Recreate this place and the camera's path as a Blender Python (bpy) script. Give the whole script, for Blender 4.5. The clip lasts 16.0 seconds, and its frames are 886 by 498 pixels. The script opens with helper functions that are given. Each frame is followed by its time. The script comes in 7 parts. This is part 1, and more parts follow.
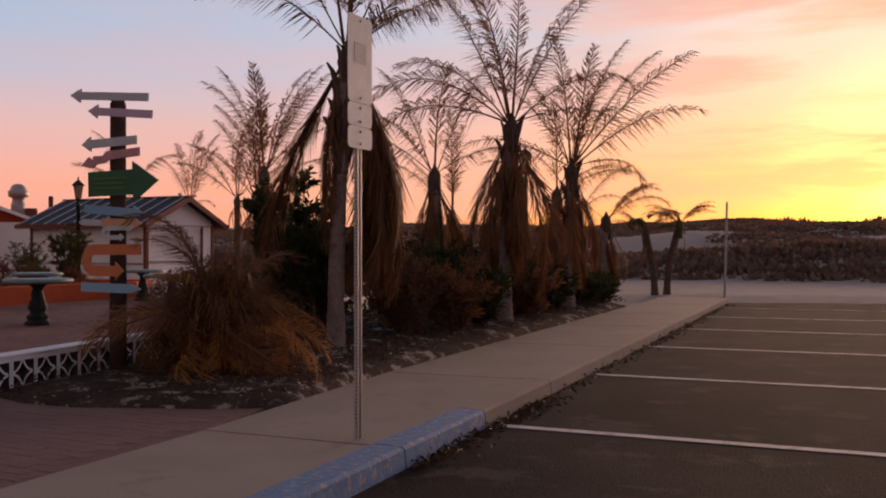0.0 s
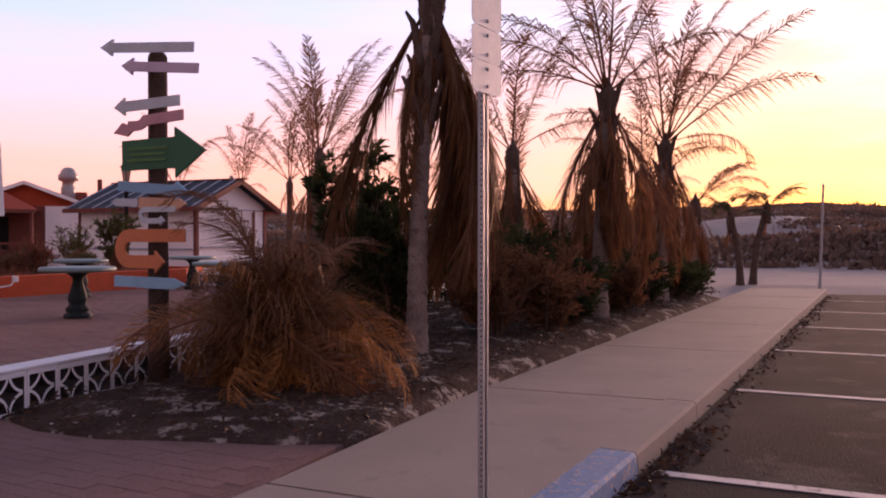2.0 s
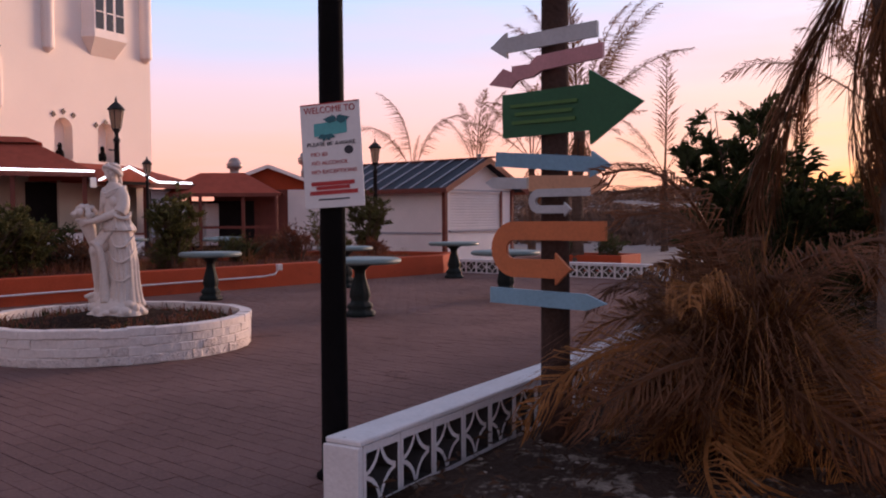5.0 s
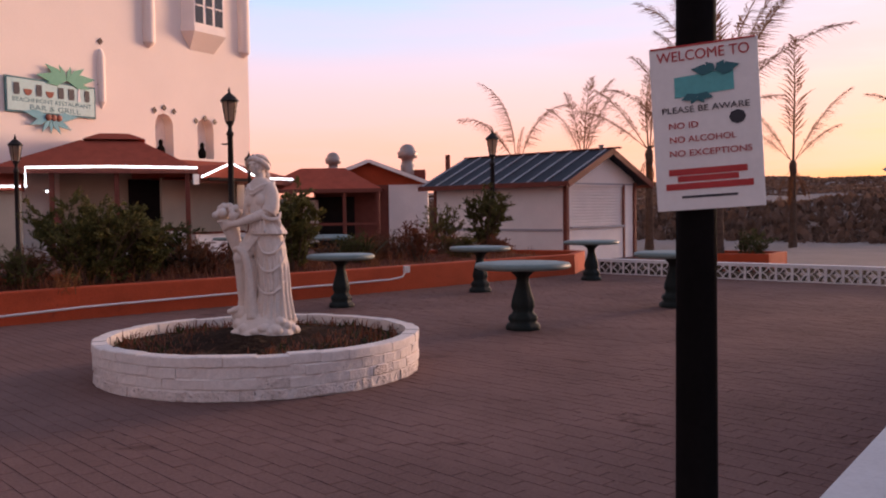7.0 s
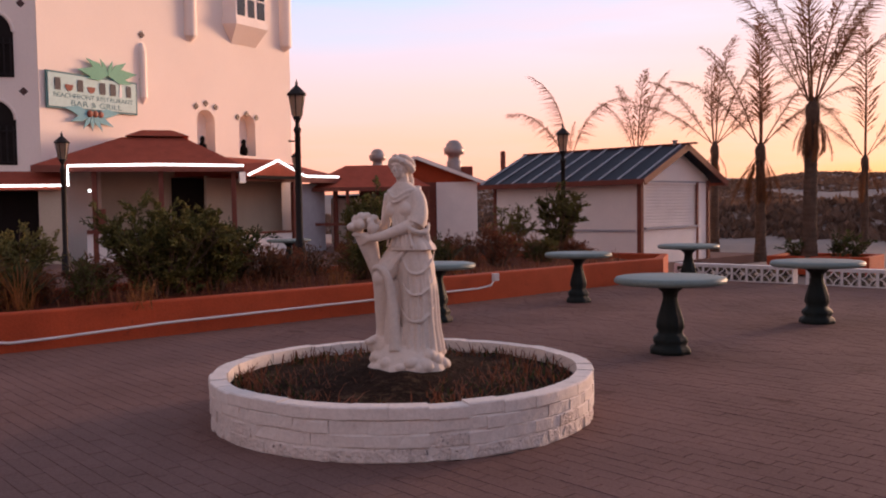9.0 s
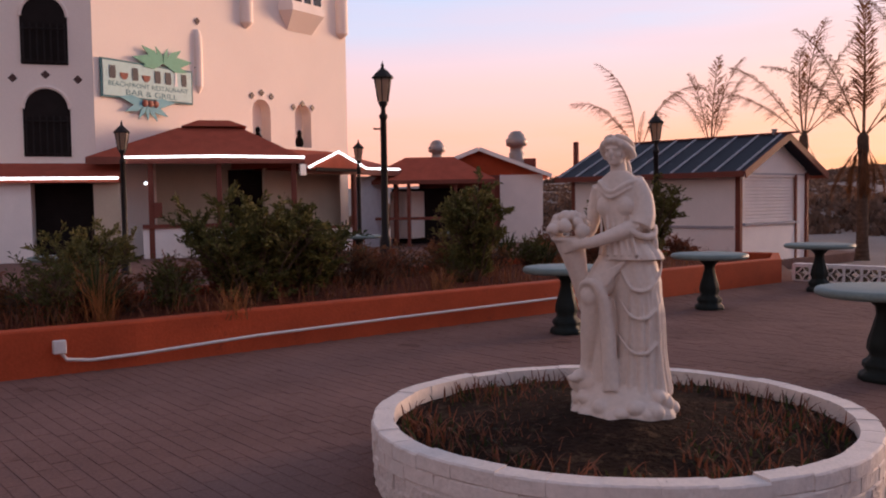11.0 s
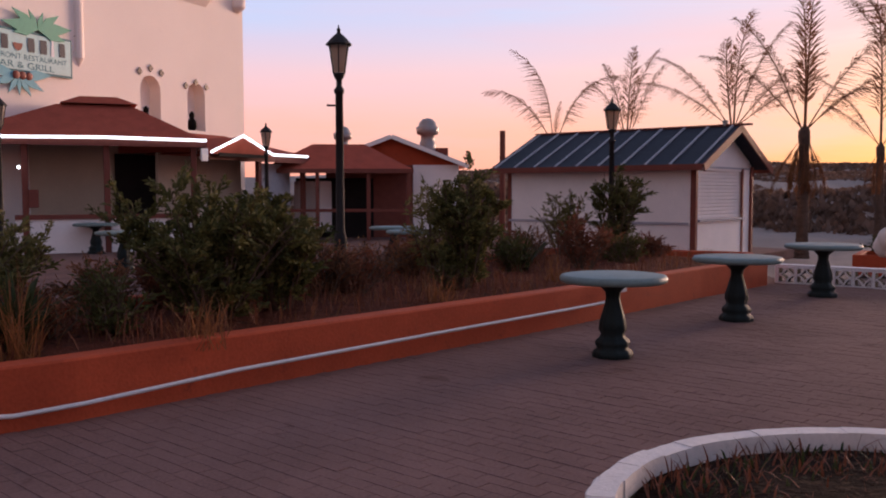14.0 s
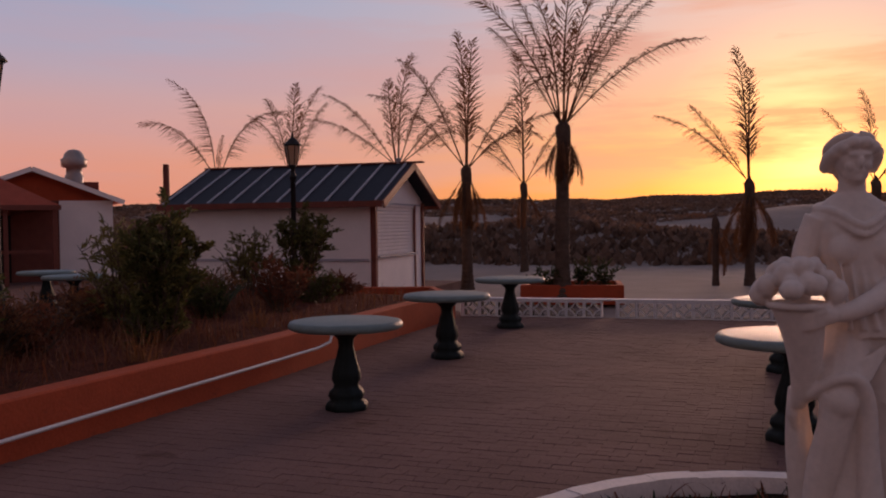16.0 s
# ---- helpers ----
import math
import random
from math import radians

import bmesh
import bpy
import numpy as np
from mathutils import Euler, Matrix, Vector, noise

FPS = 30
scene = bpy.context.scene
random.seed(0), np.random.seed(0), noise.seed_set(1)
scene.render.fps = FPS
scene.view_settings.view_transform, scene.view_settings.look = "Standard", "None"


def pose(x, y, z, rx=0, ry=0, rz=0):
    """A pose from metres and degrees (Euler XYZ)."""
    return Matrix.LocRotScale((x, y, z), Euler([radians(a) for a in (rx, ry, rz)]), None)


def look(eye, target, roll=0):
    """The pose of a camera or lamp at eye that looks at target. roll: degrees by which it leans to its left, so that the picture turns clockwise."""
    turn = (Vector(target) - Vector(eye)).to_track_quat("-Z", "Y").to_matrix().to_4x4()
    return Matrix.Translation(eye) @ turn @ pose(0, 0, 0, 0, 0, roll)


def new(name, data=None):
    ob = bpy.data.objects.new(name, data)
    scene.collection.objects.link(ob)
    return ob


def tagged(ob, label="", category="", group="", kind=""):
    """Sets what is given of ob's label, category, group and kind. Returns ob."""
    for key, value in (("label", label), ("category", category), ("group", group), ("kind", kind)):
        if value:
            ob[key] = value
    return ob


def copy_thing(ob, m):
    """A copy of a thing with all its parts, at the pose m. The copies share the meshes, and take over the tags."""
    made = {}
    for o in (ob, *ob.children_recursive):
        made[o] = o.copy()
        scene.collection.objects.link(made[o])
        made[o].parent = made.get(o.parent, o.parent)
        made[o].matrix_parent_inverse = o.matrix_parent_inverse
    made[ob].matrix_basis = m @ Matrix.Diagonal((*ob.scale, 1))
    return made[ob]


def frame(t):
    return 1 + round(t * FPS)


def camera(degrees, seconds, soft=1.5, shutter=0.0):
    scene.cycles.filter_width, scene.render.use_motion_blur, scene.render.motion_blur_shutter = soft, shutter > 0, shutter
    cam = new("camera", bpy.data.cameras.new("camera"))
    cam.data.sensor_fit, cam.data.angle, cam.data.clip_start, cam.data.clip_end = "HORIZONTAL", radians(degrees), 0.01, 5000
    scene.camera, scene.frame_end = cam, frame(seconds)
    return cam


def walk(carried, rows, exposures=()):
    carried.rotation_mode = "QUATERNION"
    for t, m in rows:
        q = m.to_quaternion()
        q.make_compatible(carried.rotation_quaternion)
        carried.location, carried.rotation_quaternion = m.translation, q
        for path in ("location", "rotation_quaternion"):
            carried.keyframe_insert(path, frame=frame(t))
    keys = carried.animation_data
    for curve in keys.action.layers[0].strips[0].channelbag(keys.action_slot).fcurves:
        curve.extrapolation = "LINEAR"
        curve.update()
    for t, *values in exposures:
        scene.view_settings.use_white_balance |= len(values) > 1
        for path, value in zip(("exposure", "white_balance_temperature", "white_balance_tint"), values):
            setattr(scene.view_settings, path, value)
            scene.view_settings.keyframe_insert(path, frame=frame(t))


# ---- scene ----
cam = camera(53.0, 16.0, soft=2.0)

PATH = [
    (0, (0.579, 1.651, 1.186), (0.277, 3.628, 1.192), -0.1),
    (0.5, (0.451, 2.065, 1.197), (0.146, 4.041, 1.202), -0.2),
    (1, (0.265, 2.426, 1.2), (-0.04, 4.402, 1.206), -0.2),
    (1.5, (0.092, 2.838, 1.201), (-0.266, 4.806, 1.184), -0.1),
    (2, (-0.174, 3.218, 1.2), (-0.581, 5.176, 1.173), -0.0),
    (2.5, (-0.42, 3.6, 1.185), (-0.87, 5.548, 1.146), -0.0),
    (3, (-0.741, 3.922, 1.202), (-1.26, 5.853, 1.148), 0.1),
    (3.5, (-1.094, 4.212, 1.19), (-1.671, 6.126, 1.13), 0.1),
    (4, (-1.477, 4.484, 1.207), (-2.151, 6.366, 1.135), 0.2),
    (4.5, (-1.902, 4.711, 1.262), (-2.705, 6.541, 1.193), -0.1),
    (5, (-2.293, 4.952, 1.288), (-3.134, 6.765, 1.216), -0.4),
    (7.5, (-4.337, 6.024, 1.357), (-5.35, 7.746, 1.273), -0.8),
    (8, (-4.739, 6.148, 1.384), (-5.751, 7.87, 1.299), -0.8),
    (8.5, (-5.126, 6.298, 1.427), (-6.145, 8.017, 1.342), -0.8),
    (9, (-5.541, 6.391, 1.467), (-6.578, 8.099, 1.375), -0.9),
    (9.5, (-5.919, 6.571, 1.5), (-6.987, 8.259, 1.402), -0.9),
    (10, (-6.36, 6.747, 1.506), (-7.466, 8.411, 1.402), -0.8),
    (12.5, (-8.379, 7.601, 1.493), (-9.436, 9.295, 1.381), -0.6),
    (13, (-8.777, 7.794, 1.493), (-9.772, 9.526, 1.38), -0.2),
    (13.5, (-9.179, 7.981, 1.493), (-10.055, 9.775, 1.368), -0.2),
    (14, (-9.537, 8.162, 1.51), (-10.382, 9.97, 1.383), -0.1),
    (14.5, (-9.831, 8.309, 1.518), (-10.472, 10.2, 1.408), -0.6),
    (15, (-10.069, 8.476, 1.529), (-10.499, 10.427, 1.444), -0.8),
    (15.5, (-10.314, 8.629, 1.544), (-10.551, 10.614, 1.487), -0.7),
    (16, (-10.372, 8.633, 1.562), (-10.463, 10.63, 1.508), -0.7),
]
EXPOSURES = [(0, 0.06, 6950, 14), (0.5, 0.28, 6600, 15), (1.5, 0.68, 6350, 29), (3.5, 0.88, 6300, 26), (5, 0.60, 5950, 13), (9, 0.70, 6700, 14), (12.5, 0.44, 6050, 10), (14.5, 0.40, 5800, 11), (15.5, -0.17, 6100, 25), (16, -0.44, 6550, 22)]
walk(cam, [(t, look(e, g, r)) for t, e, g, r in PATH], EXPOSURES)

# ---- sky and light ----
SUN_AZ = radians(20)     # clockwise from +y
SUN_EL = radians(3.0)
world = bpy.data.worlds.new("world")
scene.world = world
world.use_nodes = True
wn, wl = world.node_tree.nodes, world.node_tree.links
wn.clear()


def wnode(kind, **kw):
    n = wn.new(kind)
    for k, v in kw.items():
        if k == "operation":
            n.operation = v
        elif k == "blend":
            n.blend_type = v
        elif k == "dtype":
            n.data_type = v
    return n


def wmath(op, a, b=None):
    n = wnode("ShaderNodeMath", operation=op)
    for i, v in enumerate((a, b)):
        if v is None:
            continue
        if isinstance(v, (int, float)):
            n.inputs[i].default_value = v
        else:
            wl.new(v, n.inputs[i])
    return n.outputs[0]


def wramp(fac, stops):
    n = wn.new("ShaderNodeValToRGB")
    el = n.color_ramp.elements
    while len(el) < len(stops):
        el.new(0.5)
    for e, (p, c) in zip(el, stops):
        e.position, e.color = p, (*c, 1)
    wl.new(fac, n.inputs[0])
    return n.outputs[0]


def wmix(fac, a, b, blend="MIX"):
    n = wnode("ShaderNodeMix", dtype="RGBA", blend=blend)
    for sock, v in ((n.inputs[0], fac), (n.inputs[6], a), (n.inputs[7], b)):
        if isinstance(v, (int, float)):
            sock.default_value = v
        elif isinstance(v, tuple):
            sock.default_value = (*v, 1)
        else:
            wl.new(v, sock)
    return n.outputs[2]


tc = wn.new("ShaderNodeTexCoord")
sep = wn.new("ShaderNodeSeparateXYZ")
wl.new(tc.outputs["Generated"], sep.inputs[0])
elev = wmath("DIVIDE", wmath("ARCSINE", sep.outputs[2]), math.pi / 2)
dotn = wnode("ShaderNodeVectorMath", operation="DOT_PRODUCT")
wl.new(tc.outputs["Generated"], dotn.inputs[0])
dotn.inputs[1].default_value = (math.sin(SUN_AZ) * math.cos(SUN_EL), math.cos(SUN_AZ) * math.cos(SUN_EL), math.sin(SUN_EL))
away = wmath("DIVIDE", wmath("ARCCOSINE", dotn.outputs["Value"]), math.pi)   # 0 at the sun, 1 opposite

# away from the sunset: peach at the horizon, pink, then pale blue
far_sky = wramp(elev, [(0.0, (0.84, 0.29, 0.20)), (0.04, (0.86, 0.34, 0.27)), (0.08, (0.71, 0.41, 0.41)),
                       (0.12, (0.45, 0.46, 0.60)), (0.16, (0.34, 0.46, 0.66)), (0.25, (0.24, 0.36, 0.58)), (0.5, (0.17, 0.23, 0.35)), (1.0, (0.13, 0.16, 0.24))])
# round the sun: orange at the horizon, yellow, cream above
near_sky = wramp(elev, [(0.0, (0.90, 0.24, 0.02)), (0.02, (0.95, 0.31, 0.05)), (0.05, (0.95, 0.38, 0.14)), (0.10, (0.93, 0.47, 0.33)),
                        (0.16, (0.84, 0.62, 0.56)), (0.25, (0.55, 0.53, 0.60)), (0.5, (0.24, 0.25, 0.32)), (1.0, (0.13, 0.16, 0.24))])
blend = wramp(away, [(0.0, (1, 1, 1)), (0.067, (0.78, 0.78, 0.78)), (0.14, (0.36, 0.36, 0.36)), (0.22, (0.12, 0.12, 0.12)), (0.33, (0.0, 0.0, 0.0))])
# the darker, mauve sky opposite the sunset
dusk = wramp(away, [(0.36, (0, 0, 0)), (0.7, (0.75, 0.75, 0.75))])
far_sky = wmix(dusk, far_sky, (0.235, 0.175, 0.195))
sky_col = wmix(blend, far_sky, near_sky)
# thin streaks of cloud, stretched along the horizon
mp = wn.new("ShaderNodeMapping")
mp.inputs["Scale"].default_value = (1.8, 1.8, 14.0)
mp.inputs["Rotation"].default_value = (0.05, -0.14, 0)
wl.new(tc.outputs["Generated"], mp.inputs["Vector"])
nz = wn.new("ShaderNodeTexNoise")
nz.inputs["Scale"].default_value, nz.inputs["Detail"].default_value, nz.inputs["Roughness"].default_value = 1.6, 5, 0.55
wl.new(mp.outputs[0], nz.inputs["Vector"])
streak = wramp(nz.outputs[0], [(0.43, (0, 0, 0)), (0.56, (1, 1, 1))])
cloud_col = wmix(blend, (0.72, 0.40, 0.42), (0.95, 0.36, 0.17))
near_fac = wmath("ADD", wmath("MULTIPLY", blend, 0.87), 0.13)
sky_col = wmix(wmath("MULTIPLY", wmath("MULTIPLY", streak, 0.7), near_fac), sky_col, cloud_col)
mp2 = wn.new("ShaderNodeMapping")
mp2.inputs["Scale"].default_value = (1.3, 1.3, 10.0)
mp2.inputs["Rotation"].default_value = (0.0, 0.16, 0)
mp2.inputs["Location"].default_value = (0.4, 1.7, 2.3)
wl.new(tc.outputs["Generated"], mp2.inputs["Vector"])
nz2 = wn.new("ShaderNodeTexNoise")
nz2.inputs["Scale"].default_value, nz2.inputs["Detail"].default_value, nz2.inputs["Roughness"].default_value = 2.6, 6, 0.6
wl.new(mp2.outputs[0], nz2.inputs["Vector"])
veil = wramp(nz2.outputs[0], [(0.45, (0, 0, 0)), (0.6, (1, 1, 1))])
low = wramp(elev, [(0.0, (0.3, 0.3, 0.3)), (0.05, (1, 1, 1)), (0.17, (0.8, 0.8, 0.8)), (0.3, (0, 0, 0))])
sky_col = wmix(wmath("MULTIPLY", wmath("MULTIPLY", wmath("MULTIPLY", veil, low), 0.9), near_fac), sky_col, wmix(blend, (0.60, 0.40, 0.48), (0.78, 0.27, 0.15)))
glow = wramp(away, [(0.0, (1.3, 0.9, 0.35)), (0.025, (0.6, 0.40, 0.10)), (0.055, (0.12, 0.07, 0.01)), (0.11, (0, 0, 0))])
sky_col = wmix(wmath("SUBTRACT", 1.0, wmath("MAXIMUM", wmath("MULTIPLY", streak, 0.7), wmath("MULTIPLY", veil, 0.95))), sky_col, wmix(1.0, sky_col, glow, "ADD"))
nish = wn.new("ShaderNodeTexSky")
nish.sky_type = "NISHITA"
nish.sun_disc = False
nish.sun_elevation, nish.sun_rotation = SUN_EL, SUN_AZ
bg1, bg2, addsh = wn.new("ShaderNodeBackground"), wn.new("ShaderNodeBackground"), wn.new("ShaderNodeAddShader")
wl.new(nish.outputs[0], bg1.inputs[0])
bg1.inputs[1].default_value = 0.03
wl.new(sky_col, bg2.inputs[0])
bg2.inputs[1].default_value = 1.0
wl.new(bg1.outputs[0], addsh.inputs[0])
wl.new(bg2.outputs[0], addsh.inputs[1])
wout = wn.new("ShaderNodeOutputWorld")
wl.new(addsh.outputs[0], wout.inputs[0])

sun = new("sun", bpy.data.lights.new("sun", "SUN"))
sun.data.energy, sun.data.angle, sun.data.color = 4.2, radians(20), (1.0, 0.60, 0.40)
sun.matrix_world = look((0, 0, 20), (-math.sin(SUN_AZ), -math.cos(SUN_AZ), 20 - math.tan(radians(4.5))))

# ---- materials ----
MATS = {}


def mat(name, col, rough=0.7, var=0.25, scale=6.0, fine=60.0, bump=0.15, metal=0.0, stain=None, stain_at=0.6, rnd=0.0, island=0.0, spec=0.4, dist=0.01):
    """Painted, stone, bark or leaf surface: colour varied at two scales, stains, fine relief."""
    if name in MATS:
        return MATS[name]
    m = bpy.data.materials.new(name)
    m.use_nodes = True
    n, l = m.node_tree.nodes, m.node_tree.links
    b = n["Principled BSDF"]
    b.inputs["Roughness"].default_value, b.inputs["Metallic"].default_value = rough, metal
    b.inputs["Specular IOR Level"].default_value = spec
    geo = n.new("ShaderNodeNewGeometry")
    n1, n2 = n.new("ShaderNodeTexNoise"), n.new("ShaderNodeTexNoise")
    n1.inputs["Scale"].default_value, n1.inputs["Detail"].default_value = scale, 6
    n2.inputs["Scale"].default_value, n2.inputs["Detail"].default_value = fine, 4
    for k in (n1, n2):
        l.new(geo.outputs["Position"], k.inputs["Vector"])
    s = n.new("ShaderNodeMath")
    s.operation = "ADD"
    l.new(n1.outputs[0], s.inputs[0])
    l.new(n2.outputs[0], s.inputs[1])
    if rnd or island:
        src = n.new("ShaderNodeObjectInfo").outputs["Random"] if rnd else geo.outputs["Random Per Island"]
        mu, s2 = n.new("ShaderNodeMath"), n.new("ShaderNodeMath")
        mu.operation, s2.operation = "MULTIPLY_ADD", "ADD"
        mu.inputs[1].default_value, mu.inputs[2].default_value = (rnd or island), -(rnd or island) / 2
        l.new(src, mu.inputs[0])
        l.new(s.outputs[0], s2.inputs[0])
        l.new(mu.outputs[0], s2.inputs[1])
        s = s2
    r = n.new("ShaderNodeValToRGB")
    r.color_ramp.elements[0].position, r.color_ramp.elements[1].position = 0.0, 1.0
    hv = n.new("ShaderNodeMath")
    hv.operation = "MULTIPLY"
    hv.inputs[1].default_value = 0.5
    l.new(s.outputs[0], hv.inputs[0])
    l.new(hv.outputs[0], r.inputs[0])
    r.color_ramp.elements[0].position, r.color_ramp.elements[1].position = 0.3, 0.7
    r.color_ramp.elements[0].color = (*[c * (1 - var) for c in col], 1)
    r.color_ramp.elements[1].color = (*[min(0.95, c * (1 + var)) for c in col], 1)
    out = r.outputs[0]
    if stain:
        n3, r3, mx = n.new("ShaderNodeTexNoise"), n.new("ShaderNodeValToRGB"), n.new("ShaderNodeMix")
        n3.inputs["Scale"].default_value, n3.inputs["Detail"].default_value, n3.inputs["Roughness"].default_value = scale * 1.7, 8, 0.7
        l.new(geo.outputs["Position"], n3.inputs["Vector"])
        r3.color_ramp.elements[0].position, r3.color_ramp.elements[1].position = stain_at, stain_at + 0.07
        l.new(n3.outputs[0], r3.inputs[0])
        mx.data_type = "RGBA"
        l.new(r3.outputs[0], mx.inputs[0])
        l.new(out, mx.inputs[6])
        mx.inputs[7].default_value = (*stain, 1)
        out = mx.outputs[2]
    l.new(out, b.inputs["Base Color"])
    if bump:
        bp = n.new("ShaderNodeBump")
        bp.inputs["Strength"].default_value, bp.inputs["Distance"].default_value = bump, dist
        l.new(s.outputs[0], bp.inputs["Height"])
        l.new(bp.outputs[0], b.inputs["Normal"])
    MATS[name] = m
    return m


def glow_mat(name, col, strength):
    m = bpy.data.materials.new(name)
    m.use_nodes = True
    b = m.node_tree.nodes["Principled BSDF"]
    b.inputs["Emission Color"].default_value, b.inputs["Emission Strength"].default_value = (*col, 1), strength
    b.inputs["Base Color"].default_value = (*col, 1)
    return m


def glass_mat(name, col=(0.9, 0.9, 0.9), rough=0.15):
    m = bpy.data.materials.new(name)
    m.use_nodes = True
    b = m.node_tree.nodes["Principled BSDF"]
    b.inputs["Base Color"].default_value, b.inputs["Roughness"].default_value = (*col, 1), rough
    b.inputs["Transmission Weight"].default_value, b.inputs["IOR"].default_value = 0.85, 1.45
    return m


def leaf_mat(name, col, var=0.4, rough=0.6, trans=0.25):
    """Leaves that let a little light through, each a shade of its own."""
    m = mat(name, col, rough, var, 3.0, 40.0, 0.0, island=0.5, spec=0.12)
    n, l = m.node_tree.nodes, m.node_tree.links
    b = n["Principled BSDF"]
    t, mx = n.new("ShaderNodeBsdfTranslucent"), n.new("ShaderNodeMixShader")
    l.new(b.inputs["Base Color"].links[0].from_socket, t.inputs[0])
    mx.inputs[0].default_value = trans
    l.new(b.outputs[0], mx.inputs[1])
    l.new(t.outputs[0], mx.inputs[2])
    l.new(mx.outputs[0], n["Material Output"].inputs[0])
    return m


M_SAND = mat("sand", (0.29, 0.235, 0.205), 0.95, 0.2, 0.8, 25, 0.5, stain=(0.16, 0.12, 0.09), stain_at=0.66, dist=0.04, spec=0.1)
M_ASPHALT = mat("asphalt", (0.026, 0.021, 0.020), 0.95, 0.6, 0.8, 55, 1.0, stain=(0.050, 0.041, 0.037), stain_at=0.54, spec=0.03)
M_LINE = mat("road_paint", (0.42, 0.37, 0.345), 0.85, 0.25, 5, 80, 0.2, stain=(0.10, 0.085, 0.08), stain_at=0.57)
M_WALK = mat("concrete_walk", (0.250, 0.202, 0.164), 0.9, 0.15, 1.3, 70, 0.25, stain=(0.215, 0.172, 0.145), stain_at=0.58, rnd=0.12, spec=0.05)
M_BLUE_KERB = mat("blue_kerb_paint", (0.065, 0.135, 0.25), 0.8, 0.35, 12, 60, 0.2, stain=(0.25, 0.21, 0.18), stain_at=0.54)
M_PAVER = mat("paver", (0.175, 0.102, 0.089), 0.85, 0.28, 0.9, 50, 0.3, stain=(0.115, 0.062, 0.053), stain_at=0.60, rnd=0.10, spec=0.05)
M_PAVER_I = mat("paver_joined", (0.175, 0.102, 0.089), 0.85, 0.28, 0.9, 50, 0.3, stain=(0.115, 0.062, 0.053), stain_at=0.60, island=0.10, spec=0.05)
M_JOINT = mat("paver_joint_sand", (0.160, 0.095, 0.082), 0.95, 0.3, 2, 40, 0.4, spec=0.05)
M_MULCH = mat("mulch", (0.058, 0.039, 0.030), 0.95, 0.5, 2.2, 30, 1.0, stain=(0.30, 0.25, 0.205), stain_at=0.545, dist=0.05, spec=0.03)
M_SOIL = mat("soil", (0.030, 0.018, 0.013), 0.95, 0.5, 5, 30, 1.0, stain=(0.075, 0.048, 0.03), stain_at=0.55, dist=0.05, spec=0.03)
M_BEDSOIL = mat("red_mulch", (0.105, 0.034, 0.021), 0.95, 0.5, 6, 45, 1.0, stain=(0.03, 0.019, 0.014), stain_at=0.56, dist=0.04, spec=0.04)
M_WHITE = mat("white_masonry_paint", (0.72, 0.68, 0.66), 0.75, 0.1, 5, 50, 0.3, stain=(0.42, 0.36, 0.32), stain_at=0.66)
# bare block inside the openings, its colour darkened for the shade there
M_BLOCKIN = mat("unpainted_block_shade", (0.05, 0.044, 0.042), 0.9, 0.2, 8, 50, 0.3, spec=0.1)
M_BRICKWHITE = mat("white_brick_paint", (0.70, 0.62, 0.57), 0.8, 0.12, 7, 45, 0.5, stain=(0.22, 0.14, 0.115), stain_at=0.645, rnd=0.1)
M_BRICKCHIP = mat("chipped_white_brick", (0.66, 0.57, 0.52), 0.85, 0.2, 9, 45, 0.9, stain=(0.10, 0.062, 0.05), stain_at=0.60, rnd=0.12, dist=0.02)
M_STATUE = mat("statue_concrete", (0.66, 0.56, 0.49), 0.75, 0.10, 6, 40, 0.12, stain=(0.34, 0.27, 0.23), stain_at=0.66)
M_REDWALL = mat("red_wall_paint", (0.37, 0.060, 0.021), 0.8, 0.2, 2.5, 40, 0.35, stain=(0.25, 0.044, 0.020), stain_at=0.6, spec=0.2)
M_REDTRIM = mat("red_brown_trim", (0.17, 0.050, 0.034), 0.6, 0.2, 5, 60, 0.15, spec=0.2)
M_ROOFRED = mat("red_shingle", (0.32, 0.075, 0.046), 0.85, 0.25, 3, 30, 0.4, spec=0.1)
M_ROOFBLUE = mat("blue_grey_roof", (0.020, 0.021, 0.030), 0.6, 0.25, 2, 40, 0.15, stain=(0.05, 0.05, 0.06), stain_at=0.6, spec=0.12)
M_BATTEN = mat("pale_batten", (0.36, 0.34, 0.36), 0.6, 0.15, 4, 40, 0.1)
M_SIDING = mat("white_siding", (0.82, 0.74, 0.69), 0.7, 0.08, 2, 40, 0.15, stain=(0.5, 0.44, 0.40), stain_at=0.68)
M_STUCCO = mat("cream_stucco", (0.82, 0.71, 0.63), 0.85, 0.06, 0.5, 25, 0.3, stain=(0.72, 0.60, 0.53), stain_at=0.68)
M_BEIGE = mat("beige_wall", (0.50, 0.40, 0.30), 0.8, 0.12, 1.5, 40, 0.2, spec=0.15)
# near-black for flat pieces that paint the shade inside openings
M_DARK = mat("interior_shade", (0.018, 0.014, 0.013), 0.8, 0.3, 3, 40, 0.1, spec=0.1)
M_BLACK = mat("black_paint", (0.006, 0.005, 0.005), 0.75, 0.3, 6, 60, 0.08, spec=0.04)
M_IRON = mat("dark_bronze_iron", (0.014, 0.010, 0.009), 0.6, 0.3, 6, 60, 0.1, spec=0.25)
M_TILEDARK = mat("dark_tile", (0.06, 0.025, 0.02), 0.4, 0.2, 6, 60, 0.05)
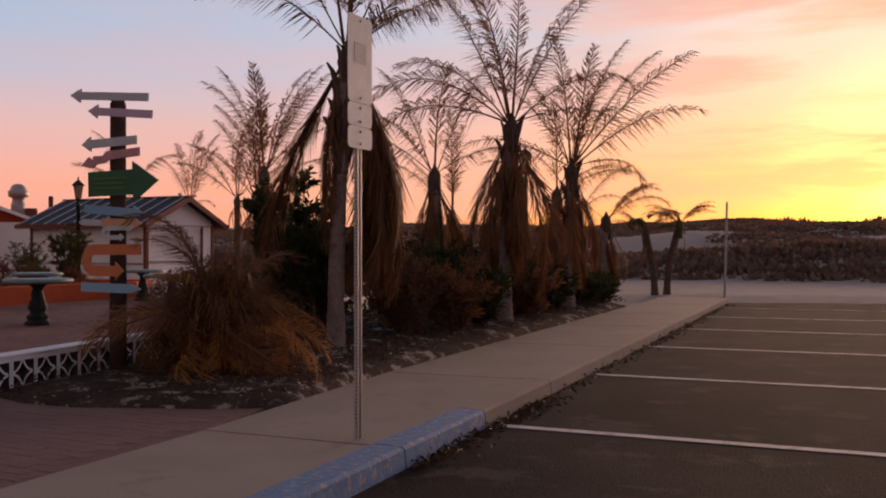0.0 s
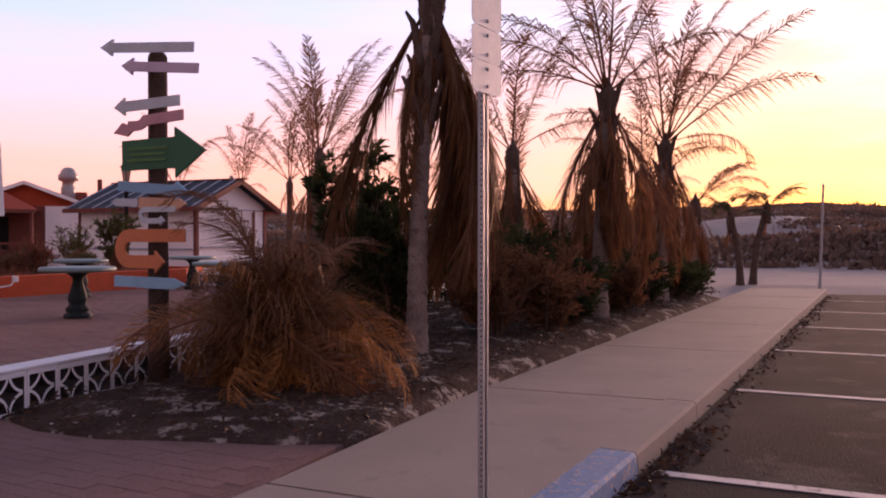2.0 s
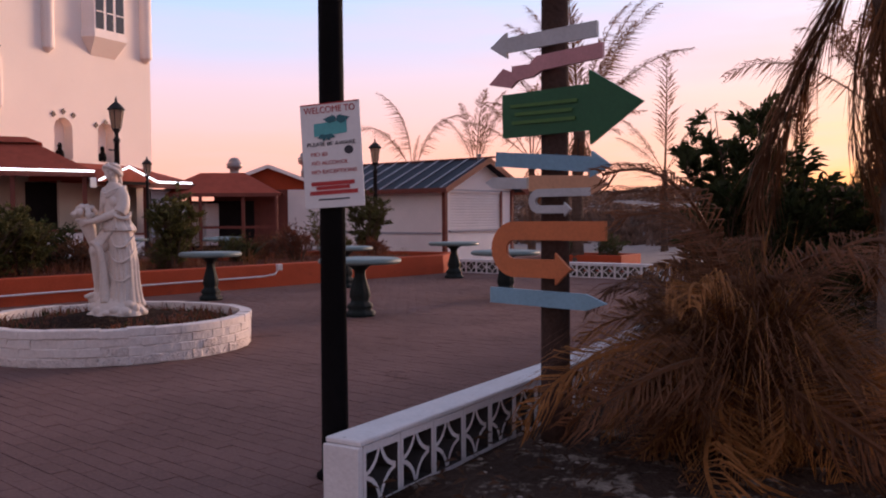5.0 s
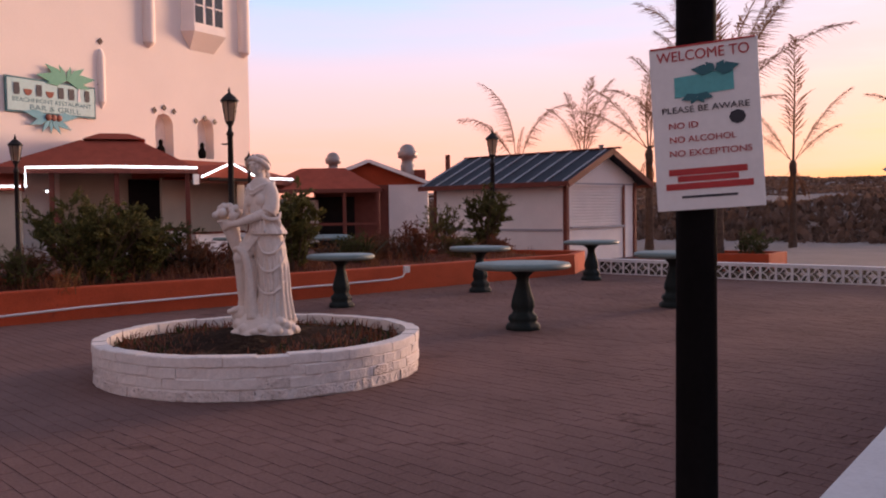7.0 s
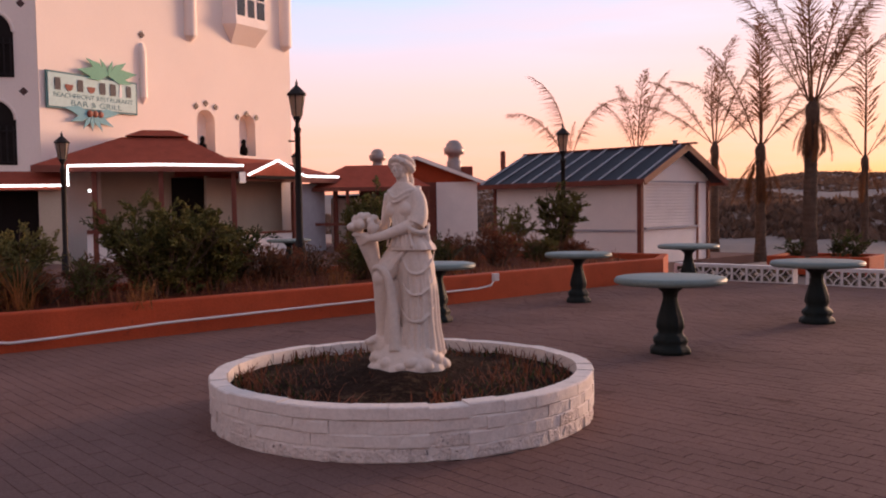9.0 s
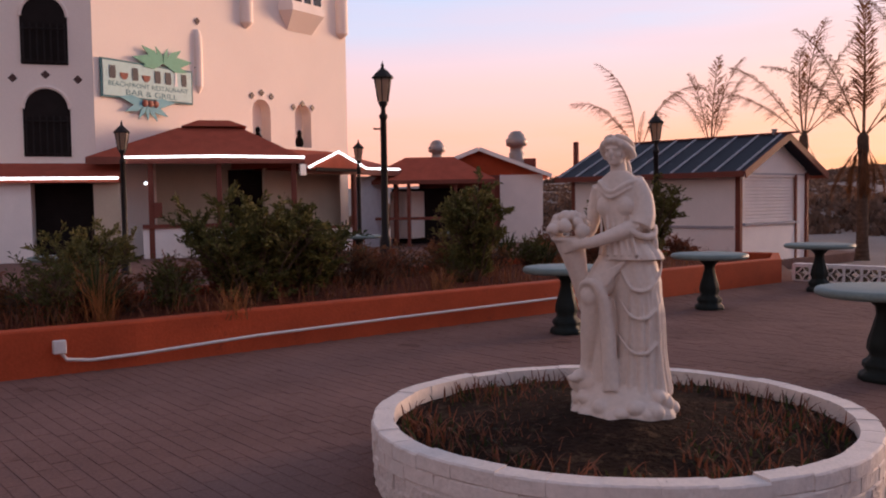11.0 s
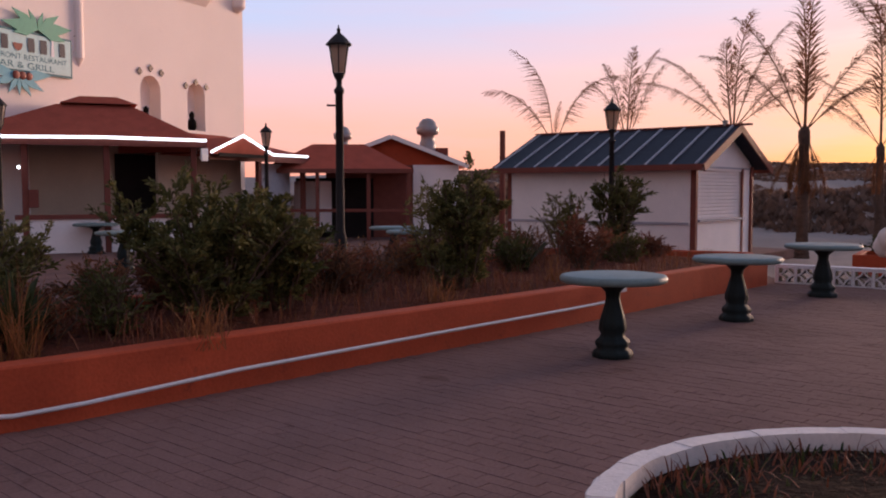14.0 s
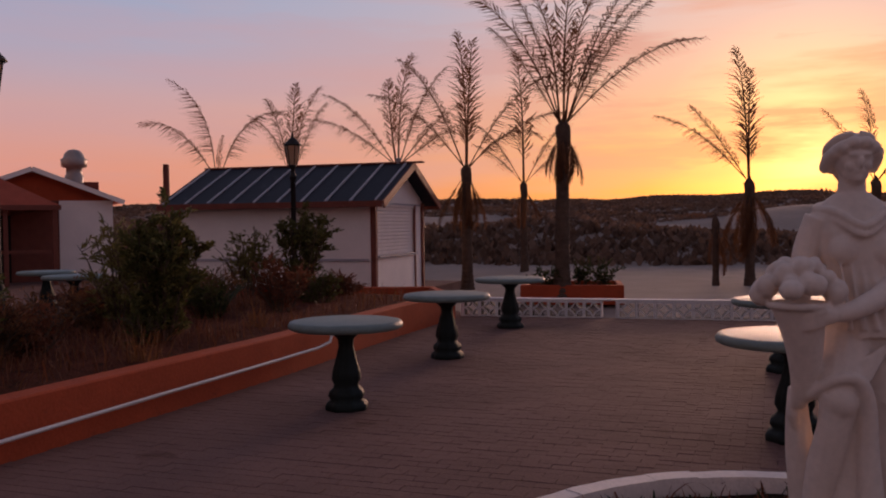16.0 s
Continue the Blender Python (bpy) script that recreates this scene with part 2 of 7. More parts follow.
M_GALV = mat("galvanised_steel", (0.34, 0.32, 0.31), 0.5, 0.2, 9, 90, 0.1, metal=0.6, stain=(0.2, 0.14, 0.1), stain_at=0.66)
M_SIGNW = mat("sign_white", (0.74, 0.72, 0.70), 0.4, 0.06, 4, 50, 0.03)
M_TABLETOP = mat("table_top_concrete", (0.15, 0.195, 0.18), 0.55, 0.2, 7, 60, 0.2, stain=(0.14, 0.18, 0.17), stain_at=0.63)
M_TABLELEG = mat("dark_green_concrete", (0.007, 0.012, 0.010), 0.6, 0.4, 8, 60, 0.25, stain=(0.018, 0.025, 0.021), stain_at=0.68, spec=0.25)
M_WOODPOST = mat("weathered_post", (0.060, 0.036, 0.028), 0.9, 0.4, 6, 50, 0.5, spec=0.1)
M_PIPE = mat("white_pvc", (0.62, 0.58, 0.56), 0.5, 0.1, 4, 50, 0.05)
M_GREY = mat("grey_metal", (0.30, 0.27, 0.26), 0.5, 0.2, 5, 50, 0.1, metal=0.3)
M_BARK = mat("palm_bark", (0.22, 0.16, 0.13), 0.95, 0.35, 7, 45, 0.8, stain=(0.12, 0.085, 0.07), stain_at=0.58, dist=0.03, spec=0.1)
M_BARKDARK = mat("palm_bark_dark", (0.10, 0.065, 0.048), 0.95, 0.4, 7, 45, 0.8, dist=0.03, spec=0.08)
M_TWIG = mat("twig", (0.10, 0.065, 0.045), 0.9, 0.3, 8, 50, 0.3, spec=0.08)
L_DEAD = leaf_mat("dead_frond", (0.175, 0.080, 0.040), trans=0.42)
L_DRY = leaf_mat("dry_frond", (0.37, 0.165, 0.055), trans=0.42)
L_BROWN = leaf_mat("brown_frond", (0.20, 0.088, 0.036), trans=0.42)
L_LITTER = leaf_mat("litter_leaf", (0.075, 0.042, 0.026), trans=0.1)
L_GREEN = leaf_mat("shrub_leaf", (0.082, 0.080, 0.025))
L_OLIVE = leaf_mat("olive_leaf", (0.17, 0.145, 0.05))
L_DARKGREEN = leaf_mat("dark_leaf", (0.042, 0.050, 0.018), trans=0.4)
L_SCRUB = leaf_mat("dune_scrub", (0.17, 0.105, 0.075))
L_REDGRASS = leaf_mat("russet_weed", (0.16, 0.058, 0.032))
NEON = glow_mat("neon_tube", (0.92, 0.95, 1.0), 2.2)
GLASS = glass_mat("lantern_glass", (0.50, 0.41, 0.33), 0.35)
PANE = mat("dark_pane", (0.02, 0.022, 0.026), 0.08, 0.1, 2, 10, 0.0, spec=0.6)


def paint(name, col, rough=0.55):
    return mat(name, col, rough, 0.14, 7, 60, 0.1, stain=tuple(c * 0.75 for c in col), stain_at=0.64)

# ---- mesh helpers ----
def to_mesh(name, bm, material, smooth=False):
    me = bpy.data.meshes.new(name)
    bmesh.ops.recalc_face_normals(bm, faces=bm.faces)
    bm.to_mesh(me)
    bm.free()
    me.materials.append(material)
    if smooth:
        for p in me.polygons:
            p.use_smooth = True
    return me


def raw_mesh(name, verts, faces, material, smooth=False):
    me = bpy.data.meshes.new(name)
    me.from_pydata(verts, [], faces)
    me.materials.append(material)
    if smooth:
        for p in me.polygons:
            p.use_smooth = True
    me.update()
    return me


def part(name, bm, material, parent=None, label="", smooth=False, at=None):
    """One mesh object, under a thing or a part."""
    me = bm if isinstance(bm, bpy.types.Mesh) else to_mesh(name, bm, material, smooth)
    ob = new(name, me)
    if parent is not None:
        ob.parent = parent
    if at is not None:
        ob.matrix_basis = at
    return tagged(ob, label)


def thing(name, label, category, m=None, group="", kind=""):
    ob = new(name)
    ob.empty_display_size = 0.1
    if m is not None:
        ob.matrix_basis = m
    return tagged(ob, label, category, group, kind)


def box(bm, x0, y0, z0, x1, y1, z1, m=None, bevel=0.0):
    r = bmesh.ops.create_cube(bm, size=1.0)
    vs = r["verts"]
    for v in vs:
        v.co = Vector((x0 + (v.co.x + 0.5) * (x1 - x0), y0 + (v.co.y + 0.5) * (y1 - y0), z0 + (v.co.z + 0.5) * (z1 - z0)))
    if bevel:
        es = list({e for v in vs for e in v.link_edges})
        r2 = bmesh.ops.bevel(bm, geom=es, offset=bevel, segments=1, affect="EDGES")
        vs = list({v for f in r2["faces"] for v in f.verts} | {v for v in vs if v.is_valid})
    if m is not None:
        for v in vs:
            v.co = m @ v.co
    return bm


def boxm(*a, **k):
    return box(bmesh.new(), *a, **k)


def prism(bm, pts, z0, z1, m=None):
    """A polygon in x, y drawn up from z0 to z1."""
    lo = [bm.verts.new((x, y, z0)) for x, y in pts]
    hi = [bm.verts.new((x, y, z1)) for x, y in pts]
    n = len(pts)
    bm.faces.new(hi)
    bm.faces.new(lo[::-1])
    for i in range(n):
        bm.faces.new((lo[i], lo[(i + 1) % n], hi[(i + 1) % n], hi[i]))
    if m is not None:
        for v in lo + hi:
            v.co = m @ v.co
    return bm


def lathe(bm, prof, seg=20, m=None, flute=0.0, n_flute=8):
    rings = []
    for r, z in prof:
        ring = []
        for i in range(seg):
            a = 2 * math.pi * i / seg
            k = 1 + flute * math.cos(n_flute * a)
            ring.append(bm.verts.new((r * k * math.cos(a), r * k * math.sin(a), z)))
        rings.append(ring)
    for a, b in zip(rings, rings[1:]):
        for i in range(seg):
            bm.faces.new((a[i], a[(i + 1) % seg], b[(i + 1) % seg], b[i]))
    bm.faces.new(rings[0][::-1])
    bm.faces.new(rings[-1])
    if m is not None:
        for ring in rings:
            for v in ring:
                v.co = m @ v.co
    return bm


def tube(bm, pts, radii, seg=8):
    """A round bar along points; radii: one number or one a point."""
    pts = [Vector(p) for p in pts]
    if isinstance(radii, (int, float)):
        radii = [radii] * len(pts)
    rings = []
    for i, p in enumerate(pts):
        d = (pts[min(i + 1, len(pts) - 1)] - pts[max(i - 1, 0)]).normalized()
        side = d.cross(Vector((0, 0, 1)))
        if side.length < 1e-3:
            side = d.cross(Vector((0, 1, 0)))
        side.normalize()
        up = side.cross(d)
        rings.append([bm.verts.new(p + (side * math.cos(2 * math.pi * k / seg) + up * math.sin(2 * math.pi * k / seg)) * radii[i]) for k in range(seg)])
    for a, b in zip(rings, rings[1:]):
        for k in range(seg):
            bm.faces.new((a[k], a[(k + 1) % seg], b[(k + 1) % seg], b[k]))
    bm.faces.new(rings[0][::-1])
    bm.faces.new(rings[-1])
    return bm


def along(pts, x):
    """y for x on a broken line."""
    for (a, b), (c, d) in zip(pts, pts[1:]):
        if x <= c:
            return b + (d - b) * (x - a) / (c - a)
    return pts[-1][1]


def frame_at(x, y, z, ux, uy):
    """A pose whose local x runs along (ux, uy) and local z is up."""
    return pose(x, y, z, 0, 0, math.degrees(math.atan2(uy, ux)))


# ---- ground, road, pavement ----
def kerb_x(y):
    return -0.22 + 0.265 * (y - 8.07)


def build_ground():
    xs = np.concatenate([np.linspace(-900, -70, 12), np.linspace(-60, 60, 97), np.linspace(70, 900, 12)])
    ys = np.concatenate([np.linspace(-600, -30, 8), np.linspace(-25, 110, 109), np.linspace(120, 1500, 12)])
    verts, faces = [], []
    for y in ys:
        for x in xs:
            n = noise.noise(Vector((x * 0.13, y * 0.13, 0)))
            z = -0.07 + 0.03 * n
            if y < 26.5 or (x < -9 and y < 40):
                z = -0.25
            edge = 43.5 - 0.22 * (x + 6) + 2.0 * noise.noise(Vector((x * 0.1, 3, 0)))
            d = y - edge
            if d > 0:
                z += 1.6 * min(1, d / 7) + 2.0 * min(1, max(0, d - 16) / 26) + 0.9 * n * min(1, d / 6)
                z += 0.5 * noise.noise(Vector((x * 0.05, y * 0.05, 5))) * min(1, d / 20)
            if y > 130:
                z = 1.0
            verts.append((x, y, z))
    nx = len(xs)
    for j in range(len(ys) - 1):
        for i in range(nx - 1):
            faces.append((j * nx + i, j * nx + i + 1, (j + 1) * nx + i + 1, (j + 1) * nx + i))
    ob = new("ground", raw_mesh("ground", verts, faces, M_SAND, True))
    tagged(ob, "pale beach sand rising into low dunes", "ground", kind="structure")


build_ground()

road_bm = bmesh.new()
prism(road_bm, [(kerb_x(-12) + 0.06, -12), (24, -12), (24, 24.8), (kerb_x(25.2) + 0.06, 25.2)], -0.24, -0.13)
road = tagged(part("road", road_bm, M_ASPHALT), "worn dark asphalt car park with white stall lines", "road", kind="structure")
for k in range(-2, 6):
    y0 = 8.35 + 2.93 * k
    p = Vector((kerb_x(y0) + 0.12, y0, -0.127))
    dirn = Vector((1, -0.245, 0)).normalized()
    q = p + dirn * 5.2
    w = Vector((-dirn.y, dirn.x, 0)) * 0.05
    sbm = bmesh.new()
    lo = [sbm.verts.new(v) for v in (p - w, q - w, q + w, p + w)]
    hi = [sbm.verts.new(v.co + Vector((0, 0, 0.003))) for v in lo]
    sbm.faces.new(hi)
    for i in range(4):
        sbm.faces.new((lo[i], lo[(i + 1) % 4], hi[(i + 1) % 4], hi[i]))
    part("stall_line", sbm, M_LINE, road, "faded white painted line")

# sidewalk of slabs with open joints, and its kerb
walk_root = thing("pavement", "pale concrete sidewalk of broad slabs beside the car park", "pavement", kind="structure")
SLAB_Y = [-6.5, -2.2, 1.2, 4.0, 6.93, 9.9, 12.9, 15.9, 18.9, 21.9, 25.0]


def left_x(y):
    return along([(-7, -5.6), (5.7, -2.3), (7.2, -1.9), (8.5, -1.74), (23, 2.1), (40, 6.6)], y)


for a, b in zip(SLAB_Y, SLAB_Y[1:]):
    g = 0.013
    sb = bmesh.new()
    prism(sb, [(left_x(a + g + 0.34), a + g + 0.34), (kerb_x(a + g) - 0.155, a + g + 0.04), (kerb_x(b - g) - 0.155, b - g + 0.04), (left_x(b - g + 0.34), b - g + 0.34)], -0.2, 0.0)
    part("slab", sb, M_WALK, walk_root)
for i, (a, b) in enumerate(zip(SLAB_Y, SLAB_Y[1:])):
    cuts = [(a, b, M_BLUE_KERB if 1.0 < a and b < 7.5 else M_WALK)]
    if a < 8.3 < b:
        cuts = [(a, 8.25, M_BLUE_KERB), (8.25, b, M_WALK)]
    for c, d, mt in cuts:
        kb = bmesh.new()
        sec = [(-0.16, -0.24), (0.075, -0.24), (0.055, -0.02), (0.035, 0.0), (-0.16, 0.003)]
        n0 = []
        for y in (c + 0.008, d - 0.008):
            n0.append([kb.verts.new((kerb_x(y) + s[0] * 0.966, y + 0.04 - s[0] * 0.256, s[1])) for s in sec])
        for k in range(5):
            kb.faces.new((n0[0][k], n0[0][(k + 1) % 5], n0[1][(k + 1) % 5], n0[1][k]))
        kb.faces.new(n0[0])
        kb.faces.new(n0[1][::-1])
        part("kerb_stone", kb, mt, walk_root, "worn blue-painted kerb" if mt is M_BLUE_KERB else "")

# planting bed between plaza and sidewalk
BED = [(-4.22, 8.36), (-3.78, 8.06), (-3.24, 7.95), (-2.2, 8.0), (-1.74, 8.12), (-1.12, 11.0), (0.35, 16.5), (1.6, 21.2), (1.2, 23.2), (-0.6, 24.6), (-3.4, 24.5), (-3.55, 21.5), (-3.9, 11)]


def bed_inside(x, y, pad=0.0):
    inside = False
    n = len(BED)
    for i in range(n):
        (x1, y1), (x2, y2) = BED[i], BED[(i + 1) % n]
        if (y1 > y) != (y2 > y) and x < (x2 - x1) * (y - y1) / (y2 - y1) + x1:
            inside = not inside
    return inside


def build_bed():
    bm = bmesh.new()
    outer = []
    n = len(BED)
    for i in range(n):
        (x1, y1), (x2, y2) = BED[i], BED[(i + 1) % n]
        steps = max(1, int(math.hypot(x2 - x1, y2 - y1) / 0.35))
        for k in range(steps):
            f = k / steps
            wob = 0.05 * noise.noise(Vector((x1 + (x2 - x1) * f, y1 + (y2 - y1) * f, 1)) * 3)
            outer.append((x1 + (x2 - x1) * f + wob, y1 + (y2 - y1) * f + wob))
    cx, cy = -1.7, 15.5
    rings = []
    for s, z in ((1.0, -0.1), (0.995, 0.012), (0.95, 0.05), (0.85, 0.09), (0.65, 0.13), (0.4, 0.15), (0.15, 0.15)):
        ring = []
        for x, y in outer:
            yy = cy + (y - cy) * s
            mid = cx + 0.18 * (yy - cy)
            base = cx + 0.18 * (y - cy)
            xx = mid + (x - base) * s
            ring.append(bm.verts.new((xx, yy, z + (0.05 * noise.noise(Vector((xx * 1.7, yy * 1.7, 2))) if s < 0.99 else 0))))
        rings.append(ring)
    for a, b in zip(rings, rings[1:]):
        for i in range(len(a)):
            bm.faces.new((a[i], a[(i + 1) % len(a)], b[(i + 1) % len(a)], b[i]))
    bm.faces.new(rings[-1])
    tagged(part("planting_bed", bm, M_MULCH, smooth=True), "dark mulch bed with pale sandy patches and leaf litter", "flower bed", kind="structure")


build_bed()

# plaza under the pavers, reaching the restaurant
plz = bmesh.new()
prism(plz, [(-34, -8), (left_x(-7) - 0.01, -8), (left_x(5.7) - 0.01, 5.7), (left_x(7.2) - 0.01, 7.2), (-1.77, 8.3), (-2.5, 9), (-3.7, 9.5), (-3.4, 22.1),
            (-10.6, 23.9), (-12.2, 29), (-11, 33.5), (-19, 36), (-34, 38)], -0.24, -0.004)
plaza = tagged(part("plaza", plz, M_JOINT), "reddish brown brick paver plaza", "pavement", kind="structure")

# ---- breeze block walls ----
def breeze_mesh():
    bm = bmesh.new()
    s, w, d = 0.29, 0.022, 0.19
    h = 0.285
    for x0, x1, z0, z1 in ((0, w, 0, h), (s - w, s, 0, h), (w, s - w, 0, w), (w, s - w, h - w * 1.6, h)):
        box(bm, x0, 0, z0, x1, d, z1)
    r, t = s / 2 - 0.005, 0.021
    for cx, cz, a0 in ((0, 0, 0), (s, 0, 90), (s, h, 180), (0, h, 270)):
        prev = None
        for k in range(8):
            a = radians(a0 + 90 * k / 7)
            q = [bm.verts.new((min(max(cx + (r + e) * math.cos(a), 0.004), s - 0.004), 0.012 if f == 0 else d - 0.012, min(max(cz + (r + e) * math.sin(a), 0.004), h - 0.004)))
                 for e, f in ((-t / 2, 0), (t / 2, 0), (t / 2, 1), (-t / 2, 1))]
            if prev:
                for i in range(4):
                    bm.faces.new((prev[i], prev[(i + 1) % 4], q[(i + 1) % 4], q[i]))
            prev = q
    bmesh.ops.recalc_face_normals(bm, faces=bm.faces)
    # faces within the openings take the near-black colour painted as their shade
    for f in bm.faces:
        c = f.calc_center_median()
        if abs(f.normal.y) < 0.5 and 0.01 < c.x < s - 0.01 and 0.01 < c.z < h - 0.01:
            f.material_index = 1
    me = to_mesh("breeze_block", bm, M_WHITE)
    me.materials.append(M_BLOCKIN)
    return me


BREEZE = breeze_mesh()


def breeze_wall(name, label, pts):
    root = thing(name, label, "wall", kind="structure")
    for (x0, y0), (x1, y1) in zip(pts, pts[1:]):
        ln = math.hypot(x1 - x0, y1 - y0)
        ux, uy = (x1 - x0) / ln, (y1 - y0) / ln
        n = max(1, int(ln / 0.295))
        start = 0.02
        for k in range(n):
            f = start + k * 0.295
            if f + 0.29 > ln + 0.03:
                break
            part("breeze_block", BREEZE, M_WHITE, root, at=frame_at(x0 + ux * f, y0 + uy * f, 0.0 + 0.003 * math.sin(k * 2.1), ux, uy))
        cap = bmesh.new()
        box(cap, 0, -0.004, 0.286, ln, 0.196, 0.312, frame_at(x0, y0, 0, ux, uy), bevel=0.006)
        part("coping", cap, M_WHITE, root)
        e = bmesh.new()
        box(e, -0.02, -0.002, 0.0, 0.017, 0.194, 0.285, frame_at(x0, y0, 0, ux, uy), bevel=0.004)
        part("end_cap", e, M_WHITE, root)
    return root


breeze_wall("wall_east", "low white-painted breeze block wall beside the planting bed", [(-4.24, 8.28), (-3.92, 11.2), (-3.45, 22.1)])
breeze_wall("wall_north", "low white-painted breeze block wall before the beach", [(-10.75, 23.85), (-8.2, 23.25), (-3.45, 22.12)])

# ---- raised bed with red walls ----
RED_F = [(-15.1, 10.35), (-14.65, 11.3), (-14.2, 12.4), (-13.87, 13.55), (-13.15, 15.75), (-12.55, 17.6), (-12.1, 19.2), (-11.55, 21.2), (-10.85, 23.4)]
RED_B = [(-17.6, 11.0), (-17.0, 12.3), (-16.7, 13.4), (-16.5, 14.7), (-16.1, 17.0), (-15.8, 19.0), (-15.5, 20.8), (-15.2, 23.0), (-14.7, 25.4)]
RED_H = 0.42


def strip_wall(bm, pts, w, z0, z1, side=1):
    """A wall of width w beside a broken line, with its top edge eased."""
    n = len(pts)
    secs = []
    for i in range(n):
        a, b = Vector(pts[max(0, i - 1)]), Vector(pts[min(n - 1, i + 1)])
        d = (b - a).normalized()
        nrm = Vector((-d.y, d.x)) * side
        p = Vector(pts[i])
        secs.append([bm.verts.new((*(p + nrm * o), z)) for o, z in ((0, z0), (0, z1 - 0.015), (0.015, z1), (w - 0.015, z1), (w, z1 - 0.015), (w, z0))])
    for a, b in zip(secs, secs[1:]):
        for k in range(5):
            bm.faces.new((a[k], a[k + 1], b[k + 1], b[k]))
    bm.faces.new(secs[0])
    bm.faces.new(secs[-1][::-1])


rb = bmesh.new()
strip_wall(rb, RED_F, 0.22, -0.05, RED_H, 1)
tagged(part("wall_bed_front", rb, M_REDWALL), "low brick-red painted wall of a raised bed", "wall", kind="structure")
rb = bmesh.new()
strip_wall(rb, RED_B, 0.2, -0.05, RED_H + 0.02, -1)
tagged(part("wall_bed_back", rb, M_REDWALL), "low brick-red painted wall behind a raised bed", "wall", kind="structure")
rb = bmesh.new()
strip_wall(rb, [(-17.38, 10.93), (-15.12, 10.36)], 0.2, -0.05, RED_H - 0.004, 1)
tagged(part("wall_bed_end", rb, M_REDWALL), "end of the low brick-red bed wall", "wall", kind="structure")
rb = bmesh.new()
strip_wall(rb, [(-10.86, 23.42), (-11.3, 25.2), (-14.68, 25.44)], 0.2, -0.05, RED_H - 0.004, 1)
tagged(part("wall_bed_far", rb, M_REDWALL), "far end of the low brick-red bed wall", "wall", kind="structure")
sv, sf = [], []
NS = 9
for i in range(33):
    f = i / 32 * (len(RED_F) - 1)
    k, r = min(int(f), len(RED_F) - 2), f - min(int(f), len(RED_F) - 2)
    a = Vector(RED_F[k]).lerp(Vector(RED_F[k + 1]), r)
    b = Vector(RED_B[k]).lerp(Vector(RED_B[k + 1]), r)
    for j in range(NS):
        p = a.lerp(b, 0.035 + 0.93 * j / (NS - 1))
        sv.append((p.x, p.y, 0.33 + 0.05 * noise.noise(Vector((p.x * 1.5, p.y * 1.5, 0))) + (0.06 * math.sin(math.pi * j / (NS - 1)))))
for i in range(32):
    for j in range(NS - 1):
        sf.append((i * NS + j, i * NS + j + 1, (i + 1) * NS + j + 1, (i + 1) * NS + j))
tagged(new("bed_soil", raw_mesh("bed_soil", sv, sf, M_BEDSOIL, True)), "reddish mulch in the red-walled raised bed", "soil", kind="structure")

# ---- round planter of painted bricks ----
PC = (-9.13, 11.72)
planter = thing("round_planter", "round planter of rough white-painted bricks on the plaza", "planter", pose(PC[0], PC[1], 0) @ Matrix.Diagonal((0.992, 0.992, 1.0, 1)))


def arc_brick(r0, r1, span, z0, z1, seg=3, e=0.006):
    bm = bmesh.new()
    rows = []
    for k in range(seg + 1):
        a = -span / 2 + span * k / seg
        rows.append([bm.verts.new((r * math.cos(a), r * math.sin(a), z)) for r, z in ((r0, z0), (r1 - e, z0), (r1, z0 + e), (r1, z1 - e), (r1 - e, z1), (r0, z1))])
    for a, b in zip(rows, rows[1:]):
        for i in range(6):
            bm.faces.new((a[i], b[i], b[(i + 1) % 6], a[(i + 1) % 6]))
    bm.faces.new(rows[0])
    bm.faces.new(rows[-1][::-1])
    return bm


core = bmesh.new()
seg = 64
rings = []
for r, z in ((1.364, 0.0), (1.364, 0.315), (1.262, 0.315), (1.262, 0.0)):
    rings.append([core.verts.new((r * math.cos(2 * math.pi * k / seg), r * math.sin(2 * math.pi * k / seg), z)) for k in range(seg)])
for i in range(4):
    a, b = rings[i], rings[(i + 1) % 4]
    for k in range(seg):
        core.faces.new((a[k], a[(k + 1) % seg], b[(k + 1) % seg], b[k]))
part("ring", core, M_BRICKWHITE, planter)
NB = 36
rr = random.Random(5)


def worn_brick(r0, r1, h, wear):
    """A curved brick whose outer face is lumpy with old paint and broken at its edges."""
    bm = arc_brick(r0, r1, 2 * math.pi / NB - 0.0005, 0, h, 5, 0.008)
    o = Vector((rr.uniform(0, 50), rr.uniform(0, 50), rr.uniform(0, 50)))
    for v in bm.verts:
        if math.hypot(v.co.x, v.co.y) > r1 - 0.03:
            d = Vector((v.co.x, v.co.y, 0)).normalized()
            v.co += d * wear * (noise.noise(v.co * 14 + o) - (0.9 if rr.random() < 0.10 else 0.0))
            v.co.z += 0.5 * wear * noise.noise(v.co * 11 - o)
    return bm


brick_mes = [to_mesh("brick", worn_brick(1.30, 1.374, 0.0808, 0.007), M_BRICKWHITE) for k in range(5)]
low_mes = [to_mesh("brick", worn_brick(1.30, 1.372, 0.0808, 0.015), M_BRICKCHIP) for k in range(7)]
cap_mes = [to_mesh("cap_brick", worn_brick(1.258, 1.378, 0.079, 0.004), M_BRICKWHITE) for k in range(5)]
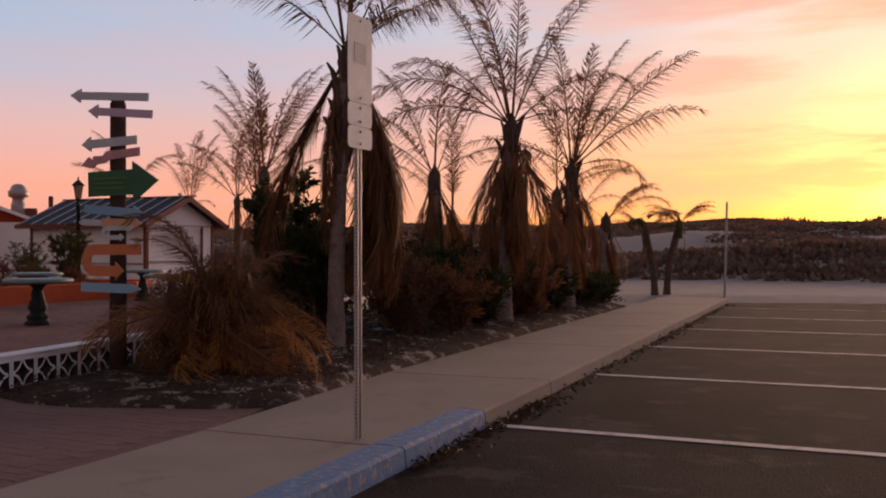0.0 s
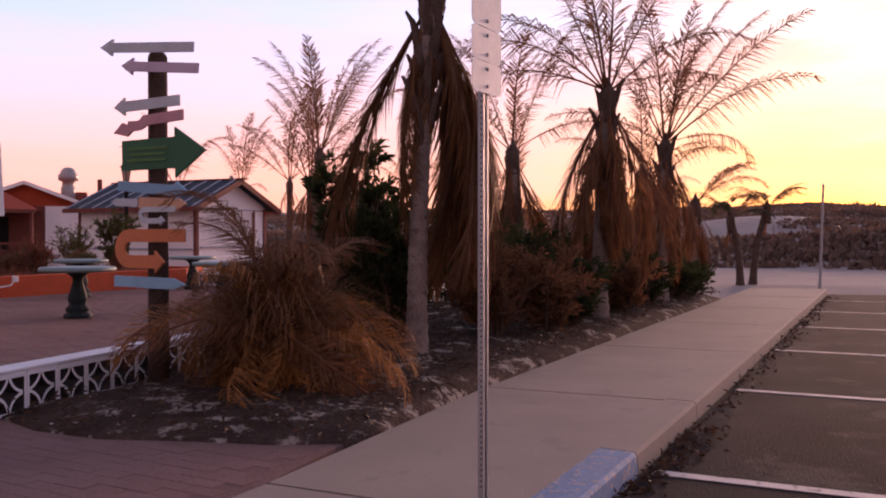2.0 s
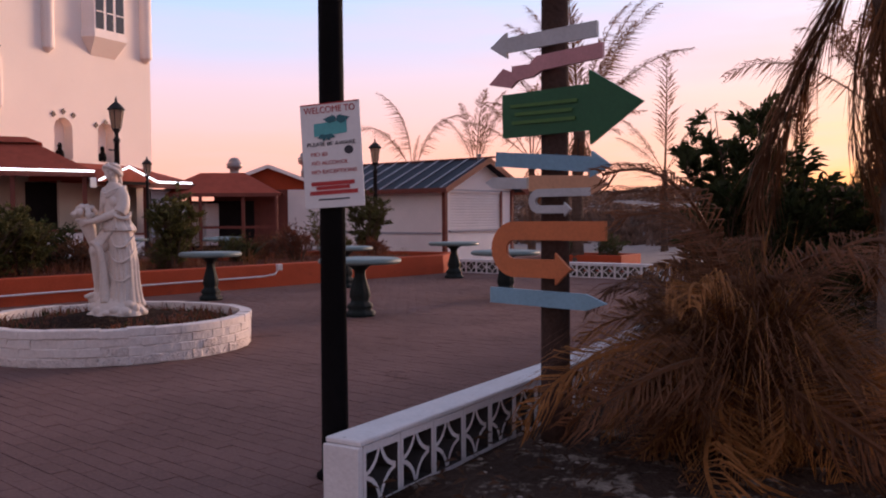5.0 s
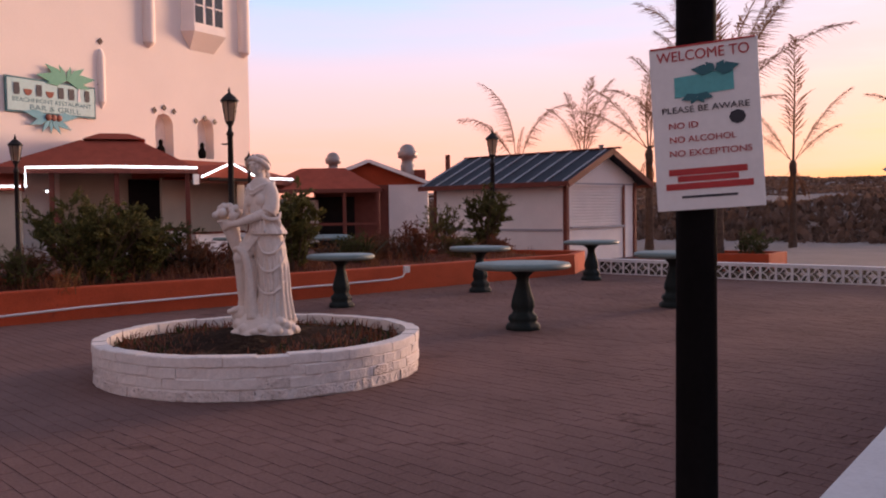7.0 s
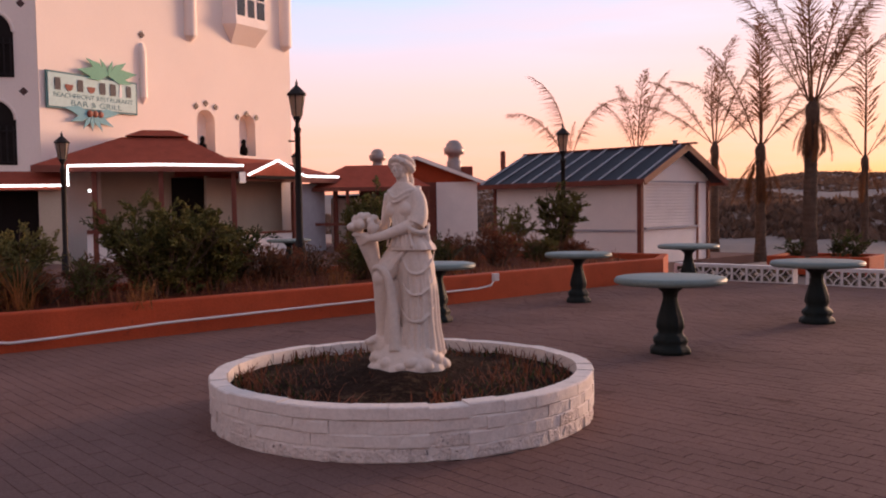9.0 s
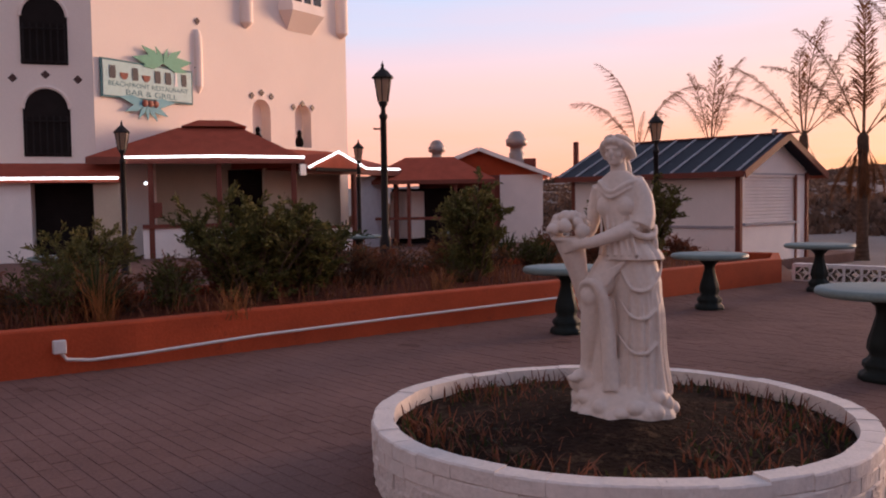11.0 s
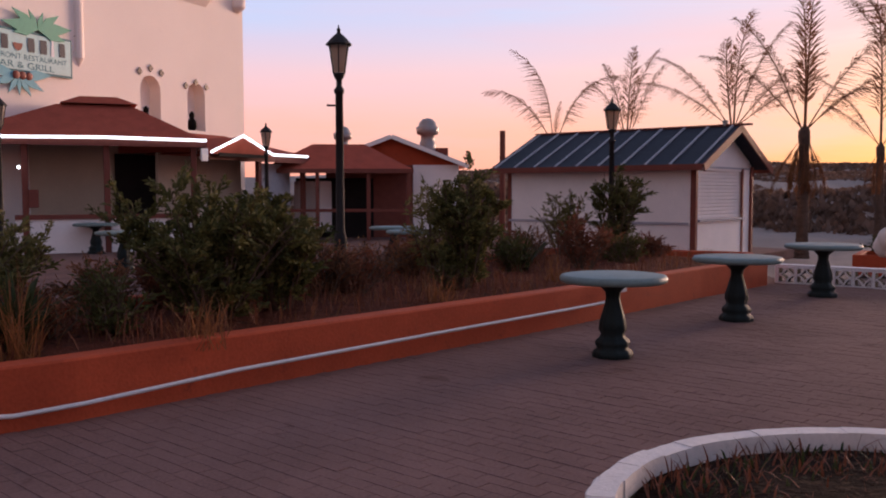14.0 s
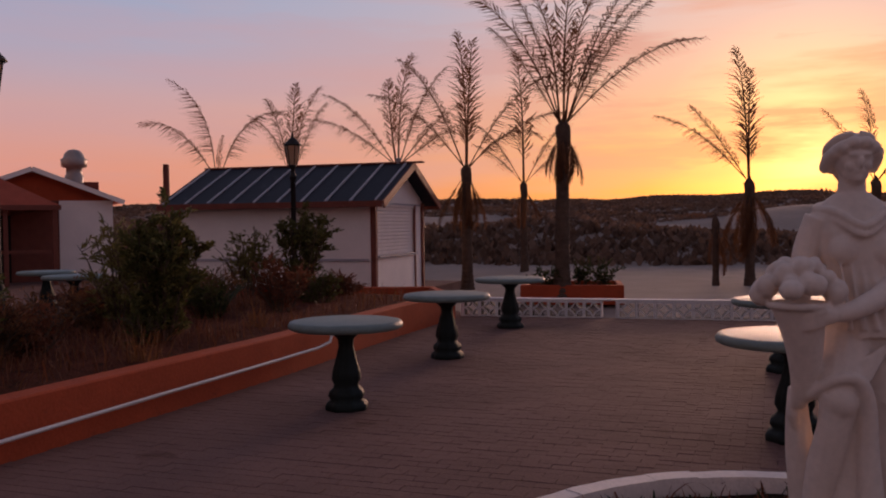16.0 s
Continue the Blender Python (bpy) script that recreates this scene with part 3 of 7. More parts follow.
for c in range(4):
    for k in range(NB):
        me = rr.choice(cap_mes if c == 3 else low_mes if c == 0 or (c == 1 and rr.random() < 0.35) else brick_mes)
        a = 360 / NB * (k + 0.5 * (c % 2)) + rr.uniform(-0.15, 0.15)
        push = rr.uniform(-0.006, 0.006)
        part("cap_brick" if c == 3 else "brick", me, M_BRICKWHITE, planter,
             at=pose(push * math.cos(radians(a)), push * math.sin(radians(a)), 0.002 + c * 0.0815 + rr.uniform(-0.002, 0.002), rr.uniform(-0.4, 0.4), rr.uniform(-0.25, 0.25), a))
soil = bmesh.new()
lathe(soil, [(1.27, 0.1), (1.26, 0.235), (1.0, 0.255), (0.7, 0.29), (0.4, 0.33), (0.05, 0.335)], 48)
for v in soil.verts:
    v.co.z += 0.025 * noise.noise(Vector((v.co.x * 4, v.co.y * 4, 0)))
part("soil", soil, M_SOIL, planter, "dark soil with dry weeds", smooth=True)

# ---- plants: makers ----
def frond_mesh(name, seed, length, arch, leaf_len, n=34, droop=0.35, gap=0.12, material=None, fold=0.5, width=0.02, along_rib=False):
    """A feather frond that starts at the origin, leaves along +x and bends down by arch (radians over its length)."""
    r = random.Random(seed)
    pts, ang = [], 0.0
    p = Vector((0, 0, 0))
    steps = 14
    side_bend = r.uniform(-0.25, 0.25)
    for i in range(steps + 1):
        pts.append(p.copy())
        f = i / steps
        ang = -arch * f * f
        d = Vector((math.cos(ang), side_bend * f, math.sin(ang))).normalized()
        p = p + d * (length / steps)
    verts, faces = [], []

    def at(f):
        k = min(int(f * steps), steps - 1)
        return pts[k].lerp(pts[k + 1], f * steps - k), (pts[k + 1] - pts[k]).normalized()
    # the midrib, three-sided and tapered
    for i, q in enumerate(pts):
        w = 0.017 * (1 - 0.85 * i / steps) + 0.003
        d = at(i / steps)[1]
        s = d.cross(Vector((0, 0, 1))).normalized()
        u = s.cross(d)
        for o in (s, -s, u):
            verts.append(q + o * w)
        if i:
            b = 3 * i
            for k in range(3):
                faces.append((b - 3 + k, b - 3 + (k + 1) % 3, b + (k + 1) % 3, b + k))
    for i in range(n):
        f = 0.16 + 0.84 * (i + r.uniform(-0.3, 0.3)) / n
        f = min(max(f, 0.1), 0.995)
        q, d = at(f)
        s = d.cross(Vector((0, 0, 1))).normalized()
        u = s.cross(d)
        env = math.sin(math.pi * (0.15 + 0.80 * f)) ** 0.7
        for sg in (1, -1):
            if r.random() < gap:
                continue
            ln = leaf_len * env * r.uniform(0.7, 1.1)
            out = (d * r.uniform(0.55, 0.95) + s * sg * r.uniform(0.5, 0.9) + u * (fold * r.uniform(0.2, 1.0))).normalized()
            if along_rib:
                out = (d * r.uniform(1.0, 1.5) + s * sg * r.uniform(0.12, 0.5) + u * r.uniform(-0.25, 0.25)).normalized()
            mid = q + out * ln * 0.5
            tip = q + (out + Vector((0, 0, -1)) * droop * r.uniform(0.4, 1.6)).normalized() * ln
            wv = out.cross(u + Vector((r.uniform(-0.4, 0.4), r.uniform(-0.4, 0.4), r.uniform(-0.4, 0.4)))).normalized() * width * r.uniform(0.6, 1.2)
            b = len(verts)
            verts += [q - wv * 0.4, q + wv * 0.4, mid + wv, mid - wv, tip]
            faces += [(b, b + 1, b + 2, b + 3), (b + 3, b + 2, b + 4)]
    return raw_mesh(name, [tuple(v) for v in verts], faces, material)


F_UP = [frond_mesh("frond", 10 + i, 2.2, 0.35 + 0.18 * i, 0.42, 66, 0.85, 0.22, L_DEAD, 0.4, 0.009) for i in range(4)]
F_ARCH = [frond_mesh("frond", 30 + i, 2.1, 1.1 + 0.3 * i, 0.46, 60, 1.5, 0.2, L_DEAD, 0.2, 0.009) for i in range(3)]
F_HANG = [frond_mesh("frond", 50 + i, 2.0, 0.5 + 0.3 * i, 0.55, 84, 0.1, 0.08, L_DEAD, 0.1, 0.008, True) for i in range(3)]
F_HANGDRY = [frond_mesh("frond", 70 + i, 2.0, 0.4 + 0.3 * i, 0.55, 84, 0.1, 0.08, L_BROWN, 0.1, 0.008, True) for i in range(2)]
F_GREEN = [frond_mesh("frond", 90 + i, 1.5, 1.5 + 0.3 * i, 0.42, 36, 0.7, 0.03, L_DARKGREEN, 0.3, 0.018) for i in range(3)]


def trunk_mesh(height, r0, r1, lean=(0, 0), material=None, rings=True, seed=0):
    bm = bmesh.new()
    n = max(10, int(height / 0.028))
    rows = []
    for i in range(n + 1):
        f = i / n
        r = r0 + (r1 - r0) * min(1, f * 1.3)
        r *= 1.25 - 0.25 * min(1, f * 6)
        if rings:
            r *= 1 + 0.05 * (1.0, 0.55, 0.1, -0.9)[i % 4]
        c = Vector((lean[0] * f * f, lean[1] * f * f, height * f - 0.1 * (1 - f)))
        rows.append([bm.verts.new(c + Vector((math.cos(2 * math.pi * k / 14), math.sin(2 * math.pi * k / 14), 0)) * r * (1 + 0.05 * noise.noise(Vector((k * 0.9, i * 0.4, seed))))) for k in range(14)])
    for a, b in zip(rows, rows[1:]):
        for k in range(14):
            bm.faces.new((a[k], a[(k + 1) % 14], b[(k + 1) % 14], b[k]))
    bm.faces.new(rows[0][::-1])
    bm.faces.new(rows[-1])
    return to_mesh("trunk", bm, material or M_BARK, True)


def palm(label, x, y, height, r=0.13, lean=(0, 0), ups=(), arches=(), hangs=0, dry=0, scale=1.0, seed=0, green=0, z=0.0, bark=None, hang_len=1.0, group="palms", drops=(), boots=0):
    """ups, arches: (heading in degrees from +x, tilt up in degrees, length factor)."""
    rnd = random.Random(seed)
    root = thing("palm_tree", label, "palm tree", pose(x, y, z), group)
    part("trunk", trunk_mesh(height, r, r * 0.8, lean, bark, seed=seed), None, root, "ringed grey-brown trunk")
    top = Vector((lean[0], lean[1], height - 0.05))
    # the fibrous boss under the crown
    boss = bmesh.new()
    lathe(boss, [(r * 0.75, -0.35), (r * 0.95, -0.2), (r * 1.1, 0.0), (r * 0.9, 0.12), (r * 0.4, 0.24), (0.02, 0.3)], 14)
    for v in boss.verts:
        v.co += Vector((noise.noise(v.co * 9), noise.noise(v.co * 9 + Vector((5, 0, 0))), 0)) * 0.05
        v.co += top
    part("crown_boss", boss, M_BARKDARK, root, "dark fibrous crown base", True)

    # old leaf bases that clasp the upper trunk
    for i in range(boots):
        f = 1 - 0.36 * (i / max(1, boots - 1))
        a = 2.4 * i
        c = Vector((lean[0] * f * f, lean[1] * f * f, height * f))
        o = Vector((math.cos(a), math.sin(a), 0))
        bt = bmesh.new()
        tube(bt, [c + o * r * 0.6 + Vector((0, 0, -0.16)), c + o * r * 1.0, c + o * r * 1.45 + Vector((0, 0, 0.14)), c + o * (r * 1.6 + 0.05) + Vector((0, 0, 0.24))], [0.05, 0.052, 0.032, 0.014], 6)
        part("leaf_base", bt, M_BARKDARK, root)

    def put(me, az, tilt, k, zoff=0.0):
        m = Matrix.Translation(top + Vector((math.cos(radians(az)) * r * 0.6, math.sin(radians(az)) * r * 0.6, zoff))) @ Matrix.Rotation(radians(az), 4, "Z") @ Matrix.Rotation(-radians(tilt), 4, "Y") \
            @ Matrix.Rotation(radians(rnd.uniform(-25, 25)), 4, "X") @ Matrix.Diagonal((k, k, k, 1))
        part("frond", me, None, root, at=m)
    for az, tilt, k in ups:
        put(rnd.choice(F_UP), az, tilt, k * scale, 0.2)
    for az, tilt, k in arches:
        put(rnd.choice(F_ARCH), az, tilt, k * scale, 0.15)
    for i in range(hangs):
        put(rnd.choice(F_HANG), 360 * i / hangs + rnd.uniform(-18, 18), rnd.uniform(-84, -52), hang_len * rnd.uniform(0.75, 1.1) * scale, -0.1)
    for i in range(dry):
        put(rnd.choice(F_HANGDRY), 360 * i / dry + rnd.uniform(-25, 25), rnd.uniform(-86, -56), hang_len * rnd.uniform(0.8, 1.1) * scale, -0.1)
    for az, tilt, k in drops:
        put(rnd.choice(F_HANG + F_HANGDRY), az, tilt, k * scale, -0.05)
    for i in range(green):
        put(rnd.choice(F_GREEN), 360 * i / green + rnd.uniform(-15, 15), rnd.uniform(15, 55), rnd.uniform(0.8, 1.1) * scale, 0.1)
    return root


def leaf_cloud(name, rnd, pts, length, width, material, up=0.3, droop=0.0):
    """Small pointed leaves, two triangles and a fold each, at the given points with their outward ways."""
    verts, faces = [], []
    for p, d in pts:
        d = (d + Vector((rnd.uniform(-0.8, 0.8), rnd.uniform(-0.8, 0.8), rnd.uniform(-0.6, 0.8) + up - droop))).normalized()
        s = d.cross(Vector((rnd.uniform(-1, 1), rnd.uniform(-1, 1), rnd.uniform(0.2, 1)))).normalized()
        ln, w = length * rnd.uniform(0.6, 1.25), width * rnd.uniform(0.7, 1.2)
        mid = p + d * ln * 0.5
        tip = p + (d - Vector((0, 0, 0.25))) * ln
        b = len(verts)
        verts += [tuple(p), tuple(mid + s * w), tuple(tip), tuple(mid - s * w)]
        faces += [(b, b + 1, b + 2), (b, b + 2, b + 3)]
    return raw_mesh(name, verts, faces, material)


def shrub(label, x, y, z, radius, height, leaf, n=5000, length=0.09, width=0.014, stems=26, seed=1, name="shrub", flat=0.0, group="", bottom=0.12, mats2=None):
    """Many stems that fork from the ground, with leaves along their outer halves: an uneven crown with gaps."""
    rnd = random.Random(seed)
    root = thing(name, label, "shrub", pose(x, y, z), group)
    bm = bmesh.new()
    spots = []
    for i in range(stems):
        a = rnd.uniform(0, 2 * math.pi)
        lean = rnd.uniform(0.1, 1.0) ** 0.8
        top = Vector((math.cos(a) * radius * lean, math.sin(a) * radius * lean, height * rnd.uniform(0.55, 1.0) * (1 - 0.28 * lean * lean)))
        base = Vector((math.cos(a) * 0.12 * radius, math.sin(a) * 0.12 * radius, -0.05))
        midp = base.lerp(top, 0.5) + Vector((rnd.uniform(-0.1, 0.1), rnd.uniform(-0.1, 0.1), 0.15 * height)) * 0.6
        curve = [base, base.lerp(midp, 0.5), midp, midp.lerp(top, 0.5) + Vector((rnd.uniform(-0.05, 0.05), rnd.uniform(-0.05, 0.05), 0.03)), top]
        tube(bm, curve, [0.013, 0.011, 0.009, 0.006, 0.003], 5)
        for b in range(7):
            f = rnd.uniform(bottom, 1.0) * 4
            k = min(int(f), 3)
            q = curve[k].lerp(curve[k + 1], f - k)
            way = Vector((rnd.uniform(-1, 1), rnd.uniform(-1, 1), rnd.uniform(0.1, 1.1))).normalized()
            tip = q + way * rnd.uniform(0.18, 0.42) * (0.35 + radius * 0.6)
            if tip.z < 0.05:
                tip.z = 0.05
            tube(bm, [q, q.lerp(tip, 0.5) + Vector((0, 0, 0.02)), tip], [0.005, 0.004, 0.002], 4)
            spots.append((q, tip, way))
    part("branch_work", bm, M_TWIG, root)
    pts = []
    for i in range(n):
        q, tip, way = rnd.choice(spots)
        pts.append((q.lerp(tip, rnd.uniform(0.15, 1.05)) + Vector((rnd.uniform(-0.03, 0.03), rnd.uniform(-0.03, 0.03), rnd.uniform(-0.03, 0.03))), way))
    if mats2 is None:
        part("foliage", leaf_cloud("foliage", rnd, pts, length, width, leaf), None, root)
    else:
        cut = int(n * 0.72)
        part("foliage", leaf_cloud("foliage", rnd, pts[:cut], length, width, leaf), None, root)
        part("dry_foliage", leaf_cloud("dry_foliage", rnd, pts[cut:], length, width, mats2), None, root, "dry yellowed leaves")
    return root


def blades(name, rnd, spots, height, width, material, spread=0.6, bend=0.5):
    """Arched grass blades of three short pieces."""
    verts, faces = [], []
    for p in spots:
        a = rnd.uniform(0, 2 * math.pi)
        o = Vector((math.cos(a), math.sin(a), 0))
        h = height * rnd.uniform(0.45, 1.1)
        s = Vector((-o.y, o.x, 0)) * width * rnd.uniform(0.6, 1.2)
        sp = spread * rnd.uniform(0.1, 1.0)
        b = len(verts)
        for f, w in ((0, 1), (0.4, 0.9), (0.75, 0.6)):
            c = Vector(p) + o * h * sp * f * (0.6 + f * 0.6) + Vector((0, 0, h * (f - bend * sp * f * f * 0.6)))
            verts += [tuple(c - s * w), tuple(c + s * w)]
        c = Vector(p) + o * h * sp * 1.25 + Vector((0, 0, h * (1 - bend * sp * 0.9)))
        verts.append(tuple(c))
        faces += [(b, b + 1, b + 3, b + 2), (b + 2, b + 3, b + 5, b + 4), (b + 4, b + 5, b + 6)]
    return raw_mesh(name, verts, faces, material)


def stuff(name, label, category, me):
    return tagged(new(name, me), label, category, kind="stuff")


# ---- signpost of arrow boards ----
def flat_arrow(w, h, head, left=False, tall=1.0, notch=0.0):
    """Outline of an arrow board in x, z, from x = 0 to w."""
    hh, t = h / 2, h / 2 * tall
    pts = [(0, -hh), (w - head, -hh), (w - head - notch, -t), (w, 0), (w - head - notch, t), (w - head, hh), (0, hh)]
    if tall == 1.0:
        pts = [(0, -hh), (w - head, -hh), (w, 0), (w - head, hh), (0, hh)]
    if left:
        pts = [(w - a, b) for a, b in pts][::-1]
    return pts


def plate(bm, pts, y0, y1, m=None):
    """A board cut to an outline in x, z, thick in y."""
    a = [bm.verts.new((x, y0, z)) for x, z in pts]
    b = [bm.verts.new((x, y1, z)) for x, z in pts]
    n = len(pts)
    bm.faces.new(a)
    bm.faces.new(b[::-1])
    for i in range(n):
        bm.faces.new((a[i], b[i], b[(i + 1) % n], a[(i + 1) % n]))
    if m is not None:
        for v in a + b:
            v.co = m @ v.co
    return bm


def lettering(words, size, material, parent, m, name="lettering", width=None):
    """Raised letters in the built-in font, in the local x, z plane, facing -y."""
    cu = bpy.data.curves.new(name, "FONT")
    cu.body, cu.size, cu.extrude, cu.align_x, cu.align_y = words, size, 0.0012, "CENTER", "CENTER"
    tmp = bpy.data.objects.new(name, cu)
    scene.collection.objects.link(tmp)
    bpy.context.view_layer.update()
    me = bpy.data.meshes.new_from_object(tmp.evaluated_get(bpy.context.evaluated_depsgraph_get()))
    bpy.data.objects.remove(tmp)
    me.materials.clear()
    me.materials.append(material)
    k = 1.0
    if width:
        xs = [v.co.x for v in me.vertices]
        k = width / max(1e-6, max(xs) - min(xs))
    ob = new(name, me)
    ob.parent = parent
    ob.matrix_basis = m @ pose(0, 0, 0, 90) @ Matrix.Diagonal((k, 1, 1, 1))
    return ob


signpost = thing("signpost", "tall weathered post hung with painted wooden arrow boards", "signpost",
                 frame_at(-3.76, 9.555, 0.0, 0.965, -0.262))
pb = bmesh.new()
lathe(pb, [(0.084, -0.1), (0.08, 0.4), (0.076, 1.6), (0.073, 2.60), (0.058, 2.63)], 14)
for v in pb.verts:
    v.co += Vector((noise.noise(v.co * 4), noise.noise(v.co * 4 + Vector((3, 0, 0))), 0)) * 0.006
part("post", pb, M_WOODPOST, signpost, "weathered dark wooden post", True)
P_GREYW = paint("board_grey_white", (0.47, 0.47, 0.47))
P_LILAC = paint("board_lilac", (0.52, 0.38, 0.44))
P_PINK = paint("board_pink", (0.50, 0.24, 0.25))
P_GREEN = paint("board_green", (0.018, 0.095, 0.035))
P_BLUE = paint("board_blue", (0.19, 0.34, 0.44))
P_PEACH = paint("board_peach", (0.56, 0.30, 0.17))
P_ORANGE = paint("board_orange", (0.54, 0.16, 0.055))
P_SKY = paint("board_light_blue", (0.22, 0.38, 0.47))
YF = -0.09
# left end, width, middle height, board height, head, points left, taller head, tilt, paint, what it is
BOARDS = [
    (-0.50, 0.96, 2.70, 0.075, 0.13, True, 1.75, -5, P_GREYW, "pale grey arrow board"),
    (-0.27, 0.78, 2.535, 0.075, 0.12, True, 1.75, -6, P_LILAC, "lilac arrow board"),
    (-0.345, 0.67, 2.212, 0.080, 0.11, True, 1.75, 1.5, P_GREYW, "pale grey arrow board"),
    (-0.268, 0.845, 1.832, 0.235, 0.30, False, 1.62, 1, P_GREEN, "large green arrow board"),
    (-0.312, 0.72, 1.603, 0.080, 0.12, False, 1.7, -5, P_BLUE, "blue arrow board"),
    (-0.382, 0.28, 1.475, 0.060, 0.05, True, 1.0, -2, P_GREYW, "small pale board"),
    (-0.095, 0.48, 1.465, 0.085, 0.12, False, 1.6, -2, P_PEACH, "peach arrow board"),
    (-0.355, 0.73, 0.855, 0.085, 0.12, False, 1.0, -1, P_SKY, "light blue arrow board"),
]
for i, (x, w, z, h, head, left, tall, tilt, mt, lb) in enumerate(BOARDS):
    yy = YF - 0.004 * (i % 3)
    bb = plate(bmesh.new(), flat_arrow(w, h, head, left, tall), yy - 0.02, yy)
    part("arrow_board", bb, mt, signpost, lb, at=pose(x, 0, z, 0, -tilt, 0))
# the pink board is cut in steps like a zigzag
pk = [(0.0, -0.07), (0.10, 0.035), (0.16, 0.0), (0.16, 0.045), (0.28, 0.045), (0.33, 0.095), (0.74, 0.125), (0.74, 0.02), (0.36, -0.01), (0.30, -0.05), (0.20, -0.06), (0.15, -0.11)]
part("arrow_board", plate(bmesh.new(), pk, YF - 0.026, YF - 0.004), P_PINK, signpost, "pink zigzag arrow board", at=pose(-0.355, 0, 2.065) @ Matrix.Diagonal((0.96, 1, 0.75, 1)))


def u_board(w, h, bar, mt, lb, x, z, tail=0.0):
    """An arrow bent back on itself like a U on its side, open to the right."""
    pts = [(w, h / 2), (w, h / 2 - bar)]
    r_o, r_i = h / 2, h / 2 - bar
    cx = r_o
    for k in range(0, 13):
        a = radians(90 + 180 * k / 12)
        pts.append((cx + r_i * math.cos(a), r_i * math.sin(a)))
    e = w * 0.58
    pts += [(e, -r_i), (e, -r_i + bar * 0.35), (e + bar * 0.95, -h / 2 + bar / 2), (e, -h / 2 - bar * 0.35), (e, -h / 2)]
    for k in range(0, 13):
        a = radians(270 - 180 * k / 12)
        pts.append((cx + r_o * math.cos(a), r_o * math.sin(a)))
    part("arrow_board", plate(bmesh.new(), pts, YF - 0.024, YF - 0.003), mt, signpost, lb, at=pose(x, 0, z))


u_board(0.715, 0.302, 0.100, P_ORANGE, "orange U-turn arrow board", -0.345, 1.11)
u_board(0.38, 0.13, 0.042, P_GREYW, "small pale U-turn arrow board", -0.095, 1.368)
P_YELLOWTXT = paint("board_dull_yellow", (0.06, 0.15, 0.03))
for dz, w in ((0.045, 0.42), (0.0, 0.36), (-0.045, 0.40)):
    part("faded_writing", boxm(-w / 2, YF - 0.03, dz - 0.009, w / 2, YF - 0.0265, dz + 0.009), P_YELLOWTXT, signpost, "faded yellow lines of writing", at=pose(0.0, 0, 1.837))

# ---- black pole with the notice ----
pole = thing("pole", "round black-painted metal pole standing on the plaza", "pole", pose(-4.632, 8.704, -0.012))
pp = bmesh.new()
lathe(pp, [(0.095, 0.0), (0.095, 0.03), (0.068, 0.05), (0.064, 1.0), (0.058, 3.6), (0.03, 3.64)], 18)
part("shaft", pp, M_BLACK, pole, smooth=True)
notice = thing("notice_sign", "white notice board with red lettering fixed to a black pole", "sign", frame_at(-4.582, 8.632, 1.59, 0.9965, 0.084) @ pose(0, 0, 0, 0, -3.0, 0) @ Matrix.Diagonal((1.03, 1, 0.885, 1)))
part("panel", boxm(-0.155, -0.012, -0.285, 0.155, -0.004, 0.285, bevel=0.002), M_SIGNW, notice, "white plastic panel")
P_RED = paint("sign_red", (0.42, 0.035, 0.035))
P_SIGNBLK = paint("sign_black", (0.03, 0.03, 0.04))
P_TEAL = paint("sign_teal", (0.10, 0.38, 0.38))
P_TEALD = paint("sign_dark_teal", (0.03, 0.13, 0.15))
P_LEAFG = paint("sign_leaf_green", (0.12, 0.36, 0.24))
P_AQUA = paint("sign_aqua", (0.42, 0.60, 0.58))
P_BROWN = paint("sign_brown", (0.20, 0.045, 0.025))


def starleaf(bm, cx, cz, spread, y0, y1, angles, w=0.28):
    for i, (a, ln) in enumerate(angles):
        d = Vector((math.cos(radians(a)), math.sin(radians(a))))
        s = Vector((-d.y, d.x)) * spread * ln * w
        p = [(cx, cz), (cx + d.x * spread * ln * 0.5 + s.x, cz + d.y * spread * ln * 0.5 + s.y), (cx + d.x * spread * ln, cz + d.y * spread * ln),
             (cx + d.x * spread * ln * 0.5 - s.x, cz + d.y * spread * ln * 0.5 - s.y)]
        plate(bm, p, y0 - 0.12 * (y1 - y0) * i, y1)


part("border", plate(bmesh.new(), [(-0.15, 0.285), (0.15, 0.285), (0.15, 0.279), (-0.15, 0.279)], -0.0145, -0.0122), P_RED, notice)
lettering("WELCOME TO", 0.05, P_RED, notice, pose(0.0, -0.0135, 0.247), width=0.265)
lg = plate(bmesh.new(), [(-0.085, 0.105), (0.085, 0.115), (0.085, 0.185), (-0.085, 0.175)], -0.0145, -0.0122)
part("logo_panel", lg, P_TEAL, notice, "teal painted panel")
sl = bmesh.new()
starleaf(sl, 0.035, 0.185, 0.07, -0.0165, -0.0148, [(10, 1), (50, 0.6), (130, 0.6), (170, 1.0), (-10, 0.7)])
part("logo_leaf", sl, P_TEALD, notice, "dark teal leaf shapes")
sl = bmesh.new()
starleaf(sl, -0.02, 0.112, 0.055, -0.0175, -0.0168, [(200, 0.9), (240, 0.7), (300, 0.7), (340, 0.9)])
part("logo_leaf", sl, P_TEALD, notice, "dark teal leaf shapes")
lettering("PLEASE BE AWARE", 0.03, P_SIGNBLK, notice, pose(0.0, -0.0135, 0.062), width=0.25)
lettering("NO ID", 0.03, P_RED, notice, pose(-0.065, -0.0135, 0.008), width=0.085)
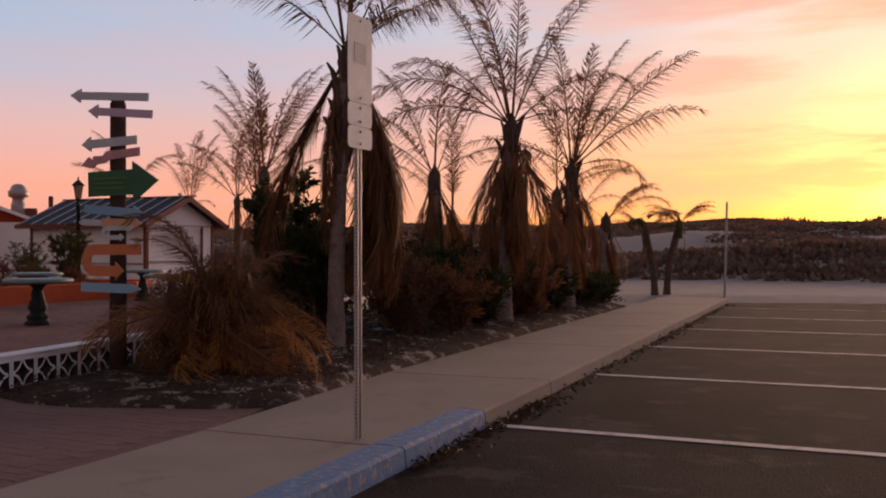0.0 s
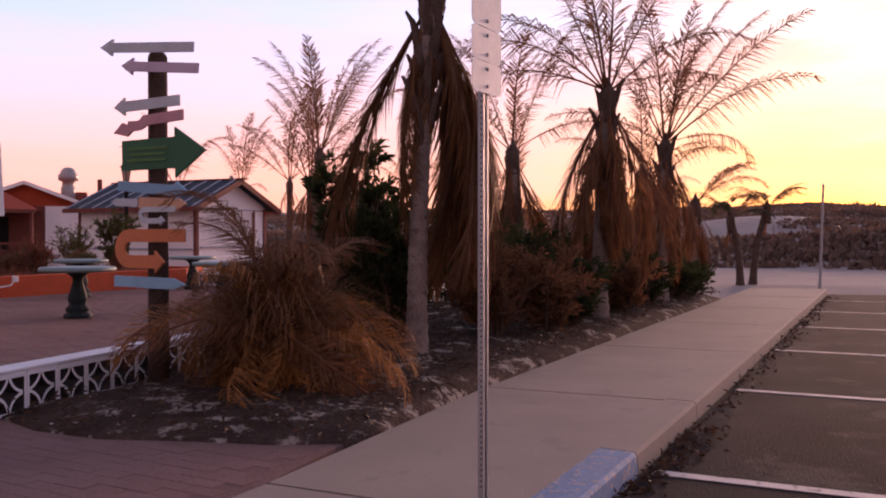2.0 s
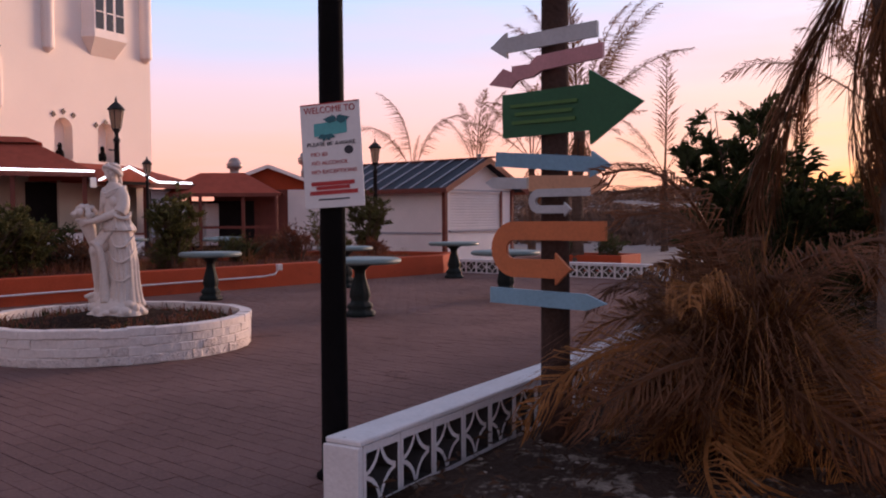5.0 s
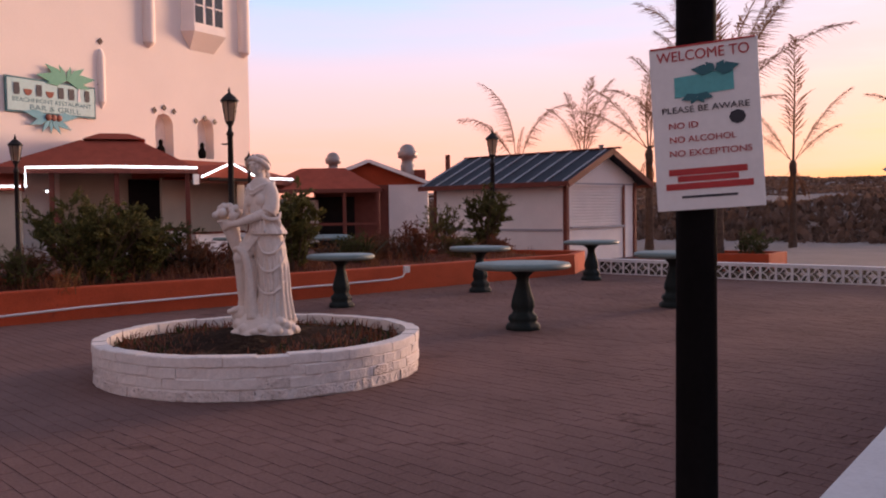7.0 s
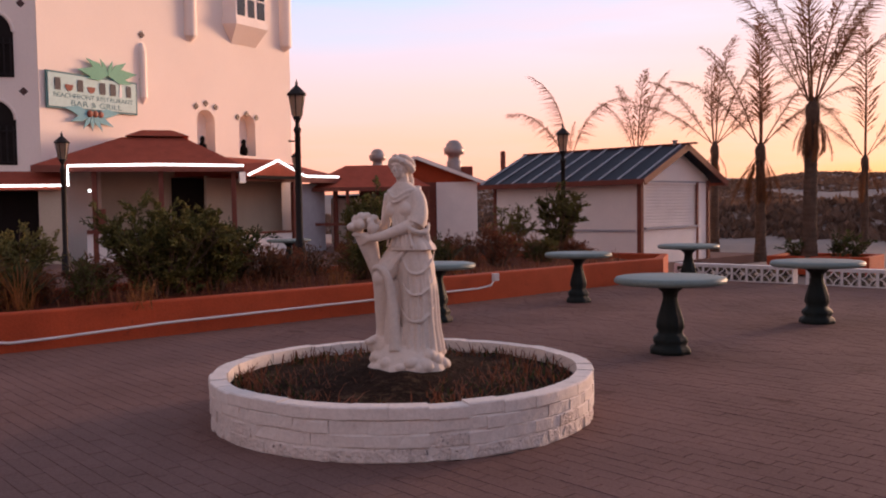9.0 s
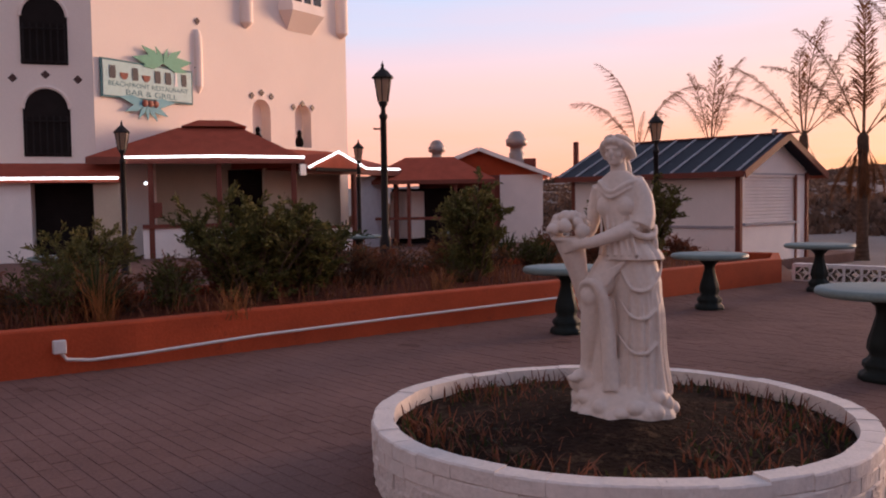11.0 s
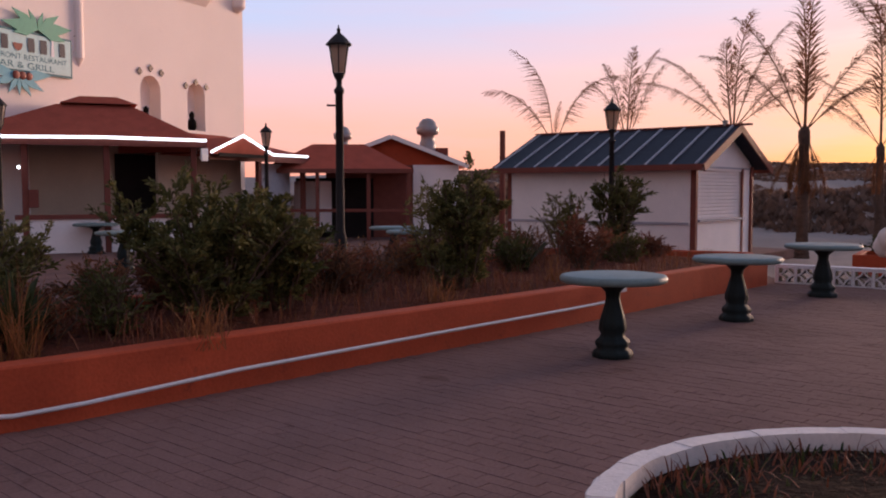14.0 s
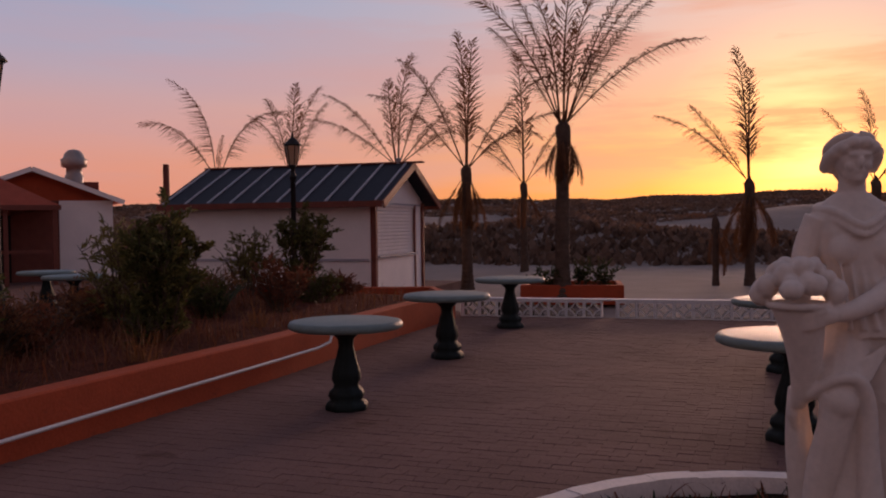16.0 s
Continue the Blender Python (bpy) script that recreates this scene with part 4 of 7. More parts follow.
lettering("NO ALCOHOL", 0.03, P_RED, notice, pose(-0.012, -0.0135, -0.04), width=0.19)
lettering("NO EXCEPTIONS", 0.03, P_RED, notice, pose(0.008, -0.0135, -0.088), width=0.235)
em = bmesh.new()
lathe(em, [(0.024, 0), (0.024, 0.002)], 8, pose(0.09, -0.0122, 0.022, 90))
part("emblem", em, P_SIGNBLK, notice, "small dark round emblem")
for zz, x0, x1, hh in ((-0.152, -0.115, 0.11, 0.011), (-0.176, -0.09, 0.085, 0.010), (-0.202, -0.125, 0.125, 0.011)):
    part("red_writing", boxm(x0, -0.0140, zz - hh, x1, -0.0122, zz + hh), P_RED, notice, "illegible red script")
part("small_writing", boxm(-0.08, -0.0140, -0.243, 0.08, -0.0122, -0.235), P_SIGNBLK, notice, "illegible small print")

# ---- parking sign on its post ----
psign = thing("parking_sign", "white parking sign plates on a slim galvanised post", "sign", frame_at(-0.812, 7.15, -0.02, 0.30, 0.955))
ub = bmesh.new()
prism(ub, [(-0.027, -0.019), (-0.010, -0.019), (-0.008, 0.012), (0.008, 0.012), (0.010, -0.019), (0.027, -0.019), (0.027, -0.015), (0.013, -0.015), (0.012, 0.016), (-0.012, 0.016), (-0.013, -0.015), (-0.027, -0.015)], -0.05, 2.60)
part("post", ub, M_GALV, psign, "galvanised U-channel post")
hb = bmesh.new()
for k in range(96):
    lathe(hb, [(0.0045, 0), (0.0045, 0.001)], 6, pose(-0.0125, -0.002, 0.1 + k * 0.025, 0, -90, 0))
part("hole_row", hb, M_DARK, psign, "row of punched holes")
NT = paint("sign_worn_white", (0.66, 0.62, 0.57))
NG = paint("sign_faded_grey", (0.47, 0.44, 0.41))


def round_plate(w, z0, z1, r=0.03):
    pts = []
    for cx, cz, a0 in ((w / 2 - r, z1 - r, 0), (-w / 2 + r, z1 - r, 90), (-w / 2 + r, z0 + r, 180), (w / 2 - r, z0 + r, 270)):
        pts += [(cx + r * math.cos(radians(a0 + 30 * k)), cz + r * math.sin(radians(a0 + 30 * k))) for k in range(4)]
    return pts


for z0, z1, mt in ((2.15, 2.70, NT), (2.0, 2.147, NT), (1.86, 1.997, NT)):
    part("sign_plate", plate(bmesh.new(), round_plate(0.29, z0, z1), -0.024, -0.021), mt, psign, "worn white metal plate")
    for zb in (z0 + 0.03, z1 - 0.03):
        bt = bmesh.new()
        lathe(bt, [(0.009, 0), (0.009, 0.005), (0.004, 0.008)], 8, pose(0, -0.024, zb, 90))
        part("bolt", bt, M_GALV, psign)
part("faded_symbol", plate(bmesh.new(), [(-0.07, 2.40), (0.07, 2.40), (0.07, 2.53), (-0.07, 2.53)], -0.0265, -0.0245), NG, psign, "faded grey symbol")

# ---- pedestal tables ----
def build_table(x, y, label, group="pedestal tables on the plaza", z=-0.012, d=1.08):
    t = thing("pedestal_table", label, "table", pose(x, y, z), group)
    tb = bmesh.new()
    r = d / 2
    lathe(tb, [(r - 0.10, 0.695), (r - 0.03, 0.70), (r, 0.715), (r + 0.004, 0.74), (r - 0.012, 0.765), (r - 0.05, 0.772)], 48)
    part("tabletop", tb, M_TABLETOP, t, "pale grey-green round concrete top", True)
    lb = bmesh.new()
    lathe(lb, [(0.195, 0.0), (0.20, 0.045), (0.185, 0.075), (0.15, 0.095), (0.17, 0.13), (0.165, 0.165), (0.13, 0.195), (0.115, 0.225), (0.138, 0.27),
               (0.13, 0.34), (0.10, 0.44), (0.07, 0.55), (0.075, 0.61), (0.13, 0.665), (0.20, 0.695)], 32, flute=0.05, n_flute=8)
    part("pedestal", lb, M_TABLELEG, t, "dark green fluted pedestal", True)
    return t


TAB = build_table(-8.17, 15.03, "round concrete table on a dark green pedestal")
for x, y, k in ((-10.81, 19.04, 0.94), (-7.25, 17.96, 1.0), (-11.555, 16.16, 0.9), (-9.98, 22.07, 0.98)):
    copy_thing(TAB, pose(x, y, -0.012, 0, 0, (x * 37) % 45) @ Matrix.Diagonal((k, k, 1, 1)))
for x, y in ((-19.5, 15.2), (-22.7, 21.4), (-17.6, 24.0), (-18.9, 25.6), (-20.2, 23.2), (-26.8, 24.6)):
    o = copy_thing(TAB, pose(x, y, -0.012, 0, 0, (x * 37) % 45))
    tagged(o, "round concrete table on the restaurant patio", "table", "patio tables")

# ---- lamp posts ----
def lamp_post(x, y, h, z, label="black iron lamp post with a glazed lantern", arm=True):
    t = thing("lamp_post", label, "lamp post", pose(x, y, z), "lantern lamp posts")
    sh = bmesh.new()
    lathe(sh, [(0.13, 0), (0.13, 0.06), (0.10, 0.12), (0.095, 0.5), (0.075, 0.58), (0.062, 0.62), (0.052, h - 0.95), (0.07, h - 0.93), (0.07, h - 0.88), (0.04, h - 0.84), (0.04, h - 0.76), (0.075, h - 0.70), (0.085, h - 0.66)], 14)
    part("shaft", sh, M_IRON, t, smooth=True)
    if arm:
        ab = bmesh.new()
        tube(ab, [(0, 0, h - 1.1), (-0.14, -0.06, h - 1.1), (-0.15, -0.06, h - 1.09)], [0.014, 0.014, 0.022], 8)
        part("ladder_rest", ab, M_IRON, t)
    for i in range(6):
        a0, a1 = 2 * math.pi * i / 6, 2 * math.pi * (i + 1) / 6
        gb = bmesh.new()
        q = [(0.085 * math.cos(a0), 0.085 * math.sin(a0), h - 0.65), (0.085 * math.cos(a1), 0.085 * math.sin(a1), h - 0.65),
             (0.145 * math.cos(a1), 0.145 * math.sin(a1), h - 0.28), (0.145 * math.cos(a0), 0.145 * math.sin(a0), h - 0.28)]
        vs = [gb.verts.new(p) for p in q]
        ws = [gb.verts.new((p[0] * 0.95, p[1] * 0.95, p[2])) for p in q]
        gb.faces.new(vs)
        gb.faces.new(ws[::-1])
        for j in range(4):
            gb.faces.new((vs[j], ws[j], ws[(j + 1) % 4], vs[(j + 1) % 4]))
        part("pane", gb, GLASS, t)
        rbm = bmesh.new()
        tube(rbm, [(0.088 * math.cos(a0), 0.088 * math.sin(a0), h - 0.66), (0.15 * math.cos(a0), 0.15 * math.sin(a0), h - 0.27)], 0.009, 5)
        part("glazing_bar", rbm, M_IRON, t)
    cp = bmesh.new()
    lathe(cp, [(0.175, h - 0.285), (0.178, h - 0.265), (0.12, h - 0.20), (0.07, h - 0.15), (0.03, h - 0.12), (0.022, h - 0.09), (0.028, h - 0.07), (0.012, h - 0.04), (0.004, h)], 12)
    part("cap", cp, M_IRON, t, "pointed iron cap with finial")
    return t


lamp_post(-16.06, 18.75, 3.45, 0.36)
lamp_post(-14.13, 26.13, 3.45, 0.0, arm=False)
lamp_post(-24.0, 19.66, 3.42, -0.012, arm=False)
lamp_post(-24.5, 28.58, 3.48, -0.012, arm=False)
lamp_post(-0.70, 23.35, 3.75, 0.05)

# ---- pipe and boxes on the red wall ----
conduit = thing("conduit", "white plastic conduit run along the red wall", "pipe")
cb = bmesh.new()
CP = [(-14.13, 12.4, 0.125), (-13.79, 13.55, 0.165), (-13.07, 15.75, 0.19), (-12.47, 17.6, 0.205), (-12.22, 18.45, 0.21), (-12.14, 18.7, 0.24), (-12.12, 18.78, 0.33)]
first = [(-14.40, 11.76, 0.20), (-14.39, 11.80, 0.14), (-14.32, 12.0, 0.11)]
tube(cb, first + CP, 0.016, 8)
part("pipe", cb, M_PIPE, conduit, smooth=True)
for x, y, z, a in ((-14.43, 11.75, 0.26, 68), (-12.14, 18.80, 0.365, 72)):
    part("junction_box", boxm(-0.055, -0.07, -0.06, 0.055, 0.0, 0.06, bevel=0.008), M_PIPE, conduit, "white plastic junction box", at=pose(x, y, z, 0, 0, a))

# ---- statue in the planter ----
STATUE_TURN = -2


def build_statue():
    """Draped figure: -y is the front, -x the side that carries the horn of fruit."""
    bm = bmesh.new()
    rnd = random.Random(3)

    def blob(x, y, z, rx, ry, rz, rot=0.0, u=12, v=9, tip=0.0):
        r = bmesh.ops.create_uvsphere(bm, u_segments=u, v_segments=v, radius=1.0)
        m = pose(x, y, z, tip, 0, rot) @ Matrix.Diagonal((rx, ry, rz, 1))
        for q in r["verts"]:
            q.co = m @ q.co

    def loft(rows, seg=72, fold=0.0, nf=9, ph=0.0, twist=0.8, top=0.15):
        """Stacked ovals; narrow ridges run down them and deepen towards the hem."""
        rings, n = [], len(rows)
        for i, (x, y, z, rx, ry) in enumerate(rows):
            f = i / (n - 1)
            amp = fold * (top + (1 - top) * (1 - f))
            ring = []
            for k in range(seg):
                a = 2 * math.pi * k / seg
                u = nf * a + ph + twist * f + 1.1 * math.sin(2 * a + 0.7) + 0.5 * math.sin(3 * a + 2 * f)
                w = 1 + amp * (1.6 * abs(math.cos(u / 2)) ** 1.6 - 0.8) + 0.25 * amp * math.cos(2.3 * u + 4 * f)
                ring.append(bm.verts.new((x + rx * w * math.cos(a), y + ry * w * math.sin(a), z)))
            rings.append(ring)
        for a, b in zip(rings, rings[1:]):
            for k in range(seg):
                bm.faces.new((a[k], a[(k + 1) % seg], b[(k + 1) % seg], b[k]))
        bm.faces.new(rings[0][::-1])
        bm.faces.new(rings[-1])

    def limb(pts, radii, seg=14, steps=5):
        """A limb or roll of cloth along an eased line through the points."""
        ps, rs = [Vector(p) for p in pts], list(radii)
        out, ro = [], []
        for i in range(len(ps) - 1):
            p0, p1, p2, p3 = ps[max(0, i - 1)], ps[i], ps[i + 1], ps[min(len(ps) - 1, i + 2)]
            for k in range(steps):
                t = k / steps
                out.append(0.5 * ((2 * p1) + (p2 - p0) * t + (2 * p0 - 5 * p1 + 4 * p2 - p3) * t * t + (3 * p1 - p0 - 3 * p2 + p3) * t ** 3))
                ro.append(rs[i] + (rs[i + 1] - rs[i]) * t)
        tube(bm, out + [ps[-1]], ro + [rs[-1]], seg)

    # rough rock underfoot
    loft([(0, 0.0, 0.0, 0.315, 0.27), (0, 0, 0.05, 0.305, 0.26), (-0.01, 0.01, 0.13, 0.27, 0.225), (-0.01, 0.02, 0.20, 0.24, 0.18)], fold=0.05, nf=7)
    for k in range(26):
        a = 2 * math.pi * k / 26 + rnd.uniform(-0.1, 0.1)
        z = rnd.uniform(0.03, 0.17)
        q = 1.0 - 0.9 * z
        blob(0.285 * q * math.cos(a), 0.245 * q * math.sin(a), z, rnd.uniform(0.04, 0.075), rnd.uniform(0.04, 0.06), rnd.uniform(0.03, 0.06), rnd.uniform(0, 90), tip=rnd.uniform(-30, 30))
    blob(-0.20, -0.10, 0.19, 0.10, 0.085, 0.07)
    # long skirt over the standing leg, sweeping to the rock behind
    loft([(0.055, 0.03, 0.15, 0.185, 0.165), (0.062, 0.03, 0.24, 0.168, 0.152), (0.068, 0.03, 0.38, 0.150, 0.138), (0.072, 0.025, 0.52, 0.144, 0.130), (0.070, 0.02, 0.66, 0.148, 0.128),
          (0.062, 0.012, 0.78, 0.155, 0.130), (0.045, 0.008, 0.88, 0.150, 0.124), (0.022, 0.004, 0.97, 0.125, 0.106)], fold=0.085, nf=11)
    # deep hanging rolls of cloth at the front and the outer side
    for a, j in ((-78, 0.0), (-60, 0.012), (-40, -0.004), (-18, 0.010), (6, 0.0), (32, 0.012), (70, 0.0), (115, 0.01), (160, 0.0)):
        c, q = math.cos(radians(a)), math.sin(radians(a))
        limb([(0.05 + 0.135 * c, 0.01 + 0.115 * q, 0.86), (0.07 + (0.146 + j) * c, 0.02 + 0.128 * q, 0.60), (0.07 + (0.150 + j) * c, 0.03 + 0.135 * q, 0.36), (0.06 + (0.190 + j) * c, 0.03 + 0.165 * q, 0.15)],
             [0.008, 0.016, 0.020, 0.028], 8, 4)
    # swags drawn round the hip, one under another
    for i in range(3):
        z = 0.80 - 0.135 * i - 0.02 * i * i
        limb([(0.04 - 0.01 * i, -0.122 - 0.006 * i, z + 0.05), (0.105, -0.128 - 0.004 * i, z - 0.05), (0.185, -0.085, z - 0.06), (0.222, 0.0, z + 0.02), (0.205, 0.07, z + 0.10)], [0.004, 0.010, 0.012, 0.009, 0.004], 8, 4)
    # forward leg: covered thigh, bare knee and shin, foot on the rock
    limb([(-0.04, -0.01, 0.90), (-0.085, -0.085, 0.80), (-0.125, -0.165, 0.705)], [0.098, 0.090, 0.070])
    limb([(-0.125, -0.160, 0.715), (-0.140, -0.145, 0.60), (-0.160, -0.105, 0.46), (-0.185, -0.085, 0.33), (-0.20, -0.085, 0.26)], [0.066, 0.055, 0.060, 0.044, 0.038])
    blob(-0.127, -0.195, 0.70, 0.050, 0.040, 0.055)
    blob(-0.215, -0.135, 0.235, 0.045, 0.085, 0.032, 14)
    blob(-0.225, -0.195, 0.225, 0.040, 0.035, 0.024, 14)
    # cloth pulled over the thigh: upper folds, the turned hem and its fall between the legs
    for i in range(5):
        limb([(0.11 - 0.02 * i, -0.105, 0.925 - 0.012 * i), (0.035 - 0.015 * i, -0.135 - 0.006 * i, 0.875 - 0.025 * i), (-0.06 - 0.012 * i, -0.155 - 0.004 * i, 0.825 - 0.020 * i), (-0.16, -0.115, 0.79 - 0.03 * i)], [0.006, 0.011, 0.012, 0.008], 8, 4)
    limb([(-0.235, -0.03, 0.66), (-0.205, -0.125, 0.715), (-0.150, -0.205, 0.775), (-0.085, -0.215, 0.775), (-0.045, -0.180, 0.69), (-0.030, -0.150, 0.52), (-0.015, -0.150, 0.32), (0.0, -0.16, 0.17)], [0.016, 0.022, 0.020, 0.024, 0.034, 0.040, 0.046, 0.055], 10)
    limb([(-0.075, -0.12, 0.68), (-0.075, -0.075, 0.48), (-0.09, -0.05, 0.20)], [0.055, 0.07, 0.09], 12)
    limb([(-0.225, -0.02, 0.72), (-0.215, 0.0, 0.58), (-0.19, 0.02, 0.42), (-0.15, 0.03, 0.18)], [0.03, 0.045, 0.06, 0.08], 10)
    limb([(-0.235, -0.05, 0.70), (-0.245, -0.04, 0.63), (-0.225, -0.03, 0.56)], [0.020, 0.026, 0.008], 8)
    # tunic that flares below the waist, then the bodice and shoulders
    loft([(0.050, 0.004, 0.905, 0.190, 0.150), (0.045, 0.003, 0.94, 0.178, 0.142), (0.030, 0.0, 1.00, 0.142, 0.116), (0.012, 0.0, 1.06, 0.112, 0.096), (-0.004, 0.0, 1.12, 0.112, 0.096), (-0.014, 0.0, 1.19, 0.128, 0.102),
          (-0.020, 0.0, 1.26, 0.142, 0.098), (-0.022, 0.002, 1.32, 0.145, 0.086), (-0.024, 0.005, 1.365, 0.108, 0.072), (-0.026, 0.004, 1.40, 0.060, 0.056)], fold=0.05, nf=9, top=0.12)
    blob(-0.078, -0.072, 1.205, 0.054, 0.042, 0.056)
    blob(0.040, -0.072, 1.205, 0.054, 0.042, 0.056)
    for k in range(6):
        x = -0.10 + 0.036 * k
        limb([(x, -0.090, 1.16), (x + 0.012, -0.100, 1.07), (x * 1.25 + 0.045, -0.135, 0.93)], [0.005, 0.008, 0.013], 7, 4)
    # cowl round the neck
    for d, w in ((0.0, 0.015), (0.030, 0.012)):
        limb([(-0.150, 0.01, 1.345 - d), (-0.105, -0.07, 1.335 - d), (-0.025, -0.112 - 0.1 * d, 1.285 - d), (0.065, -0.07, 1.335 - d), (0.110, 0.01, 1.350 - d), (0.06, 0.08, 1.365), (-0.03, 0.095, 1.36), (-0.11, 0.07, 1.36), (-0.150, 0.01, 1.345 - d)], [w] * 9, 8, 4)
    # neck and head, the hair waved round the brow and gathered behind
    limb([(-0.026, 0.006, 1.36), (-0.028, -0.004, 1.47)], [0.052, 0.044])
    hx = -0.03

    def hb(x, y, z, rx, ry, rz, u=12, v=9, rot=0):
        blob(hx + x, y - 0.012, z, rx, ry, rz, rot, u, v)
    hb(0, -0.005, 1.525, 0.066, 0.078, 0.082)
    hb(0, -0.030, 1.475, 0.046, 0.046, 0.046)
    hb(0, -0.056, 1.452, 0.022, 0.020, 0.018)
    hb(0, -0.084, 1.503, 0.010, 0.016, 0.022)
    hb(0, -0.074, 1.530, 0.044, 0.012, 0.010)
    hb(0, -0.071, 1.474, 0.018, 0.010, 0.006)
    hb(-0.030, -0.062, 1.492, 0.018, 0.014, 0.018)
    hb(0.030, -0.062, 1.492, 0.018, 0.014, 0.018)
    hb(0, 0.022, 1.555, 0.080, 0.082, 0.060)
    for sg in (-1, 1):
        for k in range(7):
            a = radians(-82 + 27 * k)
            hb(sg * 0.080 * math.cos(a) if k else sg * 0.02, 0.078 * math.sin(a) + 0.005, 1.572 - 0.016 * k, 0.027, 0.026, 0.022, 9, 7, rot=20 * k)
        limb([(hx + sg * 0.015, -0.088, 1.575), (hx + sg * 0.055, -0.070, 1.562), (hx + sg * 0.082, -0.02, 1.525), (hx + sg * 0.080, 0.03, 1.487)], [0.014, 0.018, 0.022, 0.024], 9, 4)
        limb([(hx + sg * 0.01, -0.055, 1.607), (hx + sg * 0.055, -0.035, 1.592), (hx + sg * 0.075, 0.02, 1.56), (hx + sg * 0.06, 0.075, 1.52)], [0.010, 0.014, 0.016, 0.014], 8, 4)
    hb(0, 0.092, 1.505, 0.050, 0.044, 0.050)
    limb([(hx, 0.08, 1.47), (hx + 0.03, 0.075, 1.42), (hx + 0.04, 0.07, 1.37)], [0.030, 0.022, 0.012], 9, 4)
    # far arm bent behind the horn, near arm across the body
    limb([(-0.140, 0.0, 1.315), (-0.180, 0.015, 1.20), (-0.205, 0.0, 1.08), (-0.235, -0.08, 1.00)], [0.052, 0.048, 0.040, 0.034])
    limb([(0.090, 0.0, 1.320), (0.128, -0.010, 1.21), (0.120, -0.055, 1.105)], [0.056, 0.054, 0.048])
    limb([(0.122, -0.050, 1.10), (0.030, -0.140, 1.055), (-0.085, -0.200, 1.010), (-0.165, -0.228, 0.995)], [0.046, 0.041, 0.033, 0.026])
    blob(-0.190, -0.235, 0.992, 0.040, 0.022, 0.030)
    for k in range(4):
        limb([(-0.195, -0.248 + 0.004 * k, 1.010 - 0.014 * k), (-0.235, -0.252 + 0.004 * k, 1.000 - 0.015 * k), (-0.268, -0.238 + 0.004 * k, 0.986 - 0.014 * k)], [0.010, 0.010, 0.007], 7, 3)
    # wide sleeve with its edge hanging behind the elbow
    limb([(0.085, 0.0, 1.33), (0.120, -0.005, 1.25), (0.138, -0.03, 1.15), (0.130, -0.065, 1.085)], [0.050, 0.062, 0.068, 0.066])
    limb([(0.062, -0.105, 1.115), (0.110, -0.120, 1.065), (0.165, -0.075, 1.035), (0.195, -0.01, 1.045), (0.185, 0.03, 1.10)], [0.011, 0.016, 0.022, 0.018, 0.010], 8, 4)
    for k in range(4):
        limb([(0.10 + 0.02 * k, -0.05 + 0.012 * k, 1.28), (0.135 + 0.016 * k, -0.075 + 0.022 * k, 1.18), (0.135 + 0.018 * k, -0.105 + 0.030 * k, 1.08)], [0.006, 0.010, 0.012], 7, 4)
    limb([(0.18, -0.01, 1.06), (0.195, 0.0, 0.99), (0.20, 0.0, 0.93)], [0.024, 0.020, 0.006], 8, 4)
    # ribbed horn with fruit heaped in its mouth
    limb([(-0.235, -0.06, 0.66), (-0.225, -0.10, 0.76), (-0.235, -0.135, 0.88), (-0.255, -0.155, 0.985), (-0.258, -0.16, 1.02)], [0.026, 0.046, 0.064, 0.082, 0.098], 18)
    limb([(-0.258 + 0.098 * math.cos(2 * math.pi * k / 12), -0.16 + 0.098 * math.sin(2 * math.pi * k / 12), 1.022) for k in range(13)], [0.014] * 13, 7, 2)
    for k in range(34):
        a, q = rnd.uniform(0, 2 * math.pi), 0.118 * math.sqrt(rnd.random())
        b = rnd.uniform(0.026, 0.042)
        blob(-0.262 + q * 1.08 * math.cos(a), -0.165 + q * math.sin(a), 1.045 + 0.115 * (1 - (q / 0.125) ** 2) + rnd.uniform(-0.012, 0.016), b, b * rnd.uniform(0.85, 1.1), b * rnd.uniform(0.8, 1.1), 0, 9, 7)
    ob = part("statue", bm, M_STATUE, smooth=True)
    rm = ob.modifiers.new("join", "REMESH")
    rm.mode, rm.voxel_size, rm.use_smooth_shade = "VOXEL", 0.0056, True
    sm = ob.modifiers.new("wear", "SMOOTH")
    sm.factor, sm.iterations = 0.5, 2
    ob.matrix_basis = pose(-9.088, 11.73, 0.295, 0, 0, STATUE_TURN) @ Matrix.Diagonal((0.955, 0.955, 0.97, 1))
    tagged(ob, "weathered pale concrete garden figure holding a fruit basket", "statue")


build_statue()


# ---- shed with the shuttered hatch ----


